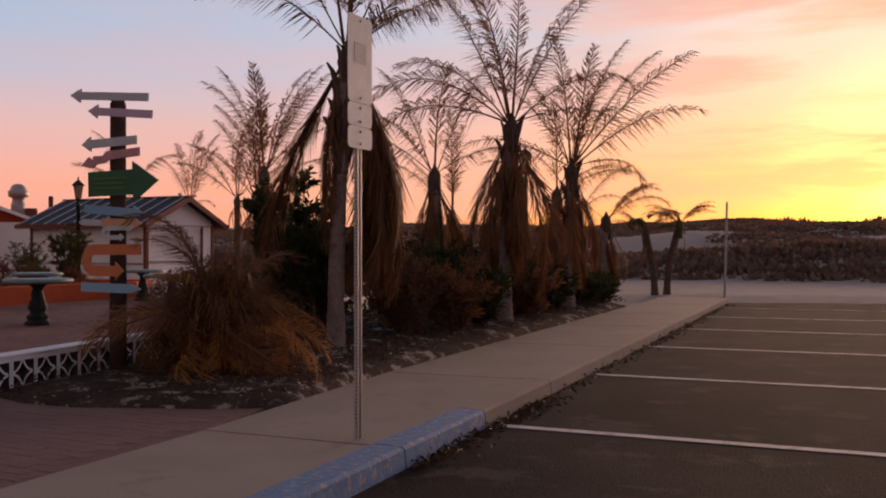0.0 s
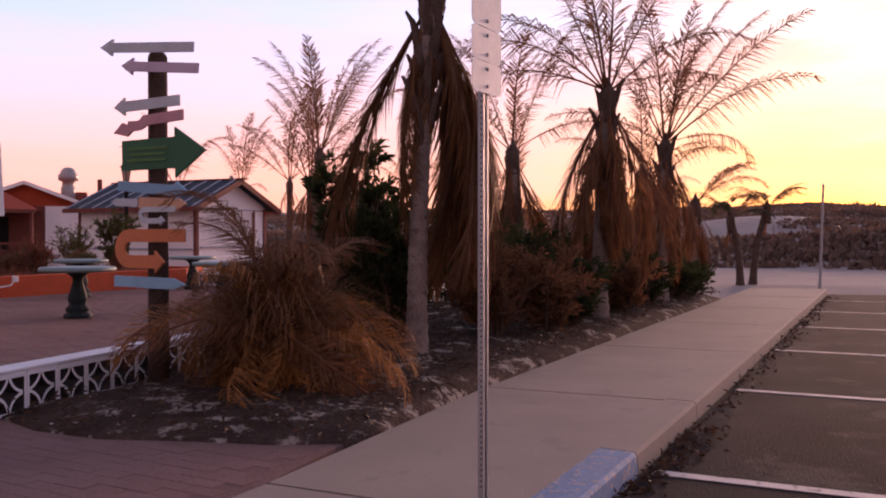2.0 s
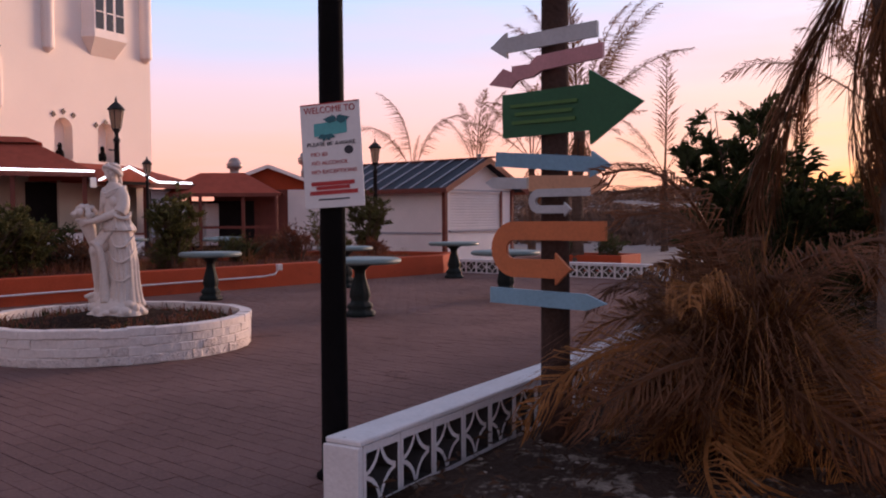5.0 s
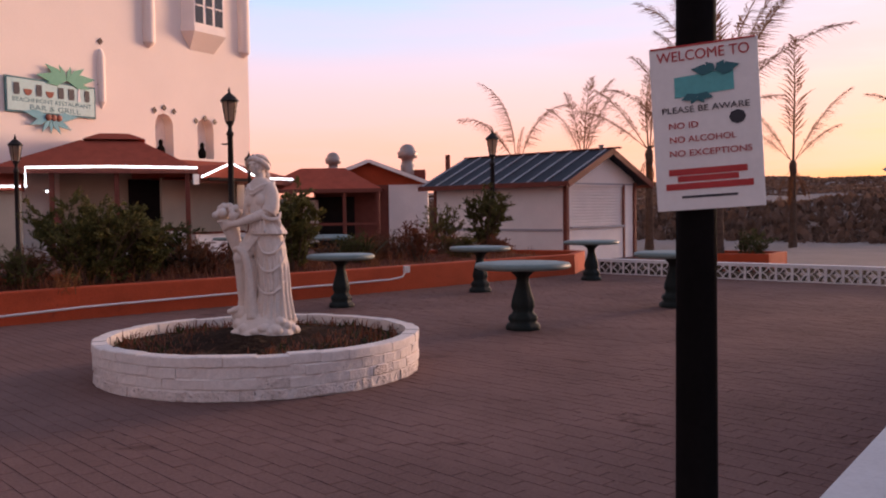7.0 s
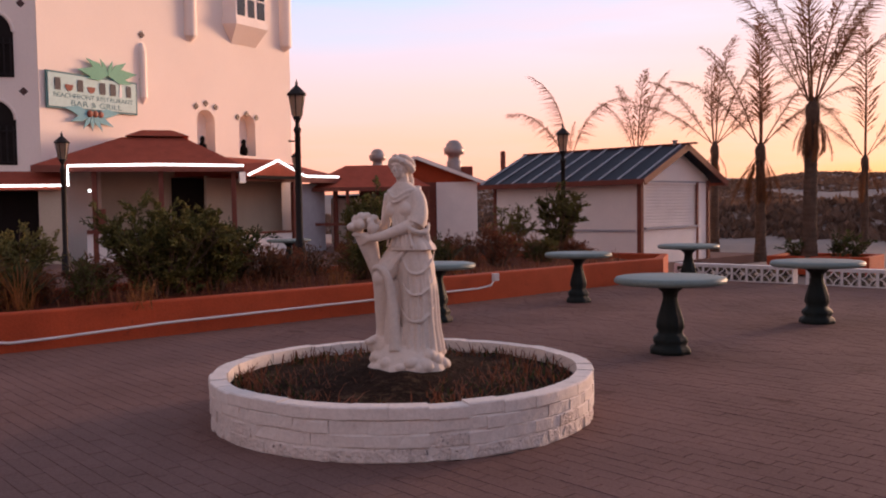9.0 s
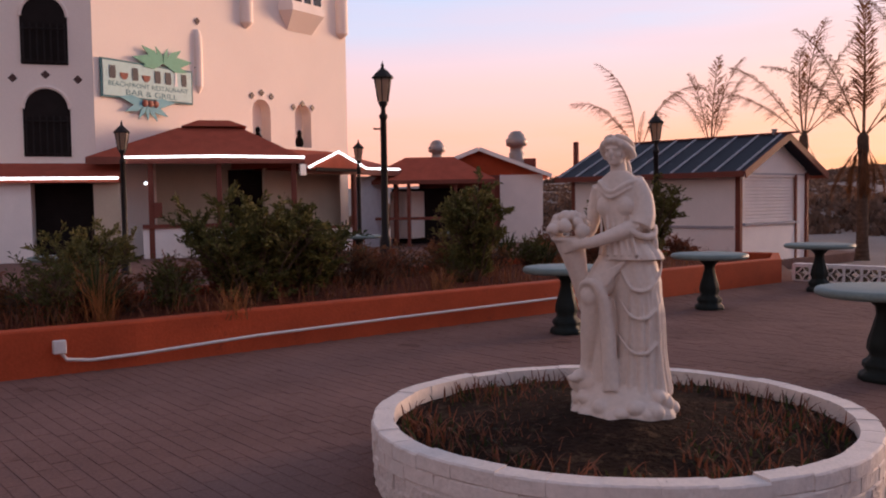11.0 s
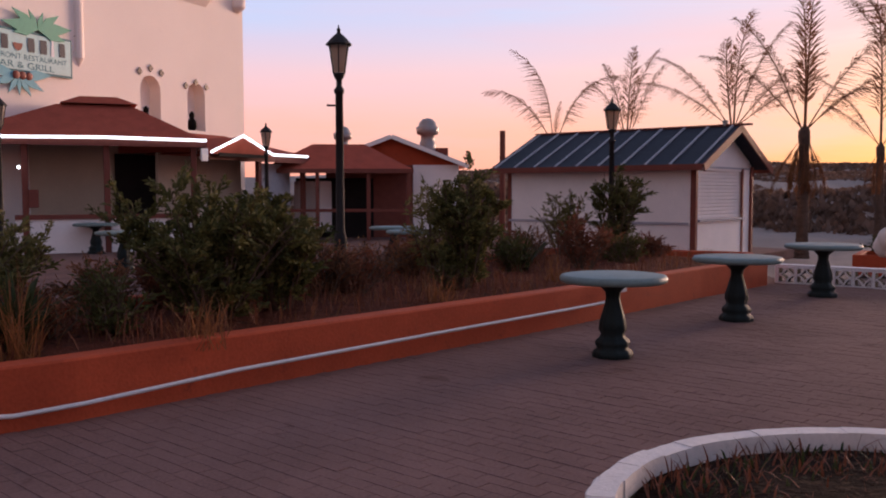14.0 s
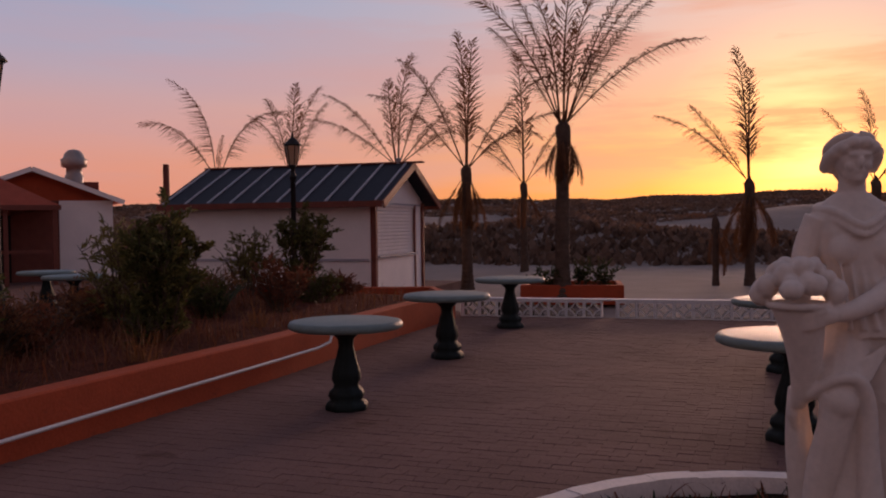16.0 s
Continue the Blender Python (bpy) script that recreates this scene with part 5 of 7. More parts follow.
def build_shed():
    m = frame_at(-12.45, 27.05, 0, 0.97, -0.243)          # local x: to the gable end, y: to the back
    root = thing("shed", "small white clapboard kiosk with a dark seamed roof and red-brown trim", "shed", m)
    L, W, EZ, RZ = 5.4, 4.06, 2.07, 2.98
    x1, x0 = -0.36, -L + 0.3          # walls inside the eaves
    y0, y1 = 0.36, W - 0.36
    t = 0.1
    wb = bmesh.new()
    box(wb, x0, y0, -0.02, x1, y0 + t, 2.16)
    part("wall", wb, M_SIDING, root, "white painted front wall")
    wb = bmesh.new()
    box(wb, x0, y1 - t, -0.02, x1, y1, 2.16)
    part("wall", wb, M_SIDING, root)

    def gable(xa, xb, hole=None):
        b = bmesh.new()
        zt = lambda yy: EZ + (RZ - EZ) * (1 - abs(yy - W / 2) / (W / 2)) - 0.06
        ya, yb = y0 + t, y1 - t
        if hole:
            ha, hb, hz0, hz1 = hole
            plate_pts = [[(ya, -0.02), (ha, -0.02), (ha, zt(ha)), (ya, zt(ya))], [(hb, -0.02), (yb, -0.02), (yb, zt(yb)), (hb, zt(hb))],
                         [(ha, -0.02), (hb, -0.02), (hb, hz0), (ha, hz0)], [(ha, hz1), (hb, hz1), (hb, zt(hb)), (W / 2, zt(W / 2)), (ha, zt(ha))]]
        else:
            plate_pts = [[(ya, -0.02), (yb, -0.02), (yb, zt(yb)), (W / 2, zt(W / 2)), (ya, zt(ya))]]
        for pts in plate_pts:
            va = [b.verts.new((xa, p, q)) for p, q in pts]
            vb = [b.verts.new((xb, p, q)) for p, q in pts]
            b.faces.new(va)
            b.faces.new(vb[::-1])
            for i in range(len(pts)):
                b.faces.new((va[i], vb[i], vb[(i + 1) % len(pts)], va[(i + 1) % len(pts)]))
        return b
    part("gable_wall", gable(x1 - t, x1, (y0 + 0.28, y1 - 0.62, 0.92, 1.98)), M_SIDING, root, "white gable wall with a hatch")
    part("gable_wall", gable(x0, x0 + t), M_SIDING, root)
    # rolled shutter slats in the hatch
    sh = part("shutter", boxm(x1 - 0.09, y0 + 0.28, 0.92, x1 - 0.075, y1 - 0.62, 1.98), M_SIDING, root, "white roll-down shutter")
    for k in range(13):
        z = 0.93 + k * 0.08
        part("slat", boxm(x1 - 0.075, y0 + 0.29, z, x1 - 0.045, y1 - 0.63, z + 0.068, bevel=0.01), M_SIDING, sh)
    part("hatch_ledge", boxm(x1 - 0.02, y0 + 0.2, 0.86, x1 + 0.07, y1 - 0.55, 0.915, bevel=0.006), M_BATTEN, root, "grey ledge under the hatch")
    part("wall_ledge", boxm(x0, y0 - 0.03, 0.80, x1 - 0.1, y0 - 0.001, 0.86, bevel=0.004), M_BATTEN, root, "grey rail along the front wall")
    for py in (y0 - 0.02, y1 - 0.10):
        part("corner_post", boxm(x1 - 0.06, py, -0.02, x1 + 0.06, py + 0.12, 2.1, bevel=0.006), M_REDTRIM, root, "red-brown corner post")
    part("corner_post", boxm(x0 - 0.04, y0 - 0.02, -0.02, x0 + 0.07, y0 + 0.09, 2.1, bevel=0.006), M_REDTRIM, root, "red-brown corner post")
    part("hatch_post", boxm(x1 - 0.03, y1 - 0.62, -0.02, x1 + 0.03, y1 - 0.54, 2.05, bevel=0.004), M_REDTRIM, root)
    part("hatch_header", boxm(x1 - 0.005, y0 + 0.12, 2.03, x1 + 0.02, y1 - 0.12, 2.07), M_BATTEN, root)
    # roof slopes with battens
    sl = math.hypot(W / 2, RZ - EZ)
    ang = math.degrees(math.atan2(RZ - EZ, W / 2))
    for side in (0, 1):
        rm = pose(0, 0, EZ, ang) if side == 0 else pose(0, W, EZ, -ang)
        rs = bmesh.new()
        if side == 0:
            box(rs, -L, -0.02, -0.03, 0, sl, 0.02, rm)
        else:
            box(rs, -L, -sl, -0.03, 0, 0.02, 0.02, rm)
        roof = part("roof", rs, M_ROOFBLUE, root, "dark blue-grey seamed roof slope")
        for k in range(10):
            bx = -L + 0.12 + k * (L - 0.3) / 9
            bb = bmesh.new()
            if side == 0:
                box(bb, bx, -0.015, 0.021, bx + 0.045, sl - 0.06, 0.05, rm)
            else:
                box(bb, bx, -sl + 0.06, 0.021, bx + 0.045, 0.015, 0.05, rm)
            part("seam", bb, M_BATTEN, roof)
        fb = bmesh.new()
        if side == 0:
            box(fb, 0.003, -0.04, -0.13, 0.035, sl + 0.02, 0.03, rm)
        else:
            box(fb, 0.003, -sl - 0.02, -0.13, 0.035, 0.04, 0.03, rm)
        part("bargeboard", fb, M_REDTRIM, root, "red-brown bargeboard")
    part("fascia", boxm(-L, -0.055, EZ - 0.11, 0.0, -0.025, EZ + 0.02), M_REDTRIM, root, "red-brown eaves board")
    part("fascia", boxm(-L, W + 0.025, EZ - 0.11, 0.0, W + 0.055, EZ + 0.02), M_REDTRIM, root, "red-brown eaves board")
    part("ridge_cap", boxm(-L, W / 2 - 0.07, RZ + 0.005, 0.25, W / 2 + 0.07, RZ + 0.05, bevel=0.01), M_REDTRIM, root, "brown ridge cap")
    vb = bmesh.new()
    lathe(vb, [(0.06, RZ), (0.06, RZ + 0.09), (0.075, RZ + 0.1), (0.075, RZ + 0.13), (0.02, RZ + 0.14)], 10, pose(-0.35, W / 2 - 0.02, 0))
    part("roof_vent", vb, M_GREY, root)


build_shed()

# ---- white house with the vents, behind ----
def build_house():
    m = frame_at(-23.95, 34.85, 0, 0.86, 0.51)              # local -y faces the plaza
    root = thing("house", "small white stucco annex with red gabled roof and roof vents", "house", m)
    W, D, EZ, RZ = 4.6, 5.5, 2.45, 3.35
    part("wall", boxm(0.75, 0, -0.02, W / 2, 0.12, EZ), M_SIDING, root, "white wall facing the plaza")
    part("porch_wall", boxm(-W / 2 + 0.1, 0.02, -0.02, 0.748, 0.12, EZ), M_REDTRIM, root, "dark red-brown wall under the porch")
    part("wall", boxm(W / 2 - 0.12, 0.121, -0.02, W / 2, D, EZ), M_SIDING, root)
    part("wall", boxm(-W / 2 + 0.1, D - 0.12, -0.02, W / 2 - 0.121, D, EZ), M_SIDING, root)
    gb = bmesh.new()
    plate(gb, [(-W / 2, EZ + 0.002), (W / 2, EZ + 0.002), (0, RZ)], 0.02, 0.12)
    part("gable", gb, M_REDWALL, root, "red gable end")
    sl = math.hypot(W / 2 + 0.3, RZ - EZ + 0.1)
    ang = math.degrees(math.atan2(RZ - EZ + 0.1, W / 2 + 0.3))
    rb_ = bmesh.new()
    box(rb_, -0.0, -0.3, 0.0, sl, D + 0.2, 0.07, pose(-W / 2 - 0.3, 0, EZ - 0.08, 0, -ang, 0))
    part("roof", rb_, M_ROOFRED, root, "red shingle roof slope")
    rb_ = bmesh.new()
    box(rb_, -sl, -0.3, 0.0, 0, D + 0.2, 0.07, pose(W / 2 + 0.3, 0, EZ - 0.08, 0, ang, 0))
    part("roof", rb_, M_ROOFRED, root, "red shingle roof slope")
    for sg in (-1, 1):
        eb = bmesh.new()
        a = pose(sg * (W / 2 + 0.3), 0, EZ - 0.08, 0, sg * ang, 0)
        if sg < 0:
            box(eb, 0, -0.345, -0.05, sl, -0.305, 0.09, a)
        else:
            box(eb, -sl, -0.345, -0.05, 0, -0.305, 0.09, a)
        part("bargeboard", eb, M_SIDING, root, "white bargeboard")
    # mushroom roof vent and a smaller one
    for x, y, k in ((1.45, 2.5, 1.0), (-1.65, 2.2, 0.8)):
        vb = bmesh.new()
        z0 = 2.6
        lathe(vb, [(0.30 * k, z0), (0.30 * k, z0 + 0.75 * k), (0.26 * k, z0 + 0.78 * k), (0.25 * k, z0 + 1.0 * k), (0.40 * k, z0 + 1.05 * k), (0.42 * k, z0 + 1.3 * k), (0.34 * k, z0 + 1.34 * k), (0.30 * k, z0 + 1.48 * k), (0.18 * k, z0 + 1.6 * k), (0.03, z0 + 1.63 * k)], 16, pose(x, y, 0))
        part("roof_vent", vb, M_GREY, root, "grey metal mushroom vent", True)
    part("vent_box", boxm(1.5, 2.4, 2.7, 2.2, 3.2, 3.15, bevel=0.02), M_REDTRIM, root)
    # open porch with a hipped roof and posts
    pr = bmesh.new()
    v = [pr.verts.new(p) for p in ((-4.1, -2.2, 2.25), (0.6, -2.2, 2.25), (0.6, 0.1, 2.25), (-4.1, 0.1, 2.25), (-2.6, -0.7, 3.1), (-0.9, -0.7, 3.1), (-0.9, 0.1, 3.1), (-2.6, 0.1, 3.1))]
    for f in ((0, 1, 5, 4), (1, 2, 6, 5), (3, 0, 4, 7), (4, 5, 6, 7), (2, 3, 7, 6), (3, 2, 1, 0)):
        pr.faces.new([v[i] for i in f])
    part("porch_roof", pr, M_ROOFRED, root, "hipped red porch roof")
    part("porch_fascia", boxm(-4.12, -2.24, 2.12, 0.62, -2.201, 2.26), M_REDTRIM, root)
    for x in (-4.0, -2.4, -0.8, 0.45):
        part("porch_post", boxm(x - 0.06, -2.12, -0.02, x + 0.06, -2.0, 2.24, bevel=0.008), M_REDTRIM, root)
    part("porch_rail", boxm(-3.94, -2.09, 0.9, 0.39, -2.03, 1.0), M_REDTRIM, root)
    # no real opening: a dark box coloured as the doorway's shade
    part("doorway", boxm(-3.2, -0.06, -0.02, -0.6, -0.002, 2.0), M_DARK, root, "flat dark panel painted as a doorway in shade")
    lf = bmesh.new()
    lathe(lf, [(0.16, 0), (0.2, 0.04), (0.2, 0.07), (0.12, 0.09)], 18, pose(-4.05, -2.26, 1.45, 90))
    part("life_ring", lf, P_RED, root, "red round lifebuoy")


build_house()

# ---- restaurant: tower, wing and porch ----
TX = -29.8


def build_tower():
    root = thing("tower", "tall cream stucco restaurant tower with arched niches and a bay window", "building", kind="structure")
    Y0, Y1, TOP = 23.1, 34.5, 17.0
    n1, n2, nw, nz0, nz1 = 29.82, 31.95, 0.44, 3.6, 4.75
    fw = bmesh.new()
    d = 0.45

    def yz(pts, xa, xb, bm):
        va = [bm.verts.new((xa, p, q)) for p, q in pts]
        vb = [bm.verts.new((xb, p, q)) for p, q in pts]
        bm.faces.new(va)
        bm.faces.new(vb[::-1])
        for i in range(len(pts)):
            bm.faces.new((va[i], vb[i], vb[(i + 1) % len(pts)], va[(i + 1) % len(pts)]))
        return bm
    arch = lambda c, a0, a1, k=8: [(c + nw * math.cos(radians(a0 + (a1 - a0) * i / k)), nz1 + nw * math.sin(radians(a0 + (a1 - a0) * i / k))) for i in range(k + 1)]
    yz([(Y0, -0.02), (Y1, -0.02), (Y1, nz0), (Y0, nz0)], TX - d, TX, fw)
    yz([(Y0, nz0), (n1 - nw, nz0), (n1 - nw, nz1), *arch(n1, 180, 90), (n1, 5.3), (Y0, 5.3)], TX - d, TX, fw)
    yz([(n1 + nw, nz0), (n2 - nw, nz0), (n2 - nw, nz1), *arch(n2, 180, 90), (n2, 5.3), (n1, 5.3), *arch(n1, 90, 0)], TX - d, TX, fw)
    yz([(n2 + nw, nz0), (Y1, nz0), (Y1, 5.3), (n2, 5.3), *arch(n2, 90, 0)], TX - d, TX, fw)
    yz([(Y0, 5.3), (Y1, 5.3), (Y1, TOP), (Y0, TOP)], TX - d, TX, fw)
    part("facade", fw, M_STUCCO, root, "cream stucco facade with arched niches")
    part("side_wall", boxm(TX - 11, Y1 - 0.45, -0.02, TX - d - 0.002, Y1, TOP), M_STUCCO, root)
    part("niche_back", boxm(TX - d - 0.1, n1 - 0.7, nz0 - 0.1, TX - d - 0.002, n2 + 0.7, 5.3), M_STUCCO, root)
    # round-cornered ribs and turret that start half way up
    for c, w, z0, dep in ((29.15, 0.55, 7.75, 0.35), (34.2, 0.62, 8.1, 0.4)):
        rb_ = bmesh.new()
        lathe(rb_, [(0.05, z0 - 0.2), (w * 0.4, z0 - 0.05), (w * 0.45, z0), (w * 0.45, TOP)], 20, pose(TX + 0.02, c, 0))
        part("rib", rb_, M_STUCCO, root, smooth=False)
    rb_ = bmesh.new()
    lathe(rb_, [(0.02, 5.1), (0.16, 5.35), (0.16, 6.9), (0.1, 7.15), (0.02, 7.2)], 14, pose(TX - 0.02, 27.0, 0))
    part("rib", rb_, M_STUCCO, root)
    # bay window on a corbel
    cb_ = bmesh.new()
    prism(cb_, [(TX + 0.01, 30.75), (TX + 0.5, 31.0), (TX + 0.5, 32.7), (TX + 0.01, 32.95)], 8.45, 8.7)
    lo = bmesh.new()
    v = [lo.verts.new(p) for p in ((TX + 0.01, 31.2, 7.8), (TX + 0.01, 32.5, 7.8), (TX + 0.01, 30.75, 8.45), (TX + 0.5, 31.0, 8.45), (TX + 0.5, 32.7, 8.45), (TX + 0.01, 32.95, 8.45))]
    for f in ((0, 2, 3), (0, 3, 4, 1), (1, 4, 5), (0, 1, 5, 2), (2, 5, 4, 3)):
        lo.faces.new([v[i] for i in f])
    bay = part("bay_window", cb_, M_SIDING, root, "white bay window on a corbel")
    part("corbel", lo, M_STUCCO, bay)
    pw = bmesh.new()
    prism(pw, [(TX + 0.01, 30.8), (TX + 0.44, 31.04), (TX + 0.44, 32.66), (TX + 0.01, 32.9)], 8.7, 10.6)
    part("bay_body", pw, M_SIDING, bay)
    for ya, yb in ((31.12, 31.52), (31.68, 32.02), (32.18, 32.58)):
        part("pane", boxm(TX + 0.442, ya, 8.8, TX + 0.456, yb, 10.2), PANE, bay, "dark glass pane")
        part("sash", boxm(TX + 0.442, ya, 9.45, TX + 0.466, yb, 9.5), M_SIDING, bay)
    # diamond tiles over the niches and one by the rib
    dm = bmesh.new()
    plate(dm, [(-0.13, 0), (0, -0.13), (0.13, 0), (0, 0.13)], 0, 0.03)
    dme = to_mesh("diamond_tile", dm, M_TILEDARK)
    for y, z in ((29.35, 5.28), (29.82, 5.42), (30.30, 5.32), (31.43, 5.05), (31.92, 5.2), (32.45, 5.1), (27.0, 7.45), (26.95, 5.95)):
        part("diamond_tile", dme, None, root, at=pose(TX + 0.005, y, z, 0, 0, -90) @ Matrix.Diagonal((0.9, 1, 0.9, 1)))
    # angled wing with arched windows
    wm = frame_at(TX - 0.02, Y0, 0, -0.62, -0.785)
    wing = part("wing_wall", boxm(0.0, -0.4, -0.02, 9.0, 0.0, TOP - 2, wm), M_STUCCO, root, "cream stucco wing wall")
    for z0 in (2.95, 5.55):
        c = 1.25
        pts = [(c - 0.62, z0), (c + 0.62, z0), (c + 0.62, z0 + 1.35)] + [(c + 0.62 * math.cos(radians(15 * k)), z0 + 1.35 + 0.62 * math.sin(radians(15 * k))) for k in range(1, 12)] + [(c - 0.62, z0 + 1.35)]
        # dark plate on the solid wall, painted as the unlit inside of a window
        wbm = bmesh.new()
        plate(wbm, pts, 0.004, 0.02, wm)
        win = part("window", wbm, M_DARK, root, "flat dark arch painted as a window opening in shade")
        ro = bmesh.new()
        tube(ro, [tuple(wm @ Vector((p, 0.03, q))) for p, q in pts[2:] ], 0.06, 6)
        part("surround", ro, M_STUCCO, win, "moulded stucco surround")
        for k in range(7):
            bx = c - 0.54 + 0.18 * k
            bbm = bmesh.new()
            tube(bbm, [tuple(wm @ Vector((bx, 0.07, z0 + 0.03))), tuple(wm @ Vector((bx, 0.07, z0 + 1.15)))], 0.022, 6)
            part("bar", bbm, M_IRON, win)
        rbm = bmesh.new()
        for zz in (z0 + 0.08, z0 + 1.0):
            tube(rbm, [tuple(wm @ Vector((c - 0.62, 0.07, zz))), tuple(wm @ Vector((c + 0.62, 0.07, zz)))], 0.022, 6)
        part("rail", rbm, M_IRON, win)
        for k in (-1, 0, 1):
            part("diamond_tile", dme, None, root, at=wm @ pose(c + 0.85 * k, 0.005, z0 + 2.2 + (0.12 if k == 0 else 0), 0, 0, 180))
    # roof so that the shell is closed
    part("roof_slab", boxm(TX - 11, Y0, TOP + 0.002, TX, Y1, TOP + 0.3), M_STUCCO, root)
    # dark birds of cast metal sitting in the niches
    for c in (n1, n2):
        fb = bmesh.new()
        lathe(fb, [(0.10, 0), (0.16, 0.12), (0.15, 0.3), (0.07, 0.42), (0.09, 0.5), (0.085, 0.58), (0.02, 0.65)], 12, pose(TX - 0.18, c - 0.03, nz0))
        o = part("figurine", fb, M_BLACK, smooth=True)
        tagged(o, "small dark cast figure sitting in an arched niche", "figurine", "niche figurines")


build_tower()


def build_rest_sign():
    m = frame_at(TX + 0.03, 24.98, 5.22, 0, 1)            # local x along the wall, -y outward
    root = thing("restaurant_sign", "aqua shaped wall sign with palm leaves and lettering", "sign", m)
    part("border", plate(bmesh.new(), [(-1.68, -0.52), (1.70, -0.50), (1.70, 0.58), (-1.68, 0.62)], -0.05, 0.0), P_TEALD, root, "dark teal edge")
    part("panel", plate(bmesh.new(), [(-1.62, -0.46), (1.64, -0.44), (1.64, 0.52), (-1.62, 0.56)], -0.065, -0.052), P_AQUA, root, "pale aqua panel")
    lf = bmesh.new()
    starleaf(lf, 0.55, 0.68, 1.15, -0.085, -0.068, [(8, 1), (35, 0.75), (70, 0.45), (120, 0.5), (150, 0.8), (176, 1.0), (-12, 0.8), (192, 0.7)], 0.15)
    part("palm_crown", lf, P_LEAFG, root, "green painted palm leaves")
    lf = bmesh.new()
    starleaf(lf, -0.1, -0.60, 0.85, -0.085, -0.067, [(172, 1.2), (200, 1.0), (235, 0.7), (270, 0.6), (305, 0.75), (335, 1.0), (5, 1.25)], 0.14)
    part("leaf_fan", lf, paint("sign_blue_leaf", (0.14, 0.36, 0.42)), root, "blue-green painted leaves")
    nb = bmesh.new()
    for dx in (-0.2, 0.0, 0.2):
        lathe(nb, [(0.11, 0), (0.10, 0.03), (0.04, 0.05)], 12, pose(dx, -0.098, -0.60, 90))
    part("nut_mark", nb, P_BROWN, root, "brown painted nuts")
    # the trade name as plain dark shapes
    xs = [(-1.30, 0.26, 0), (-0.90, 0.30, 1), (-0.50, 0.26, 0), (-0.10, 0.30, 1), (0.32, 0.28, 0), (0.72, 0.28, 0), (1.02, 0.12, 2), (1.34, 0.24, 0)]
    for x, w, k in xs:
        sbm = bmesh.new()
        if k == 1:
            plate(sbm, [(x + w / 2 * math.cos(radians(180 + 22.5 * i)), 0.24 + 0.2 * math.sin(radians(180 + 22.5 * i))) for i in range(9)], -0.08, -0.0665)
            part("name_mark", sbm, P_BROWN, root, "brown half-round mark")
        else:
            if k == 2:
                plate(sbm, [(x - w / 2, 0.02), (x + w / 2, 0.02), (x + w / 4, 0.46), (x - w / 4, 0.46)], -0.08, -0.0665)
                part("name_mark", sbm, M_SIGNW, root, "white tapering mark")
            else:
                plate(sbm, [(x - w * 0.36, 0.05), (x + w * 0.36, 0.05), (x + w * 0.42, 0.2), (x + w * 0.36, 0.42), (x - w * 0.36, 0.42), (x - w * 0.42, 0.25)], -0.08, -0.0665)
                part("name_mark", sbm, P_SIGNBLK, root, "dark block mark")
    lettering("BEACHFRONT RESTAURANT", 0.2, P_TEALD, root, pose(0.02, -0.0675, -0.11), width=2.95)
    lettering("BAR & GRILL", 0.24, P_TEALD, root, pose(0.1, -0.0675, -0.33), width=1.9)


build_rest_sign()


def neon(name, pts, parent):
    bm = bmesh.new()
    tube(bm, pts, 0.035, 8)
    return part(name, bm, NEON, parent, "glowing white tube light")


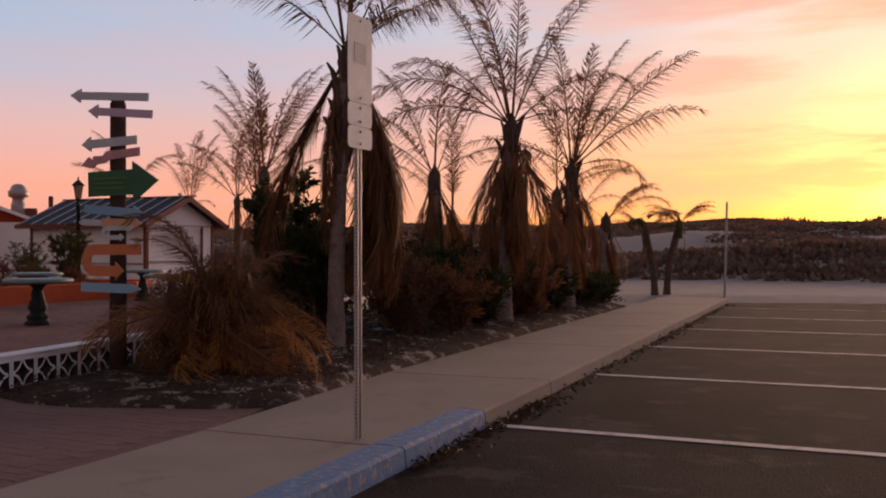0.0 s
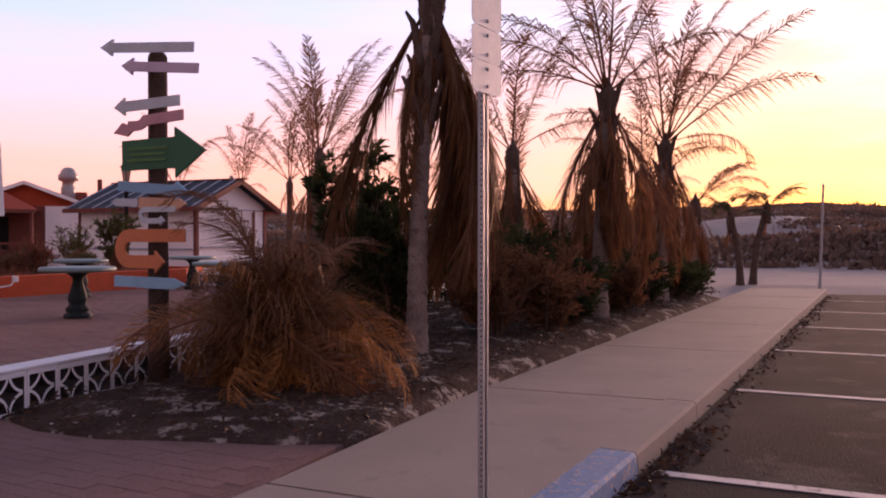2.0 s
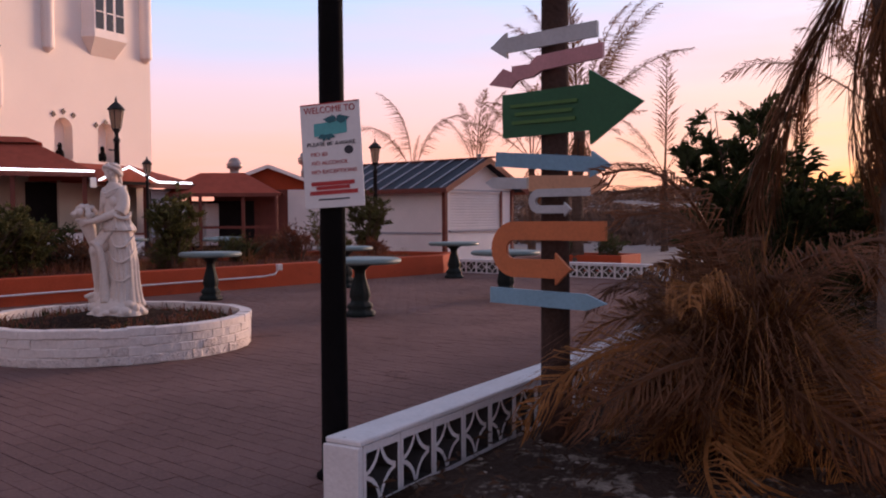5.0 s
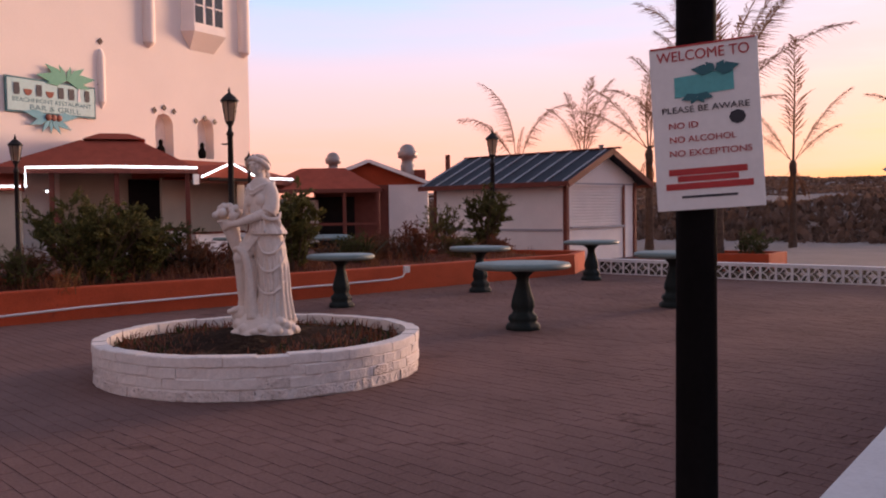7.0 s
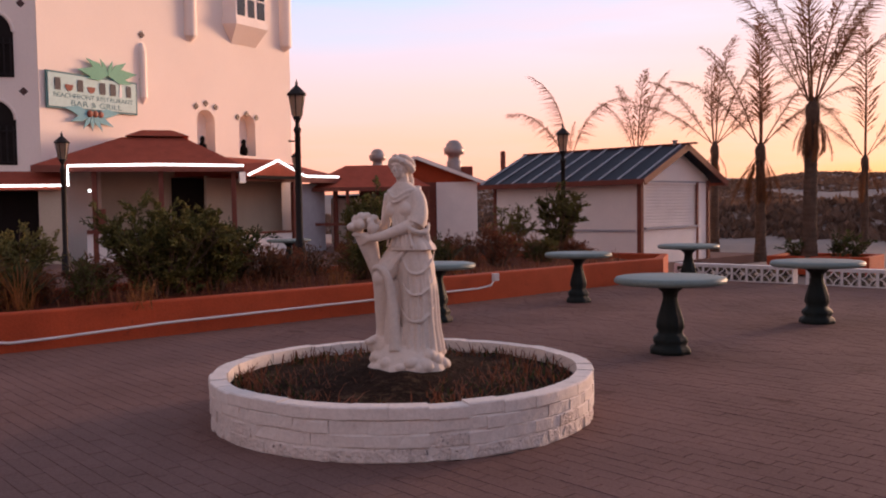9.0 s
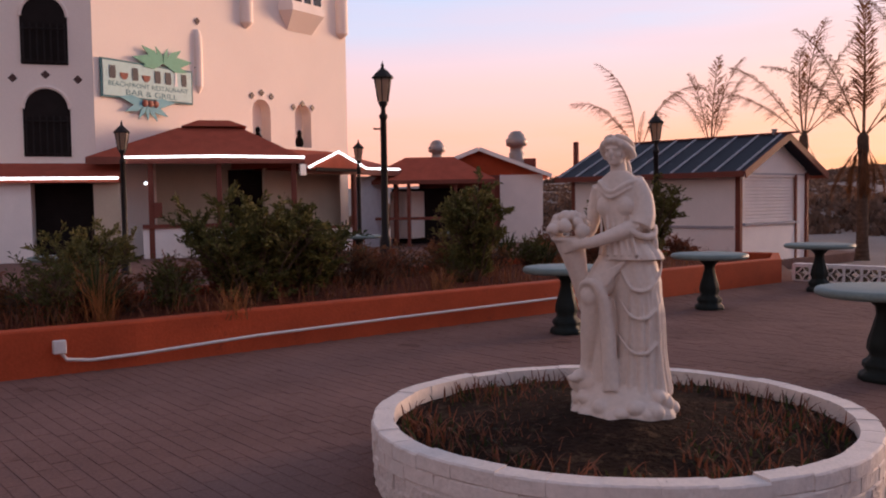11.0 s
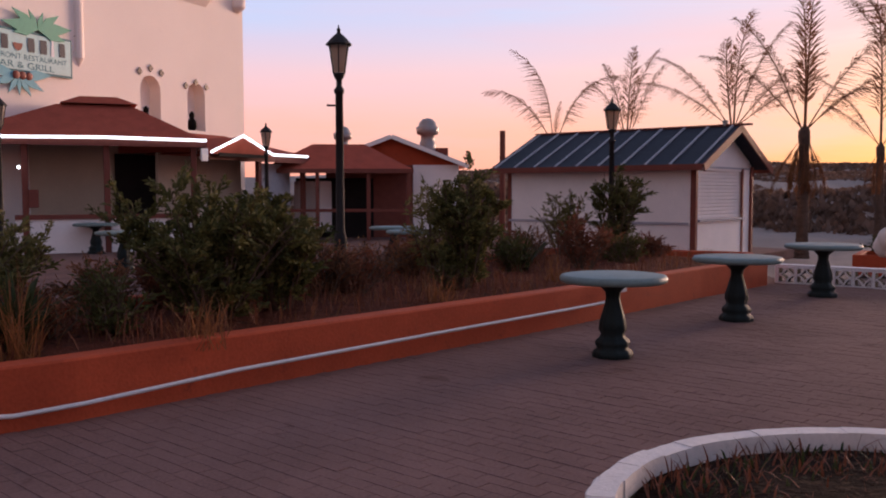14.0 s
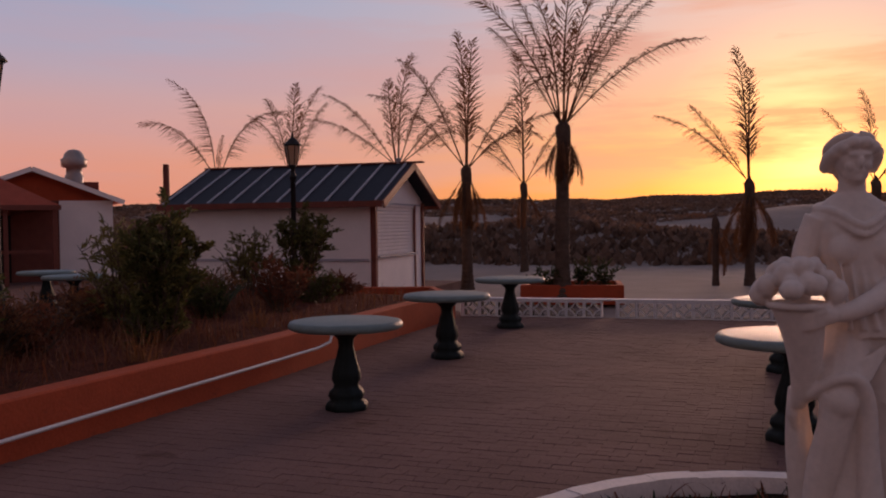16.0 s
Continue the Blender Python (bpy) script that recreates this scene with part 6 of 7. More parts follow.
def build_pavilion():
    # the eave runs aslant before the tower
    A, B = Vector((-28.55, 23.3, 0)), Vector((-25.4, 26.83, 0))
    u = (B - A).normalized()
    m = frame_at(A.x, A.y, 0, u.x, u.y)                   # local x along the eave, +y inward (left of the way)
    L, D, EZ = (B - A).length, 4.2, 2.9
    root = thing("pavilion", "restaurant porch with a hipped red roof, brown posts and tube lights", "porch", m)
    rb_ = bmesh.new()
    v = [rb_.verts.new(p) for p in ((-1.15, -0.15, EZ), (L + 0.15, -0.15, EZ), (L + 0.15, D, EZ), (-1.15, D, EZ), (1.3, 1.45, 3.86), (L - 1.55, 1.45, 3.86), (L - 1.55, D - 1.5, 3.86), (1.3, D - 1.5, 3.86))]
    for f in ((0, 1, 5, 4), (1, 2, 6, 5), (2, 3, 7, 6), (3, 0, 4, 7), (4, 5, 6, 7), (3, 2, 1, 0)):
        rb_.faces.new([v[i] for i in f])
    part("roof", rb_, M_ROOFRED, root, "hipped red shingle roof")
    cp = bmesh.new()
    v = [cp.verts.new(p) for p in ((1.4, 1.3, 3.9), (L - 1.4, 1.3, 3.9), (L - 1.4, D - 1.35, 3.9), (1.4, D - 1.35, 3.9), (1.9, 1.75, 4.12), (L - 1.9, 1.75, 4.12), (L - 1.9, D - 1.8, 4.12), (1.9, D - 1.8, 4.12))]
    for f in ((0, 1, 5, 4), (1, 2, 6, 5), (2, 3, 7, 6), (3, 0, 4, 7), (4, 5, 6, 7), (3, 2, 1, 0)):
        cp.faces.new([v[i] for i in f])
    part("roof_cap", cp, M_ROOFRED, root, "raised roof cap")
    part("fascia", boxm(-1.15, -0.19, EZ - 0.2, L + 0.15, -0.152, EZ - 0.002), M_REDTRIM, root)
    part("fascia", boxm(L + 0.152, -0.15, EZ - 0.2, L + 0.19, D, EZ - 0.002), M_REDTRIM, root)
    neon("tube_light", [(-0.15, -0.225, EZ - 0.62), (-0.15, -0.225, EZ - 0.02), (L / 2, -0.225, EZ + 0.015), (L + 0.18, -0.225, EZ - 0.02)], root)
    for x in (0.55, 2.45, L - 0.12):
        part("post", boxm(x - 0.075, 0.0, -0.01, x + 0.075, 0.15, EZ - 0.01, bevel=0.01), M_REDTRIM, root, "red-brown porch post")
    part("half_wall", boxm(0.3, 0.03, -0.01, L - 0.2, 0.13, 0.85), M_SIDING, root, "white half wall")
    part("wall_ledge", boxm(0.3, -0.03, 0.854, L - 0.2, 0.19, 0.97), M_REDTRIM, root, "brown ledge")
    part("back_wall", boxm(-0.1, 2.2, -0.01, L, 2.3, EZ - 0.01), M_BEIGE, root, "beige inner wall")
    # dark sheet before the beige wall stands in for deep porch shade
    part("dark_opening", boxm(2.75, 2.12, 0.7, L - 0.3, 2.19, 2.6), M_DARK, root, "flat dark panel painted as an opening in shade")
    part("meter_box", boxm(0.62, -0.1, 1.15, 0.85, -0.002, 1.6, bevel=0.01), M_REDTRIM, root)
    lt = bmesh.new()
    bmesh.ops.create_uvsphere(lt, u_segments=10, v_segments=8, radius=0.05)
    part("wall_light", lt, NEON, root, "small white lamp", at=pose(0.42, -0.02, 2.15))


build_pavilion()


def build_porch():
    # straight low porch along the tower, with a small gablet
    X, Y0, Y1, EZ = -25.45, 26.9, 33.9, 2.62
    root = thing("porch", "long low restaurant porch with red roof and tube lights", "porch")
    rb_ = bmesh.new()
    v = [rb_.verts.new(p) for p in ((X, Y0, EZ), (X, Y1 - 1.4, EZ), (X - 1.2, Y1, EZ), (TX + 0.02, Y1 + 0.2, EZ), (TX + 0.02, Y0, EZ), (TX + 0.02, Y0, 3.5), (TX + 0.02, Y1 - 0.6, 3.5))]
    for f in ((0, 1, 6, 5), (1, 2, 6), (2, 3, 6), (3, 4, 5, 6), (4, 0, 5), (0, 4, 3, 2, 1)):
        rb_.faces.new([v[i] for i in f])
    part("roof", rb_, M_ROOFRED, root, "red shingle roof")
    part("fascia", boxm(X + 0.002, Y0, EZ - 0.2, X + 0.04, Y1 - 1.4, EZ), M_REDTRIM, root)
    gb = bmesh.new()
    v = [gb.verts.new(p) for p in ((X + 0.25, 27.0, 2.56), (X + 0.25, 29.85, 2.56), (X + 0.25, 28.42, 3.06), (X - 2.0, 27.0, 2.56), (X - 2.0, 29.85, 2.56), (X - 2.0, 28.42, 3.06))]
    for f in ((0, 1, 2), (0, 2, 5, 3), (1, 4, 5, 2), (0, 3, 4, 1), (3, 5, 4)):
        gb.faces.new([v[i] for i in f])
    part("gablet", gb, M_ROOFRED, root, "small red gablet")
    part("gablet_face", boxm(X + 0.252, 27.4, 2.5, X + 0.27, 29.45, 2.6), M_DARK, root)
    neon("tube_light", [(X + 0.3, 27.05, 2.60), (X + 0.3, 28.42, 3.10), (X + 0.3, 29.8, 2.62), (X + 0.3, 31.6, 2.63)], root)
    part("name_plate", boxm(X + 0.2, 26.74, 2.35, X + 0.25, 26.98, 2.68), M_SIGNW, root, "small white plate")
    for y in (29.6, 31.9):
        part("post", boxm(X - 0.16, y - 0.07, -0.01, X - 0.02, y + 0.07, EZ - 0.002, bevel=0.01), M_REDTRIM, root, "red-brown porch post")
    part("back_wall", boxm(X - 1.6, Y0 + 0.1, -0.01, X - 1.5, 30.6, EZ - 0.002), M_BEIGE, root, "beige inner wall")
    part("shutter", boxm(X - 0.6, 30.3, -0.01, X - 0.5, 31.8, 2.4), M_BATTEN, root, "pale grey closed shutter")
    part("half_wall", boxm(X - 0.2, Y0 + 0.2, -0.01, X - 0.1, 29.5, 0.72), M_SIDING, root, "white half wall")
    part("wall_ledge", boxm(X - 0.24, Y0 + 0.2, 0.724, X - 0.06, 29.5, 0.80), M_REDTRIM, root)
    part("fan_housing", boxm(X - 1.2, 33.0, 0.2, X - 0.2, 33.9, 1.9, bevel=0.03), M_SIDING, root, "white equipment cabinet")


build_porch()


def build_wing_porch():
    m = frame_at(-28.75, 23.1, 0, -0.62, -0.785)
    root = thing("wing_porch", "low porch of the restaurant wing with a red roof", "porch", m)
    L, EZ = 8.5, 2.3
    rb_ = bmesh.new()
    v = [rb_.verts.new(p) for p in ((0, 0.35, EZ), (L, 0.35, EZ), (L, -1.2, EZ + 0.6), (0, -1.2, EZ + 0.6), (0, 0.35, EZ - 0.12), (L, 0.35, EZ - 0.12), (L, -1.2, EZ - 0.12), (0, -1.2, EZ - 0.12))]
    for f in ((0, 1, 2, 3), (4, 5, 6, 7), (0, 1, 5, 4), (1, 2, 6, 5), (2, 3, 7, 6), (3, 0, 4, 7)):
        rb_.faces.new([v[i] for i in f])
    part("roof", rb_, M_ROOFRED, root, "red roof edge")
    neon("tube_light", [(0.02, 0.4, EZ), (L, 0.4, EZ - 0.02)], root)
    part("wall", boxm(2.3, 0.0, -0.01, L, 0.12, EZ - 0.122), M_SIDING, root, "white porch wall")
    # dark sheet set back in the gap, coloured as shade inside the door
    part("doorway", boxm(0.7, -0.9, -0.01, 2.3, -0.8, EZ - 0.13), M_DARK, root, "flat dark panel painted as a doorway in shade")
    part("wall", boxm(0.0, -0.02, -0.01, 0.7, 0.08, EZ - 0.122), M_BEIGE, root)


build_wing_porch()

sp = thing("post", "red-brown wooden post standing behind the shed", "post", pose(-18.86, 32.17, -0.1))
sb_ = bmesh.new()
lathe(sb_, [(0.09, 0), (0.085, 3.36), (0.06, 3.38)], 10)
part("shaft", sb_, M_REDTRIM, sp)

# ---- palms in the planting bed ----
rnd = random.Random(8)
palm("tall ringed palm with dead fronds hanging in the bed", -2.07, 11.15, 3.3, 0.098, (0.06, 0.30), boots=16,
     ups=[(100, 70, 1.0), (200, 62, 1.0), (10, 66, 1.0), (300, 70, 0.9), (150, 80, 1.1)], arches=[(5, 35, 0.9), (320, 25, 0.9), (60, 40, 0.9), (190, 45, 0.9)],
     drops=[(184, -57, 1.25), (188, -60, 1.2), (180, -62, 1.1), (290, -78, 0.8), (215, -76, 0.9), (240, -72, 0.85), (165, -74, 1.0), (200, -80, 1.05)]
     + [(rnd.uniform(-35, 70), rnd.uniform(-80, -62), rnd.uniform(1.05, 1.4)) for k in range(17)], seed=1, z=0.1)
palm("palm with a ringed trunk and drooping brown fronds in the bed", -0.54, 15.2, 2.95, 0.11, (0.1, 0.1), boots=12,
     ups=[(180, 68, 1.15), (150, 78, 1.2), (20, 72, 1.1), (330, 60, 1.0), (80, 75, 1.1), (250, 70, 1.0)], arches=[(178, 40, 1.15), (190, 20, 1.1), (0, 40, 1.0), (350, 15, 0.8), (215, 45, 1.0)], hangs=10, dry=5, hang_len=1.15, seed=2, z=0.12)
palm("palm with feathery brown fronds against the sunset", 0.40, 18.75, 2.6, 0.105, (0.05, 0.1), boots=10,
     ups=[(0, 62, 1.2), (20, 75, 1.2), (180, 72, 1.2), (110, 80, 1.25), (300, 72, 1.1), (350, 50, 1.35), (200, 60, 1.0), (60, 70, 1.1)], arches=[(0, 40, 1.3), (180, 30, 1.0), (340, 10, 0.8)], hangs=8, dry=4, hang_len=1.1, seed=3, z=0.12)
palm("slender palm with dead hanging fronds behind the bed", -1.9, 17.5, 2.4, 0.12, (-0.1, 0.0),
     ups=[(170, 70, 1.0), (90, 80, 1.1), (20, 70, 1.0)], arches=[(180, 40, 1.0), (0, 30, 0.9), (240, 45, 0.9)], hangs=10, dry=4, seed=4, z=0.12)
palm("slender palm with dead hanging fronds behind the bed", 0.0, 21.5, 2.3, 0.12, (0.1, 0.0),
     ups=[(10, 70, 1.0), (90, 80, 1.0)], arches=[(0, 30, 0.9), (180, 40, 0.9), (330, 35, 0.9)], hangs=9, dry=3, seed=5, z=0.1)
palm("palm with curved fronds at the far end of the bed", 1.1, 22.3, 1.75, 0.12, (0.1, 0.1),
     arches=[(0, 40, 0.75), (30, 50, 0.8), (330, 45, 0.75), (180, 40, 0.7)], hangs=7, dry=2, seed=6, z=0.1, hang_len=0.8)
for x, y, ln, hh, s in ((2.72, 27.6, (-0.25, 0), 1.75, 7), (3.1, 28.1, (0.35, 0), 2.0, 8)):
    palm("short leaning palm with curved fronds on the sand", x, y, hh, 0.10, ln, arches=[(0, 50, 0.6), (25, 35, 0.6), (180, 50, 0.6), (160, 30, 0.6), (330, 45, 0.55), (210, 45, 0.55)], green=3, scale=0.9, seed=s, bark=M_BARKDARK, hangs=3, hang_len=0.4, z=-0.05)

# ---- palms by the beach and behind the shed ----
palm("tall palm with upright feathered fronds in a planter box", -8.75, 27.05, 3.35, 0.16, (0.05, 0.05), bark=M_BARKDARK,
     ups=[(175, 70, 1.55), (130, 83, 1.6), (20, 66, 1.6), (0, 46, 1.5), (200, 76, 1.5), (60, 76, 1.65), (330, 58, 1.3), (270, 80, 1.5), (10, 72, 1.6), (185, 60, 1.1)], arches=[], hangs=16, dry=0, hang_len=0.5, seed=11, z=0.15)
palm("palm with long bare fronds beside the shed", -10.8, 32.05, 3.0, 0.15, (0, 0), bark=M_BARKDARK,
     ups=[(180, 52, 1.5), (170, 70, 1.6), (90, 82, 1.75), (10, 60, 1.6), (0, 42, 1.4), (280, 78, 1.5)], arches=[(0, 50, 1.1)], hangs=8, dry=3, hang_len=0.8, seed=12, z=-0.05)
palm("slender palm with spread dry fronds on the sand", -8.95, 39.6, 2.9, 0.13, ups=[(180, 60, 1.4), (0, 62, 1.4), (90, 84, 2.2), (200, 45, 1.0), (330, 40, 1.0)], arches=[], hangs=7, hang_len=0.6, seed=13, bark=M_BARKDARK, z=-0.05)
palm("palm with upright dry fronds on the sand", -3.65, 31.4, 2.5, 0.13, ups=[(95, 86, 1.6), (80, 84, 1.4), (180, 48, 1.3), (190, 56, 1.1)], arches=[], hangs=10, dry=2, hang_len=0.85, seed=14, bark=M_BARKDARK, z=-0.05)
palm("slim dead palm beside another on the sand", -4.45, 31.6, 1.6, 0.09, ups=[], arches=[(180, 20, 0.4)], hangs=5, hang_len=0.6, seed=15, bark=M_BARKDARK, z=-0.05)
palm("palm with fanned dry fronds behind the shed", -12.95, 35.6, 3.3, 0.14, ups=[(180, 40, 1.4), (170, 56, 1.5), (120, 72, 1.6), (80, 84, 1.75), (40, 70, 1.6), (10, 52, 1.5), (0, 38, 1.3)], arches=[], hangs=5, hang_len=0.5, seed=16, bark=M_BARKDARK, z=-0.05)
palm("palm with narrow upright fronds behind the shed", -17.35, 40.9, 3.4, 0.14, ups=[(90, 86, 1.75), (60, 78, 1.7), (150, 76, 1.5), (0, 70, 1.3), (200, 70, 1.2)], arches=[(0, 20, 0.6), (180, 10, 0.6)], hangs=4, hang_len=0.5, seed=17, bark=M_BARKDARK, z=-0.05)
palm("palm with three arched fronds behind the shed", -19.6, 39.3, 3.25, 0.13, ups=[(90, 85, 0.7)], arches=[(190, 58, 1.7), (175, 84, 1.85), (10, 70, 1.75)], hangs=3, hang_len=0.4, seed=18, bark=M_BARKDARK, z=-0.05)
palm("palm with dry fronds on the sand", 0.6, 34.0, 2.6, 0.13, ups=[(95, 84, 1.2), (180, 60, 1.1), (0, 55, 1.1)], arches=[(30, 40, 0.9)], hangs=8, hang_len=0.8, seed=19, bark=M_BARKDARK, z=-0.05)

# red planter box round the tall palm
pbx = thing("planter_box", "low red-painted planter box round a palm on the sand", "planter", pose(-8.5, 27.6, 0, 0, 0, -6))
for a, b, c, d_ in ((-1.05, -0.75, 1.05, -0.62), (-1.05, 0.62, 1.05, 0.75), (-1.05, -0.618, -0.92, 0.618), (0.92, -0.618, 1.05, 0.618)):
    part("side", boxm(a, b, -0.1, c, d_, 0.30, bevel=0.01), M_REDWALL, pbx, "red-painted side")
part("soil", boxm(-0.918, -0.618, -0.1, 0.918, 0.618, 0.22), M_SOIL, pbx)
for k, (dx, dy) in enumerate(((-0.5, -0.4), (0.55, -0.3), (0.2, 0.3))):
    shrub("small dry weed bush in the planter box", -8.5 + dx, 27.6 + dy, 0.2, 0.35, 0.5, L_DARKGREEN, 500, 0.10, 0.016, 8, 40 + k, "weed_bush", group="weeds in the planter box")

# ---- undergrowth in the planting bed ----
clump = thing("dead_palm_clump", "low dead palm with a mound of brown drooping fronds", "palm tree", pose(-2.82, 9.55, 0.06))
part("stump", trunk_mesh(0.6, 0.10, 0.085, (0.0, -0.05), M_BARK, seed=31), None, clump, "pale bare stump")
rnd = random.Random(21)
FC_DRY = [frond_mesh("frond", 120 + i, 1.15, 1.7 + 0.3 * i, 0.34, 64, 0.9, 0.05, L_DRY, 0.2, 0.0045) for i in range(3)]
FC_DEAD = [frond_mesh("frond", 130 + i, 1.15, 1.6 + 0.3 * i, 0.34, 64, 0.9, 0.05, L_DEAD, 0.2, 0.0045) for i in range(3)]
for i in range(11):
    a, q = 2.4 * i, rnd.uniform(0.05, 0.42)
    cx, cy, cz = q * math.cos(a), q * math.sin(a), rnd.uniform(0.05, 0.55) * (1 - q)
    pale = i % 3 == 0
    spots_ = [(cx + rnd.gauss(0, 0.05), cy + rnd.gauss(0, 0.05), cz + rnd.uniform(-0.05, 0.12)) for k in range(330)]
    part("pale_tuft" if pale else "tuft", blades("blades", rnd, spots_, rnd.uniform(0.55, 0.95), 0.0045, L_DRY if pale else L_DEAD, rnd.uniform(0.9, 1.3), rnd.uniform(0.7, 1.05)), None, clump,
         "fine straw-coloured drooping blades" if pale else "fine brown drooping blades")
for i in range(74):
    az, tilt = rnd.uniform(0, 360), rnd.choice((rnd.uniform(-50, 10), rnd.uniform(-10, 80)))
    me = rnd.choice(FC_DRY if rnd.random() < (0.6 if tilt < 15 else 0.25) else FC_DEAD)
    k = rnd.uniform(0.55, 1.15)
    part("frond", me, None, clump, at=pose(rnd.gauss(0, 0.08), rnd.gauss(0, 0.08), rnd.uniform(0.2, 0.7)) @ Matrix.Rotation(radians(az), 4, "Z") @ Matrix.Rotation(-radians(tilt), 4, "Y") @ Matrix.Rotation(radians(rnd.uniform(-60, 60)), 4, "X") @ Matrix.Diagonal((k, k, k, 1)))
shrub("dense dark evergreen shrub with narrow leaves in the bed", -3.2, 12.7, 0.1, 0.72, 2.15, L_DARKGREEN, 11000, 0.13, 0.017, 40, 51)
shrub("dark leafy shrub in the planting bed", -2.6, 12.3, 0.1, 0.7, 1.5, L_DARKGREEN, 7000, 0.12, 0.017, 30, 52)
shrub("dark leafy shrub in the planting bed", -1.6, 12.9, 0.1, 0.6, 1.1, L_DEAD, 3500, 0.12, 0.012, 26, 53)
for i, (x, y, r_, h, lf) in enumerate(((-1.1, 13.5, 0.65, 1.0, L_DEAD), (-0.9, 14.4, 0.6, 0.95, L_DARKGREEN), (-1.6, 15.2, 0.8, 1.3, L_DARKGREEN), (-0.3, 16.3, 0.6, 0.9, L_DEAD), (-1.0, 17.0, 0.8, 1.2, L_DARKGREEN),
                                         (0.1, 17.6, 0.55, 0.75, L_DARKGREEN), (0.7, 19.6, 0.55, 0.7, L_DARKGREEN), (-0.4, 19.5, 0.8, 1.2, L_DEAD), (1.0, 20.8, 0.5, 0.6, L_DARKGREEN), (-2.6, 16.5, 0.9, 1.5, L_DARKGREEN),
                                         (-2.2, 19.5, 0.9, 1.4, L_DEAD), (-0.9, 22.0, 0.9, 1.2, L_DARKGREEN), (1.0, 22.2, 0.5, 0.5, L_DARKGREEN), (-3.2, 11.2, 0.5, 0.9, L_DEAD), (-2.9, 18.2, 0.8, 1.3, L_DARKGREEN))):
    shrub("tangled brown and green undergrowth bush in the bed", x, y, 0.08, r_, h, lf, 3200, 0.13, 0.012, 24, 60 + i, "undergrowth_bush", group="undergrowth in the bed")
litter = []
rnd = random.Random(77)
while len(litter) < 5200:
    x, y = rnd.uniform(-4.2, 1.8), rnd.uniform(7.9, 24)
    if bed_inside(x, y) and (rnd.random() < 1.2 - (y - 8) / 18):
        litter.append((Vector((x, y, 0.085 + 0.10 * min(1, (y - 8) / 3) + rnd.uniform(-0.03, 0.02))), Vector((rnd.uniform(-1, 1), rnd.uniform(-1, 1), 0))))
stuff("leaf_litter", "dry brown leaf litter strewn on the mulch", "litter", leaf_cloud("leaf_litter", rnd, litter, 0.085, 0.010, L_LITTER, 0.0, 0.0))
pebb = bmesh.new()
for i in range(260):
    x, y = rnd.uniform(-4.0, 1.2), 7.95 + abs(rnd.gauss(0, 1)) * 3.5
    if bed_inside(x, y):
        r = bmesh.ops.create_icosphere(pebb, subdivisions=1, radius=rnd.uniform(0.005, 0.015))
        for v in r["verts"]:
            v.co = Vector((v.co.x * 1.3 + x, v.co.y + y, v.co.z * 0.5 + 0.05 + 0.06 * min(1, (y - 8) / 2)))
stuff("shell_fragments", "pale shell and stone fragments on the mulch", "stones", to_mesh("shell_fragments", pebb, mat("shell", (0.32, 0.27, 0.235), 0.8, 0.2, 9, 60, 0.2)))

# ---- dry leaves against the kerb ----
kl = []
for i in range(900):
    y = rnd.choice((rnd.uniform(6.9, 9.6), rnd.uniform(9.0, 24)))
    kl.append((Vector((kerb_x(y) + 0.08 + abs(rnd.gauss(0, 0.10)), y + rnd.uniform(-0.1, 0.1), -0.12 + rnd.uniform(0, 0.02))), Vector((rnd.uniform(-1, 1), rnd.uniform(-1, 1), 0))))
stuff("gutter_leaves", "drift of dry brown leaves along the kerb", "litter", leaf_cloud("gutter_leaves", rnd, kl, 0.06, 0.012, L_LITTER, 0.0, 0.0))

# ---- raised bed planting ----
shrub("broad leafy oleander bush in the raised bed", -14.75, 14.45, 0.34, 0.85, 1.32, L_GREEN, 16000, 0.085, 0.015, 44, 81, mats2=L_OLIVE)
shrub("leafy oleander bush in the raised bed", -14.55, 15.2, 0.34, 0.5, 1.2, L_GREEN, 8000, 0.085, 0.015, 30, 82, mats2=L_OLIVE)
shrub("upright leafy bush in the raised bed", -13.75, 17.75, 0.34, 0.48, 1.5, L_GREEN, 9000, 0.085, 0.015, 30, 83, mats2=L_OLIVE)
shrub("sparse leafy bush in the raised bed", -14.6, 18.8, 0.34, 0.55, 1.35, L_OLIVE, 1500, 0.12, 0.014, 20, 84)
shrub("light green bush in the raised bed", -16.3, 13.3, 0.34, 0.6, 0.95, L_OLIVE, 6500, 0.085, 0.013, 30, 85, mats2=L_GREEN)
shrub("leafy bush beside the lamp post in the raised bed", -13.75, 24.9, 0.34, 0.6, 1.75, L_GREEN, 6000, 0.10, 0.016, 30, 86, mats2=L_OLIVE)
shrub("sparse bush before the shed in the raised bed", -14.6, 24.3, 0.34, 0.6, 1.3, L_OLIVE, 1300, 0.12, 0.016, 20, 87)
shrub("sparse dry bush in the raised bed", -13.2, 21.0, 0.34, 0.5, 0.75, L_REDGRASS, 1400, 0.11, 0.012, 22, 88)
shrub("dark leafy bush in the raised bed", -15.6, 16.6, 0.34, 0.7, 0.9, L_DARKGREEN, 2600, 0.12, 0.014, 26, 89)
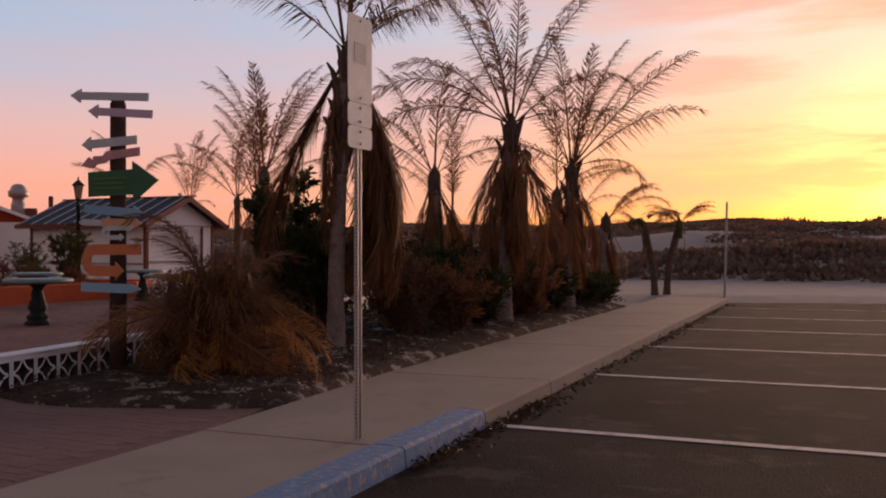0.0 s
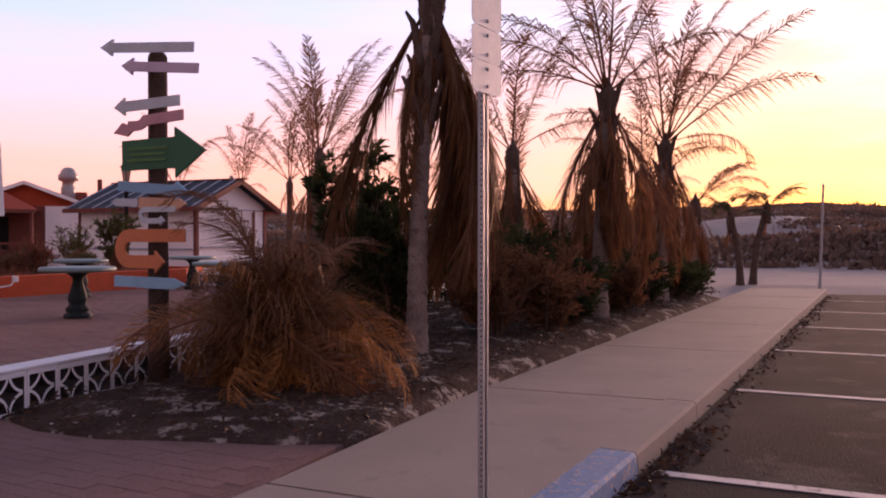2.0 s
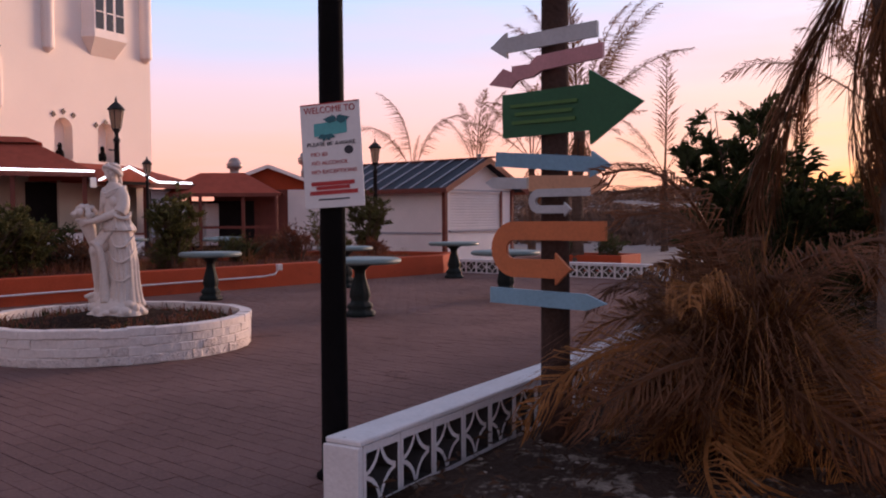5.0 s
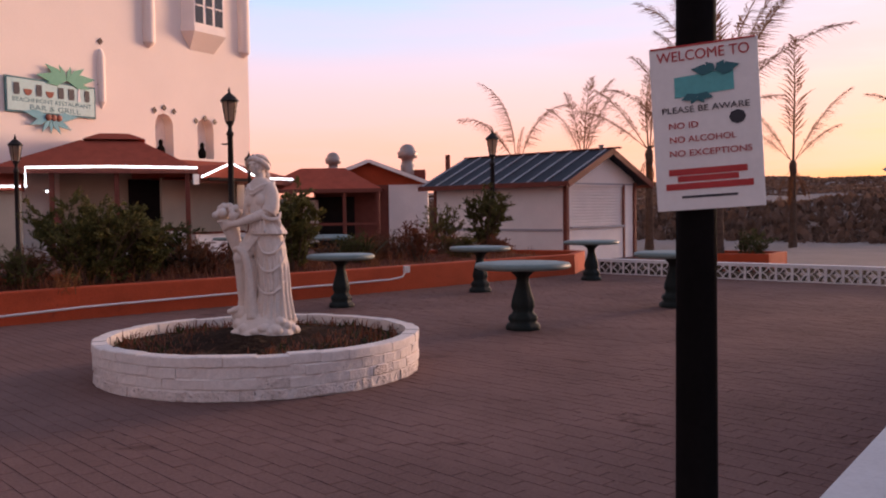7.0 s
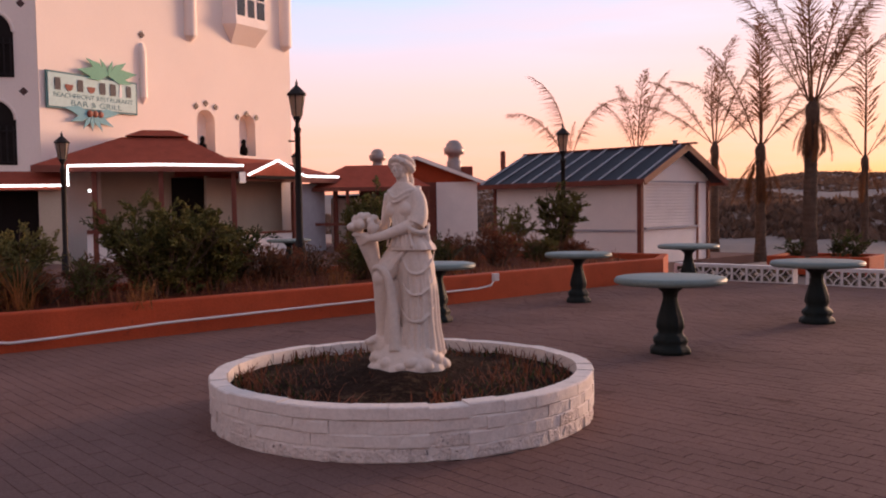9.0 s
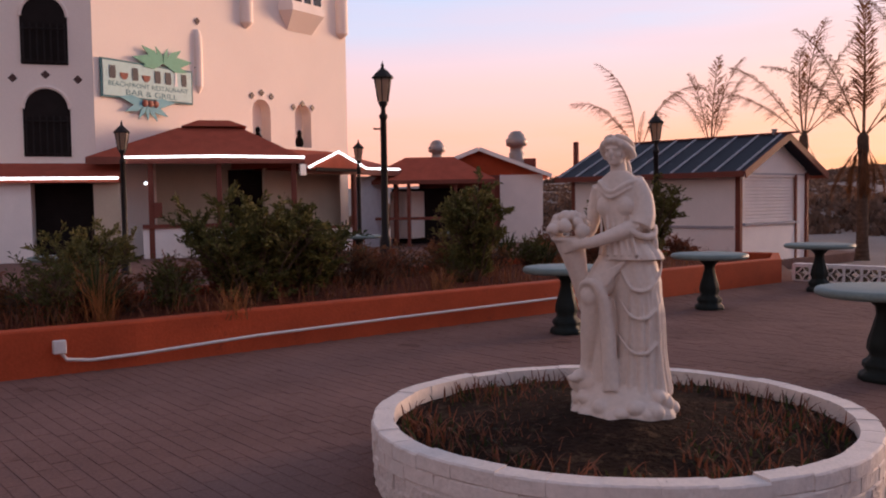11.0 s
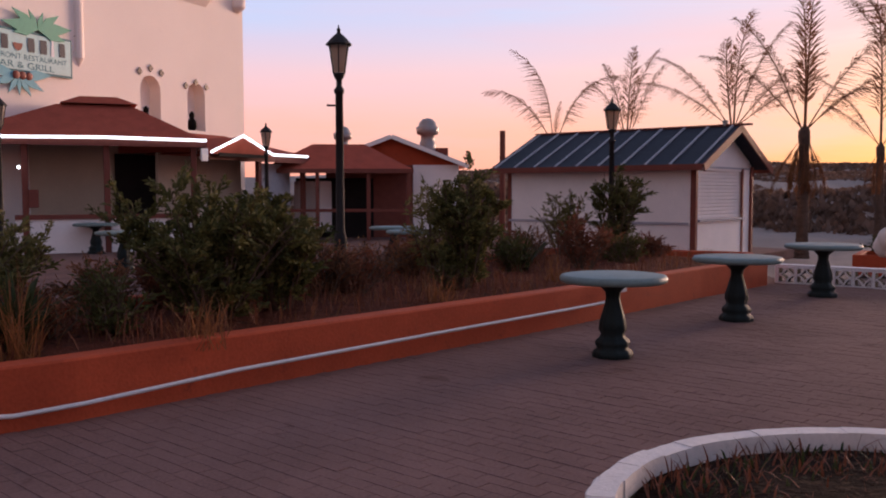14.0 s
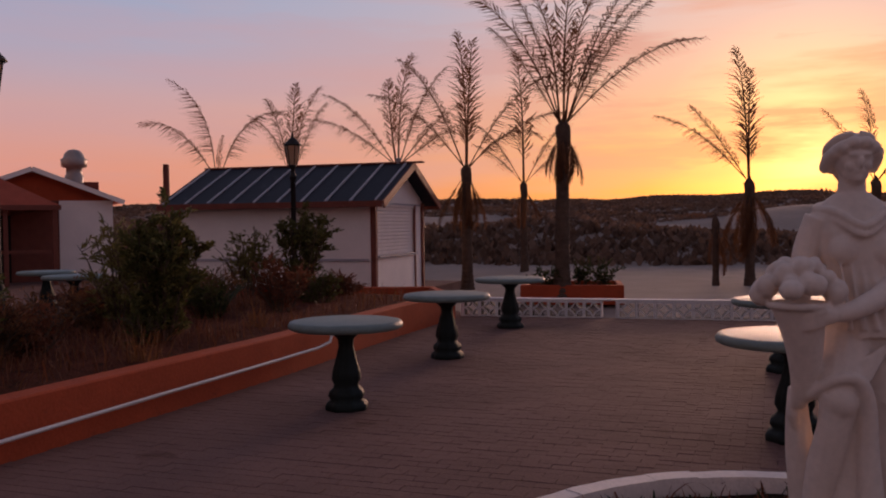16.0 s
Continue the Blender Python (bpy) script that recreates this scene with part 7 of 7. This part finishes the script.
for i, (x, y) in enumerate(((-13.9, 20.2), (-15.4, 21.6), (-16.1, 15.3), (-15.0, 12.6))):
    root = thing("spiky_plant", "spiky strap-leaved plant in the raised bed", "plant", pose(x, y, 0.35), "spiky plants")
    r_ = random.Random(200 + i)
    part("leaves", blades("leaves", r_, [(r_.uniform(-0.05, 0.05), r_.uniform(-0.05, 0.05), 0) for k in range(70)], 0.62, 0.022, L_DARKGREEN, 1.0, 0.35), None, root)
rnd = random.Random(90)
for i in range(26):
    f = 0.5 + 7.3 * (i + rnd.uniform(0.0, 0.9)) / 26
    k = min(int(f), len(RED_F) - 2)
    p = Vector(RED_F[k]).lerp(Vector(RED_F[k + 1]), f - k).lerp(Vector(RED_B[k]).lerp(Vector(RED_B[k + 1]), f - k), rnd.uniform(0.35, 0.9))
    kind = i % 4
    shrub(("brown twiggy weed bush in the raised bed", "russet dry weed bush in the raised bed", "bare wispy brown weeds in the raised bed", "dull green weed bush in the raised bed")[kind], p.x, p.y, 0.34,
          rnd.uniform(0.28, 0.5), rnd.uniform(0.32, 0.62), (L_DEAD, L_REDGRASS, L_BROWN, L_GREEN)[kind], (1300, 1500, 350, 1300)[kind], 0.085, 0.010, 20, 400 + i, "weed_bush", group="weeds in the raised bed")
rnd = random.Random(91)
spots, spots2 = [], []
for i in range(8600):
    f = rnd.uniform(0.02, 0.98) * (len(RED_F) - 1)
    k = min(int(f), len(RED_F) - 2)
    a = Vector(RED_F[k]).lerp(Vector(RED_F[k + 1]), f - k)
    b = Vector(RED_B[k]).lerp(Vector(RED_B[k + 1]), f - k)
    p = a.lerp(b, rnd.uniform(0.14, 0.93))
    if noise.noise(Vector((p.x * 0.8, p.y * 0.8, 4))) > rnd.uniform(-0.35, 0.45):
        (spots if rnd.random() < 0.7 else spots2).append((p.x, p.y, 0.34))
stuff("russet_weeds", "russet dry weeds filling the raised bed", "weeds", blades("russet_weeds", rnd, spots, 0.32, 0.006, L_REDGRASS, 0.7, 0.4))
stuff("dry_grass", "pale dry grass tufts in the raised bed", "grass", blades("dry_grass", rnd, spots2, 0.34, 0.004, L_BROWN, 0.9, 0.5))
for i, (x, y, h) in enumerate(((-14.75, 12.4, 0.9), (-15.3, 13.0, 0.6), (-13.5, 16.6, 0.45), (-14.0, 13.4, 0.5), (-13.1, 19.2, 0.45), (-15.3, 17.8, 0.6))):
    root = thing("dry_grass_tuft", "tuft of pale dry grass in the raised bed", "grass", pose(x, y, 0.34), "dry tufts")
    r_ = random.Random(300 + i)
    part("tuft", blades("blades", r_, [(r_.gauss(0, 0.08), r_.gauss(0, 0.08), 0) for k in range(75)], h, 0.004, L_BROWN, 1.15, 0.5), None, root)
rnd = random.Random(95)
spots = []
while len(spots) < 1900:
    a, r_ = rnd.uniform(0, 2 * math.pi), 1.2 * math.sqrt(rnd.random())
    if noise.noise(Vector((r_ * math.cos(a) * 2, r_ * math.sin(a) * 2, 9))) > rnd.uniform(-0.5, 0.35) and r_ > 0.28:
        spots.append((PC[0] + r_ * math.cos(a), PC[1] + r_ * math.sin(a), 0.24))
stuff("planter_weeds", "short brown weeds in the round planter", "weeds", blades("planter_weeds", rnd, spots[:1300], 0.13, 0.006, L_REDGRASS, 1.0, 0.4))
stuff("planter_greens", "short dull green weeds in the round planter", "weeds", blades("planter_greens", rnd, spots[1300:], 0.10, 0.008, L_DARKGREEN, 1.0, 0.4))

# ---- dune scrub and the far tree line ----
def ground_z(x, y):
    n = noise.noise(Vector((x * 0.13, y * 0.13, 0)))
    z = -0.07 + 0.03 * n
    edge = 43.5 - 0.22 * (x + 6) + 2.0 * noise.noise(Vector((x * 0.1, 3, 0)))
    d = y - edge
    if d > 0:
        z += 1.6 * min(1, d / 7) + 2.0 * min(1, max(0, d - 16) / 26) + 0.9 * n * min(1, d / 6)
        z += 0.5 * noise.noise(Vector((x * 0.05, y * 0.05, 5))) * min(1, d / 20)
    return z, d


rnd = random.Random(111)
pts1, pts2 = [], []
for i in range(32000):
    x = rnd.uniform(-45, 42)
    y = rnd.uniform(38, 96)
    z, d = ground_z(x, y)
    if d < -0.3:
        continue
    dens = noise.noise(Vector((x * 0.12, y * 0.2, 7)))
    if d < 9 or dens > -0.05 or d > 22:
        tall = 0.5 if d < 6 else 0.28
        pts1.append((x, y, z - 0.1, tall * rnd.uniform(0.5, 1.2)))


def scrub_mesh(name, rnd, pts, material):
    verts, faces = [], []
    for x, y, z, h in pts:
        for k in range(7):
            a = rnd.uniform(0, 2 * math.pi)
            o = Vector((math.cos(a), math.sin(a), 0))
            w = Vector((-o.y, o.x, 0)) * rnd.uniform(0.05, 0.14)
            c = Vector((x + rnd.gauss(0, 0.25), y + rnd.gauss(0, 0.25), z))
            t = c + o * h * rnd.uniform(0.05, 0.5) + Vector((0, 0, h * rnd.uniform(0.5, 1.0)))
            m_ = c.lerp(t, 0.55)
            b = len(verts)
            verts += [tuple(c - w * 0.4), tuple(c + w * 0.4), tuple(m_ + w * 1.6), tuple(t), tuple(m_ - w * 1.6)]
            faces += [(b, b + 1, b + 2, b + 4), (b + 4, b + 2, b + 3)]
    return raw_mesh(name, verts, faces, material)


stuff("dune_scrub", "brown winter scrub covering the low dunes", "scrub", scrub_mesh("dune_scrub", rnd, pts1, L_SCRUB))
trees = []
for i in range(5200):
    x = rnd.uniform(-60, 75)
    y = 92 + rnd.uniform(-3, 3)
    z = 3.2 + 0.5 * noise.noise(Vector((x * 0.06, 0, 1)))
    big = noise.noise(Vector((x * 0.22, 2, 2)))
    big += 0.5 if x > 18 else 0.0
    h = 0.5 + max(0, big) * 1.5
    trees.append((x, y, z - 0.3, h * rnd.uniform(0.6, 1.2)))
stuff("tree_line", "far line of bare shrubs along the dune crest", "trees", scrub_mesh("tree_line", rnd, trees, L_SCRUB))
# far pole by the sand
fp = thing("marker_pole", "thin pale marker pole at the end of the sidewalk", "pole", pose(4.5, 26.7, -0.06, 0, 1.5, 0))
fb_ = bmesh.new()
tube(fb_, [(0, 0, -0.1), (0, 0, 2.55), (0, 0, 2.6)], [0.035, 0.03, 0.01], 8)
part("shaft", fb_, M_GALV, fp)

# ---- pavers of the plaza ----
PU, PV = Vector((0.952, -0.306, 0)), Vector((0.306, 0.952, 0))
PL, PW = 0.21, 0.105


def paver_bm():
    bm = bmesh.new()
    g, e = 0.0014, 0.0022
    a, b = PL / 2 - g, PW / 2 - g
    lo = [bm.verts.new((sx * a, sy * b, -0.014)) for sx, sy in ((-1, -1), (1, -1), (1, 1), (-1, 1))]
    hi = [bm.verts.new((sx * (a - e), sy * (b - e), 0.0)) for sx, sy in ((-1, -1), (1, -1), (1, 1), (-1, 1))]
    md = [bm.verts.new((sx * a, sy * b, -0.004)) for sx, sy in ((-1, -1), (1, -1), (1, 1), (-1, 1))]
    bm.faces.new(hi)
    for i in range(4):
        j = (i + 1) % 4
        bm.faces.new((lo[i], lo[j], md[j], md[i]))
        bm.faces.new((md[i], md[j], hi[j], hi[i]))
    return bm


def in_poly(x, y, poly):
    c = False
    n = len(poly)
    for i in range(n):
        (x1, y1), (x2, y2) = poly[i], poly[(i + 1) % n]
        if (y1 > y) != (y2 > y) and x < (x2 - x1) * (y - y1) / (y2 - y1) + x1:
            c = not c
    return c


PLAZA = [(-15.1, 6.0), (-15.1, 10.3), (-14.7, 11.25), (-14.25, 12.35), (-13.92, 13.55), (-13.2, 15.75), (-12.6, 17.6), (-12.15, 19.2), (-11.6, 21.2), (-10.9, 23.4), (-10.75, 23.8), (-3.65, 22.0), (-4.05, 11.2), (-4.35, 8.2), (-3.8, 7.98), (-3.2, 7.87), (-1.95, 7.95), (-2.05, 7.2), (-2.4, 5.8), (-3.3, 2.5), (-9, 4.0)]
P_ME = to_mesh("paver", paver_bm(), M_PAVER)
tv = [v.co.copy() for v in P_ME.vertices]
tf = [tuple(p.vertices) for p in P_ME.polygons]
rnd = random.Random(131)
jv, jf, n_parts = [], [], 0
for j in range(-40, 300):
    for i in range(-130, 60):
        c = PU * ((i + 0.5 * (j % 2)) * PL) + PV * (j * PW)
        if not in_poly(c.x, c.y, PLAZA) or math.hypot(c.x - PC[0], c.y - PC[1]) < 1.30:
            continue
        near = -9.6 < c.x < -7.0 and 9.0 < c.y < 10.4
        dz = rnd.uniform(-0.002, 0.002)
        if near and n_parts < 300:
            part("paver", P_ME, None, plaza, at=Matrix.Translation((c.x, c.y, dz)) @ pose(0, 0, 0, rnd.uniform(-0.5, 0.5), rnd.uniform(-0.5, 0.5), -17.8))
            n_parts += 1
        else:
            b = len(jv)
            jv += [tuple(c + PU * v.x + PV * v.y + Vector((0, 0, v.z + dz + v.x * rnd.uniform(-0.006, 0.006)))) for v in tv]
            jf += [tuple(k + b for k in f) for f in tf]
pj = part("paver_field", raw_mesh("paver_field", jv, jf, M_PAVER_I), None, plaza, "reddish brown pavers in running bond")
tagged(pj, kind="stuff")
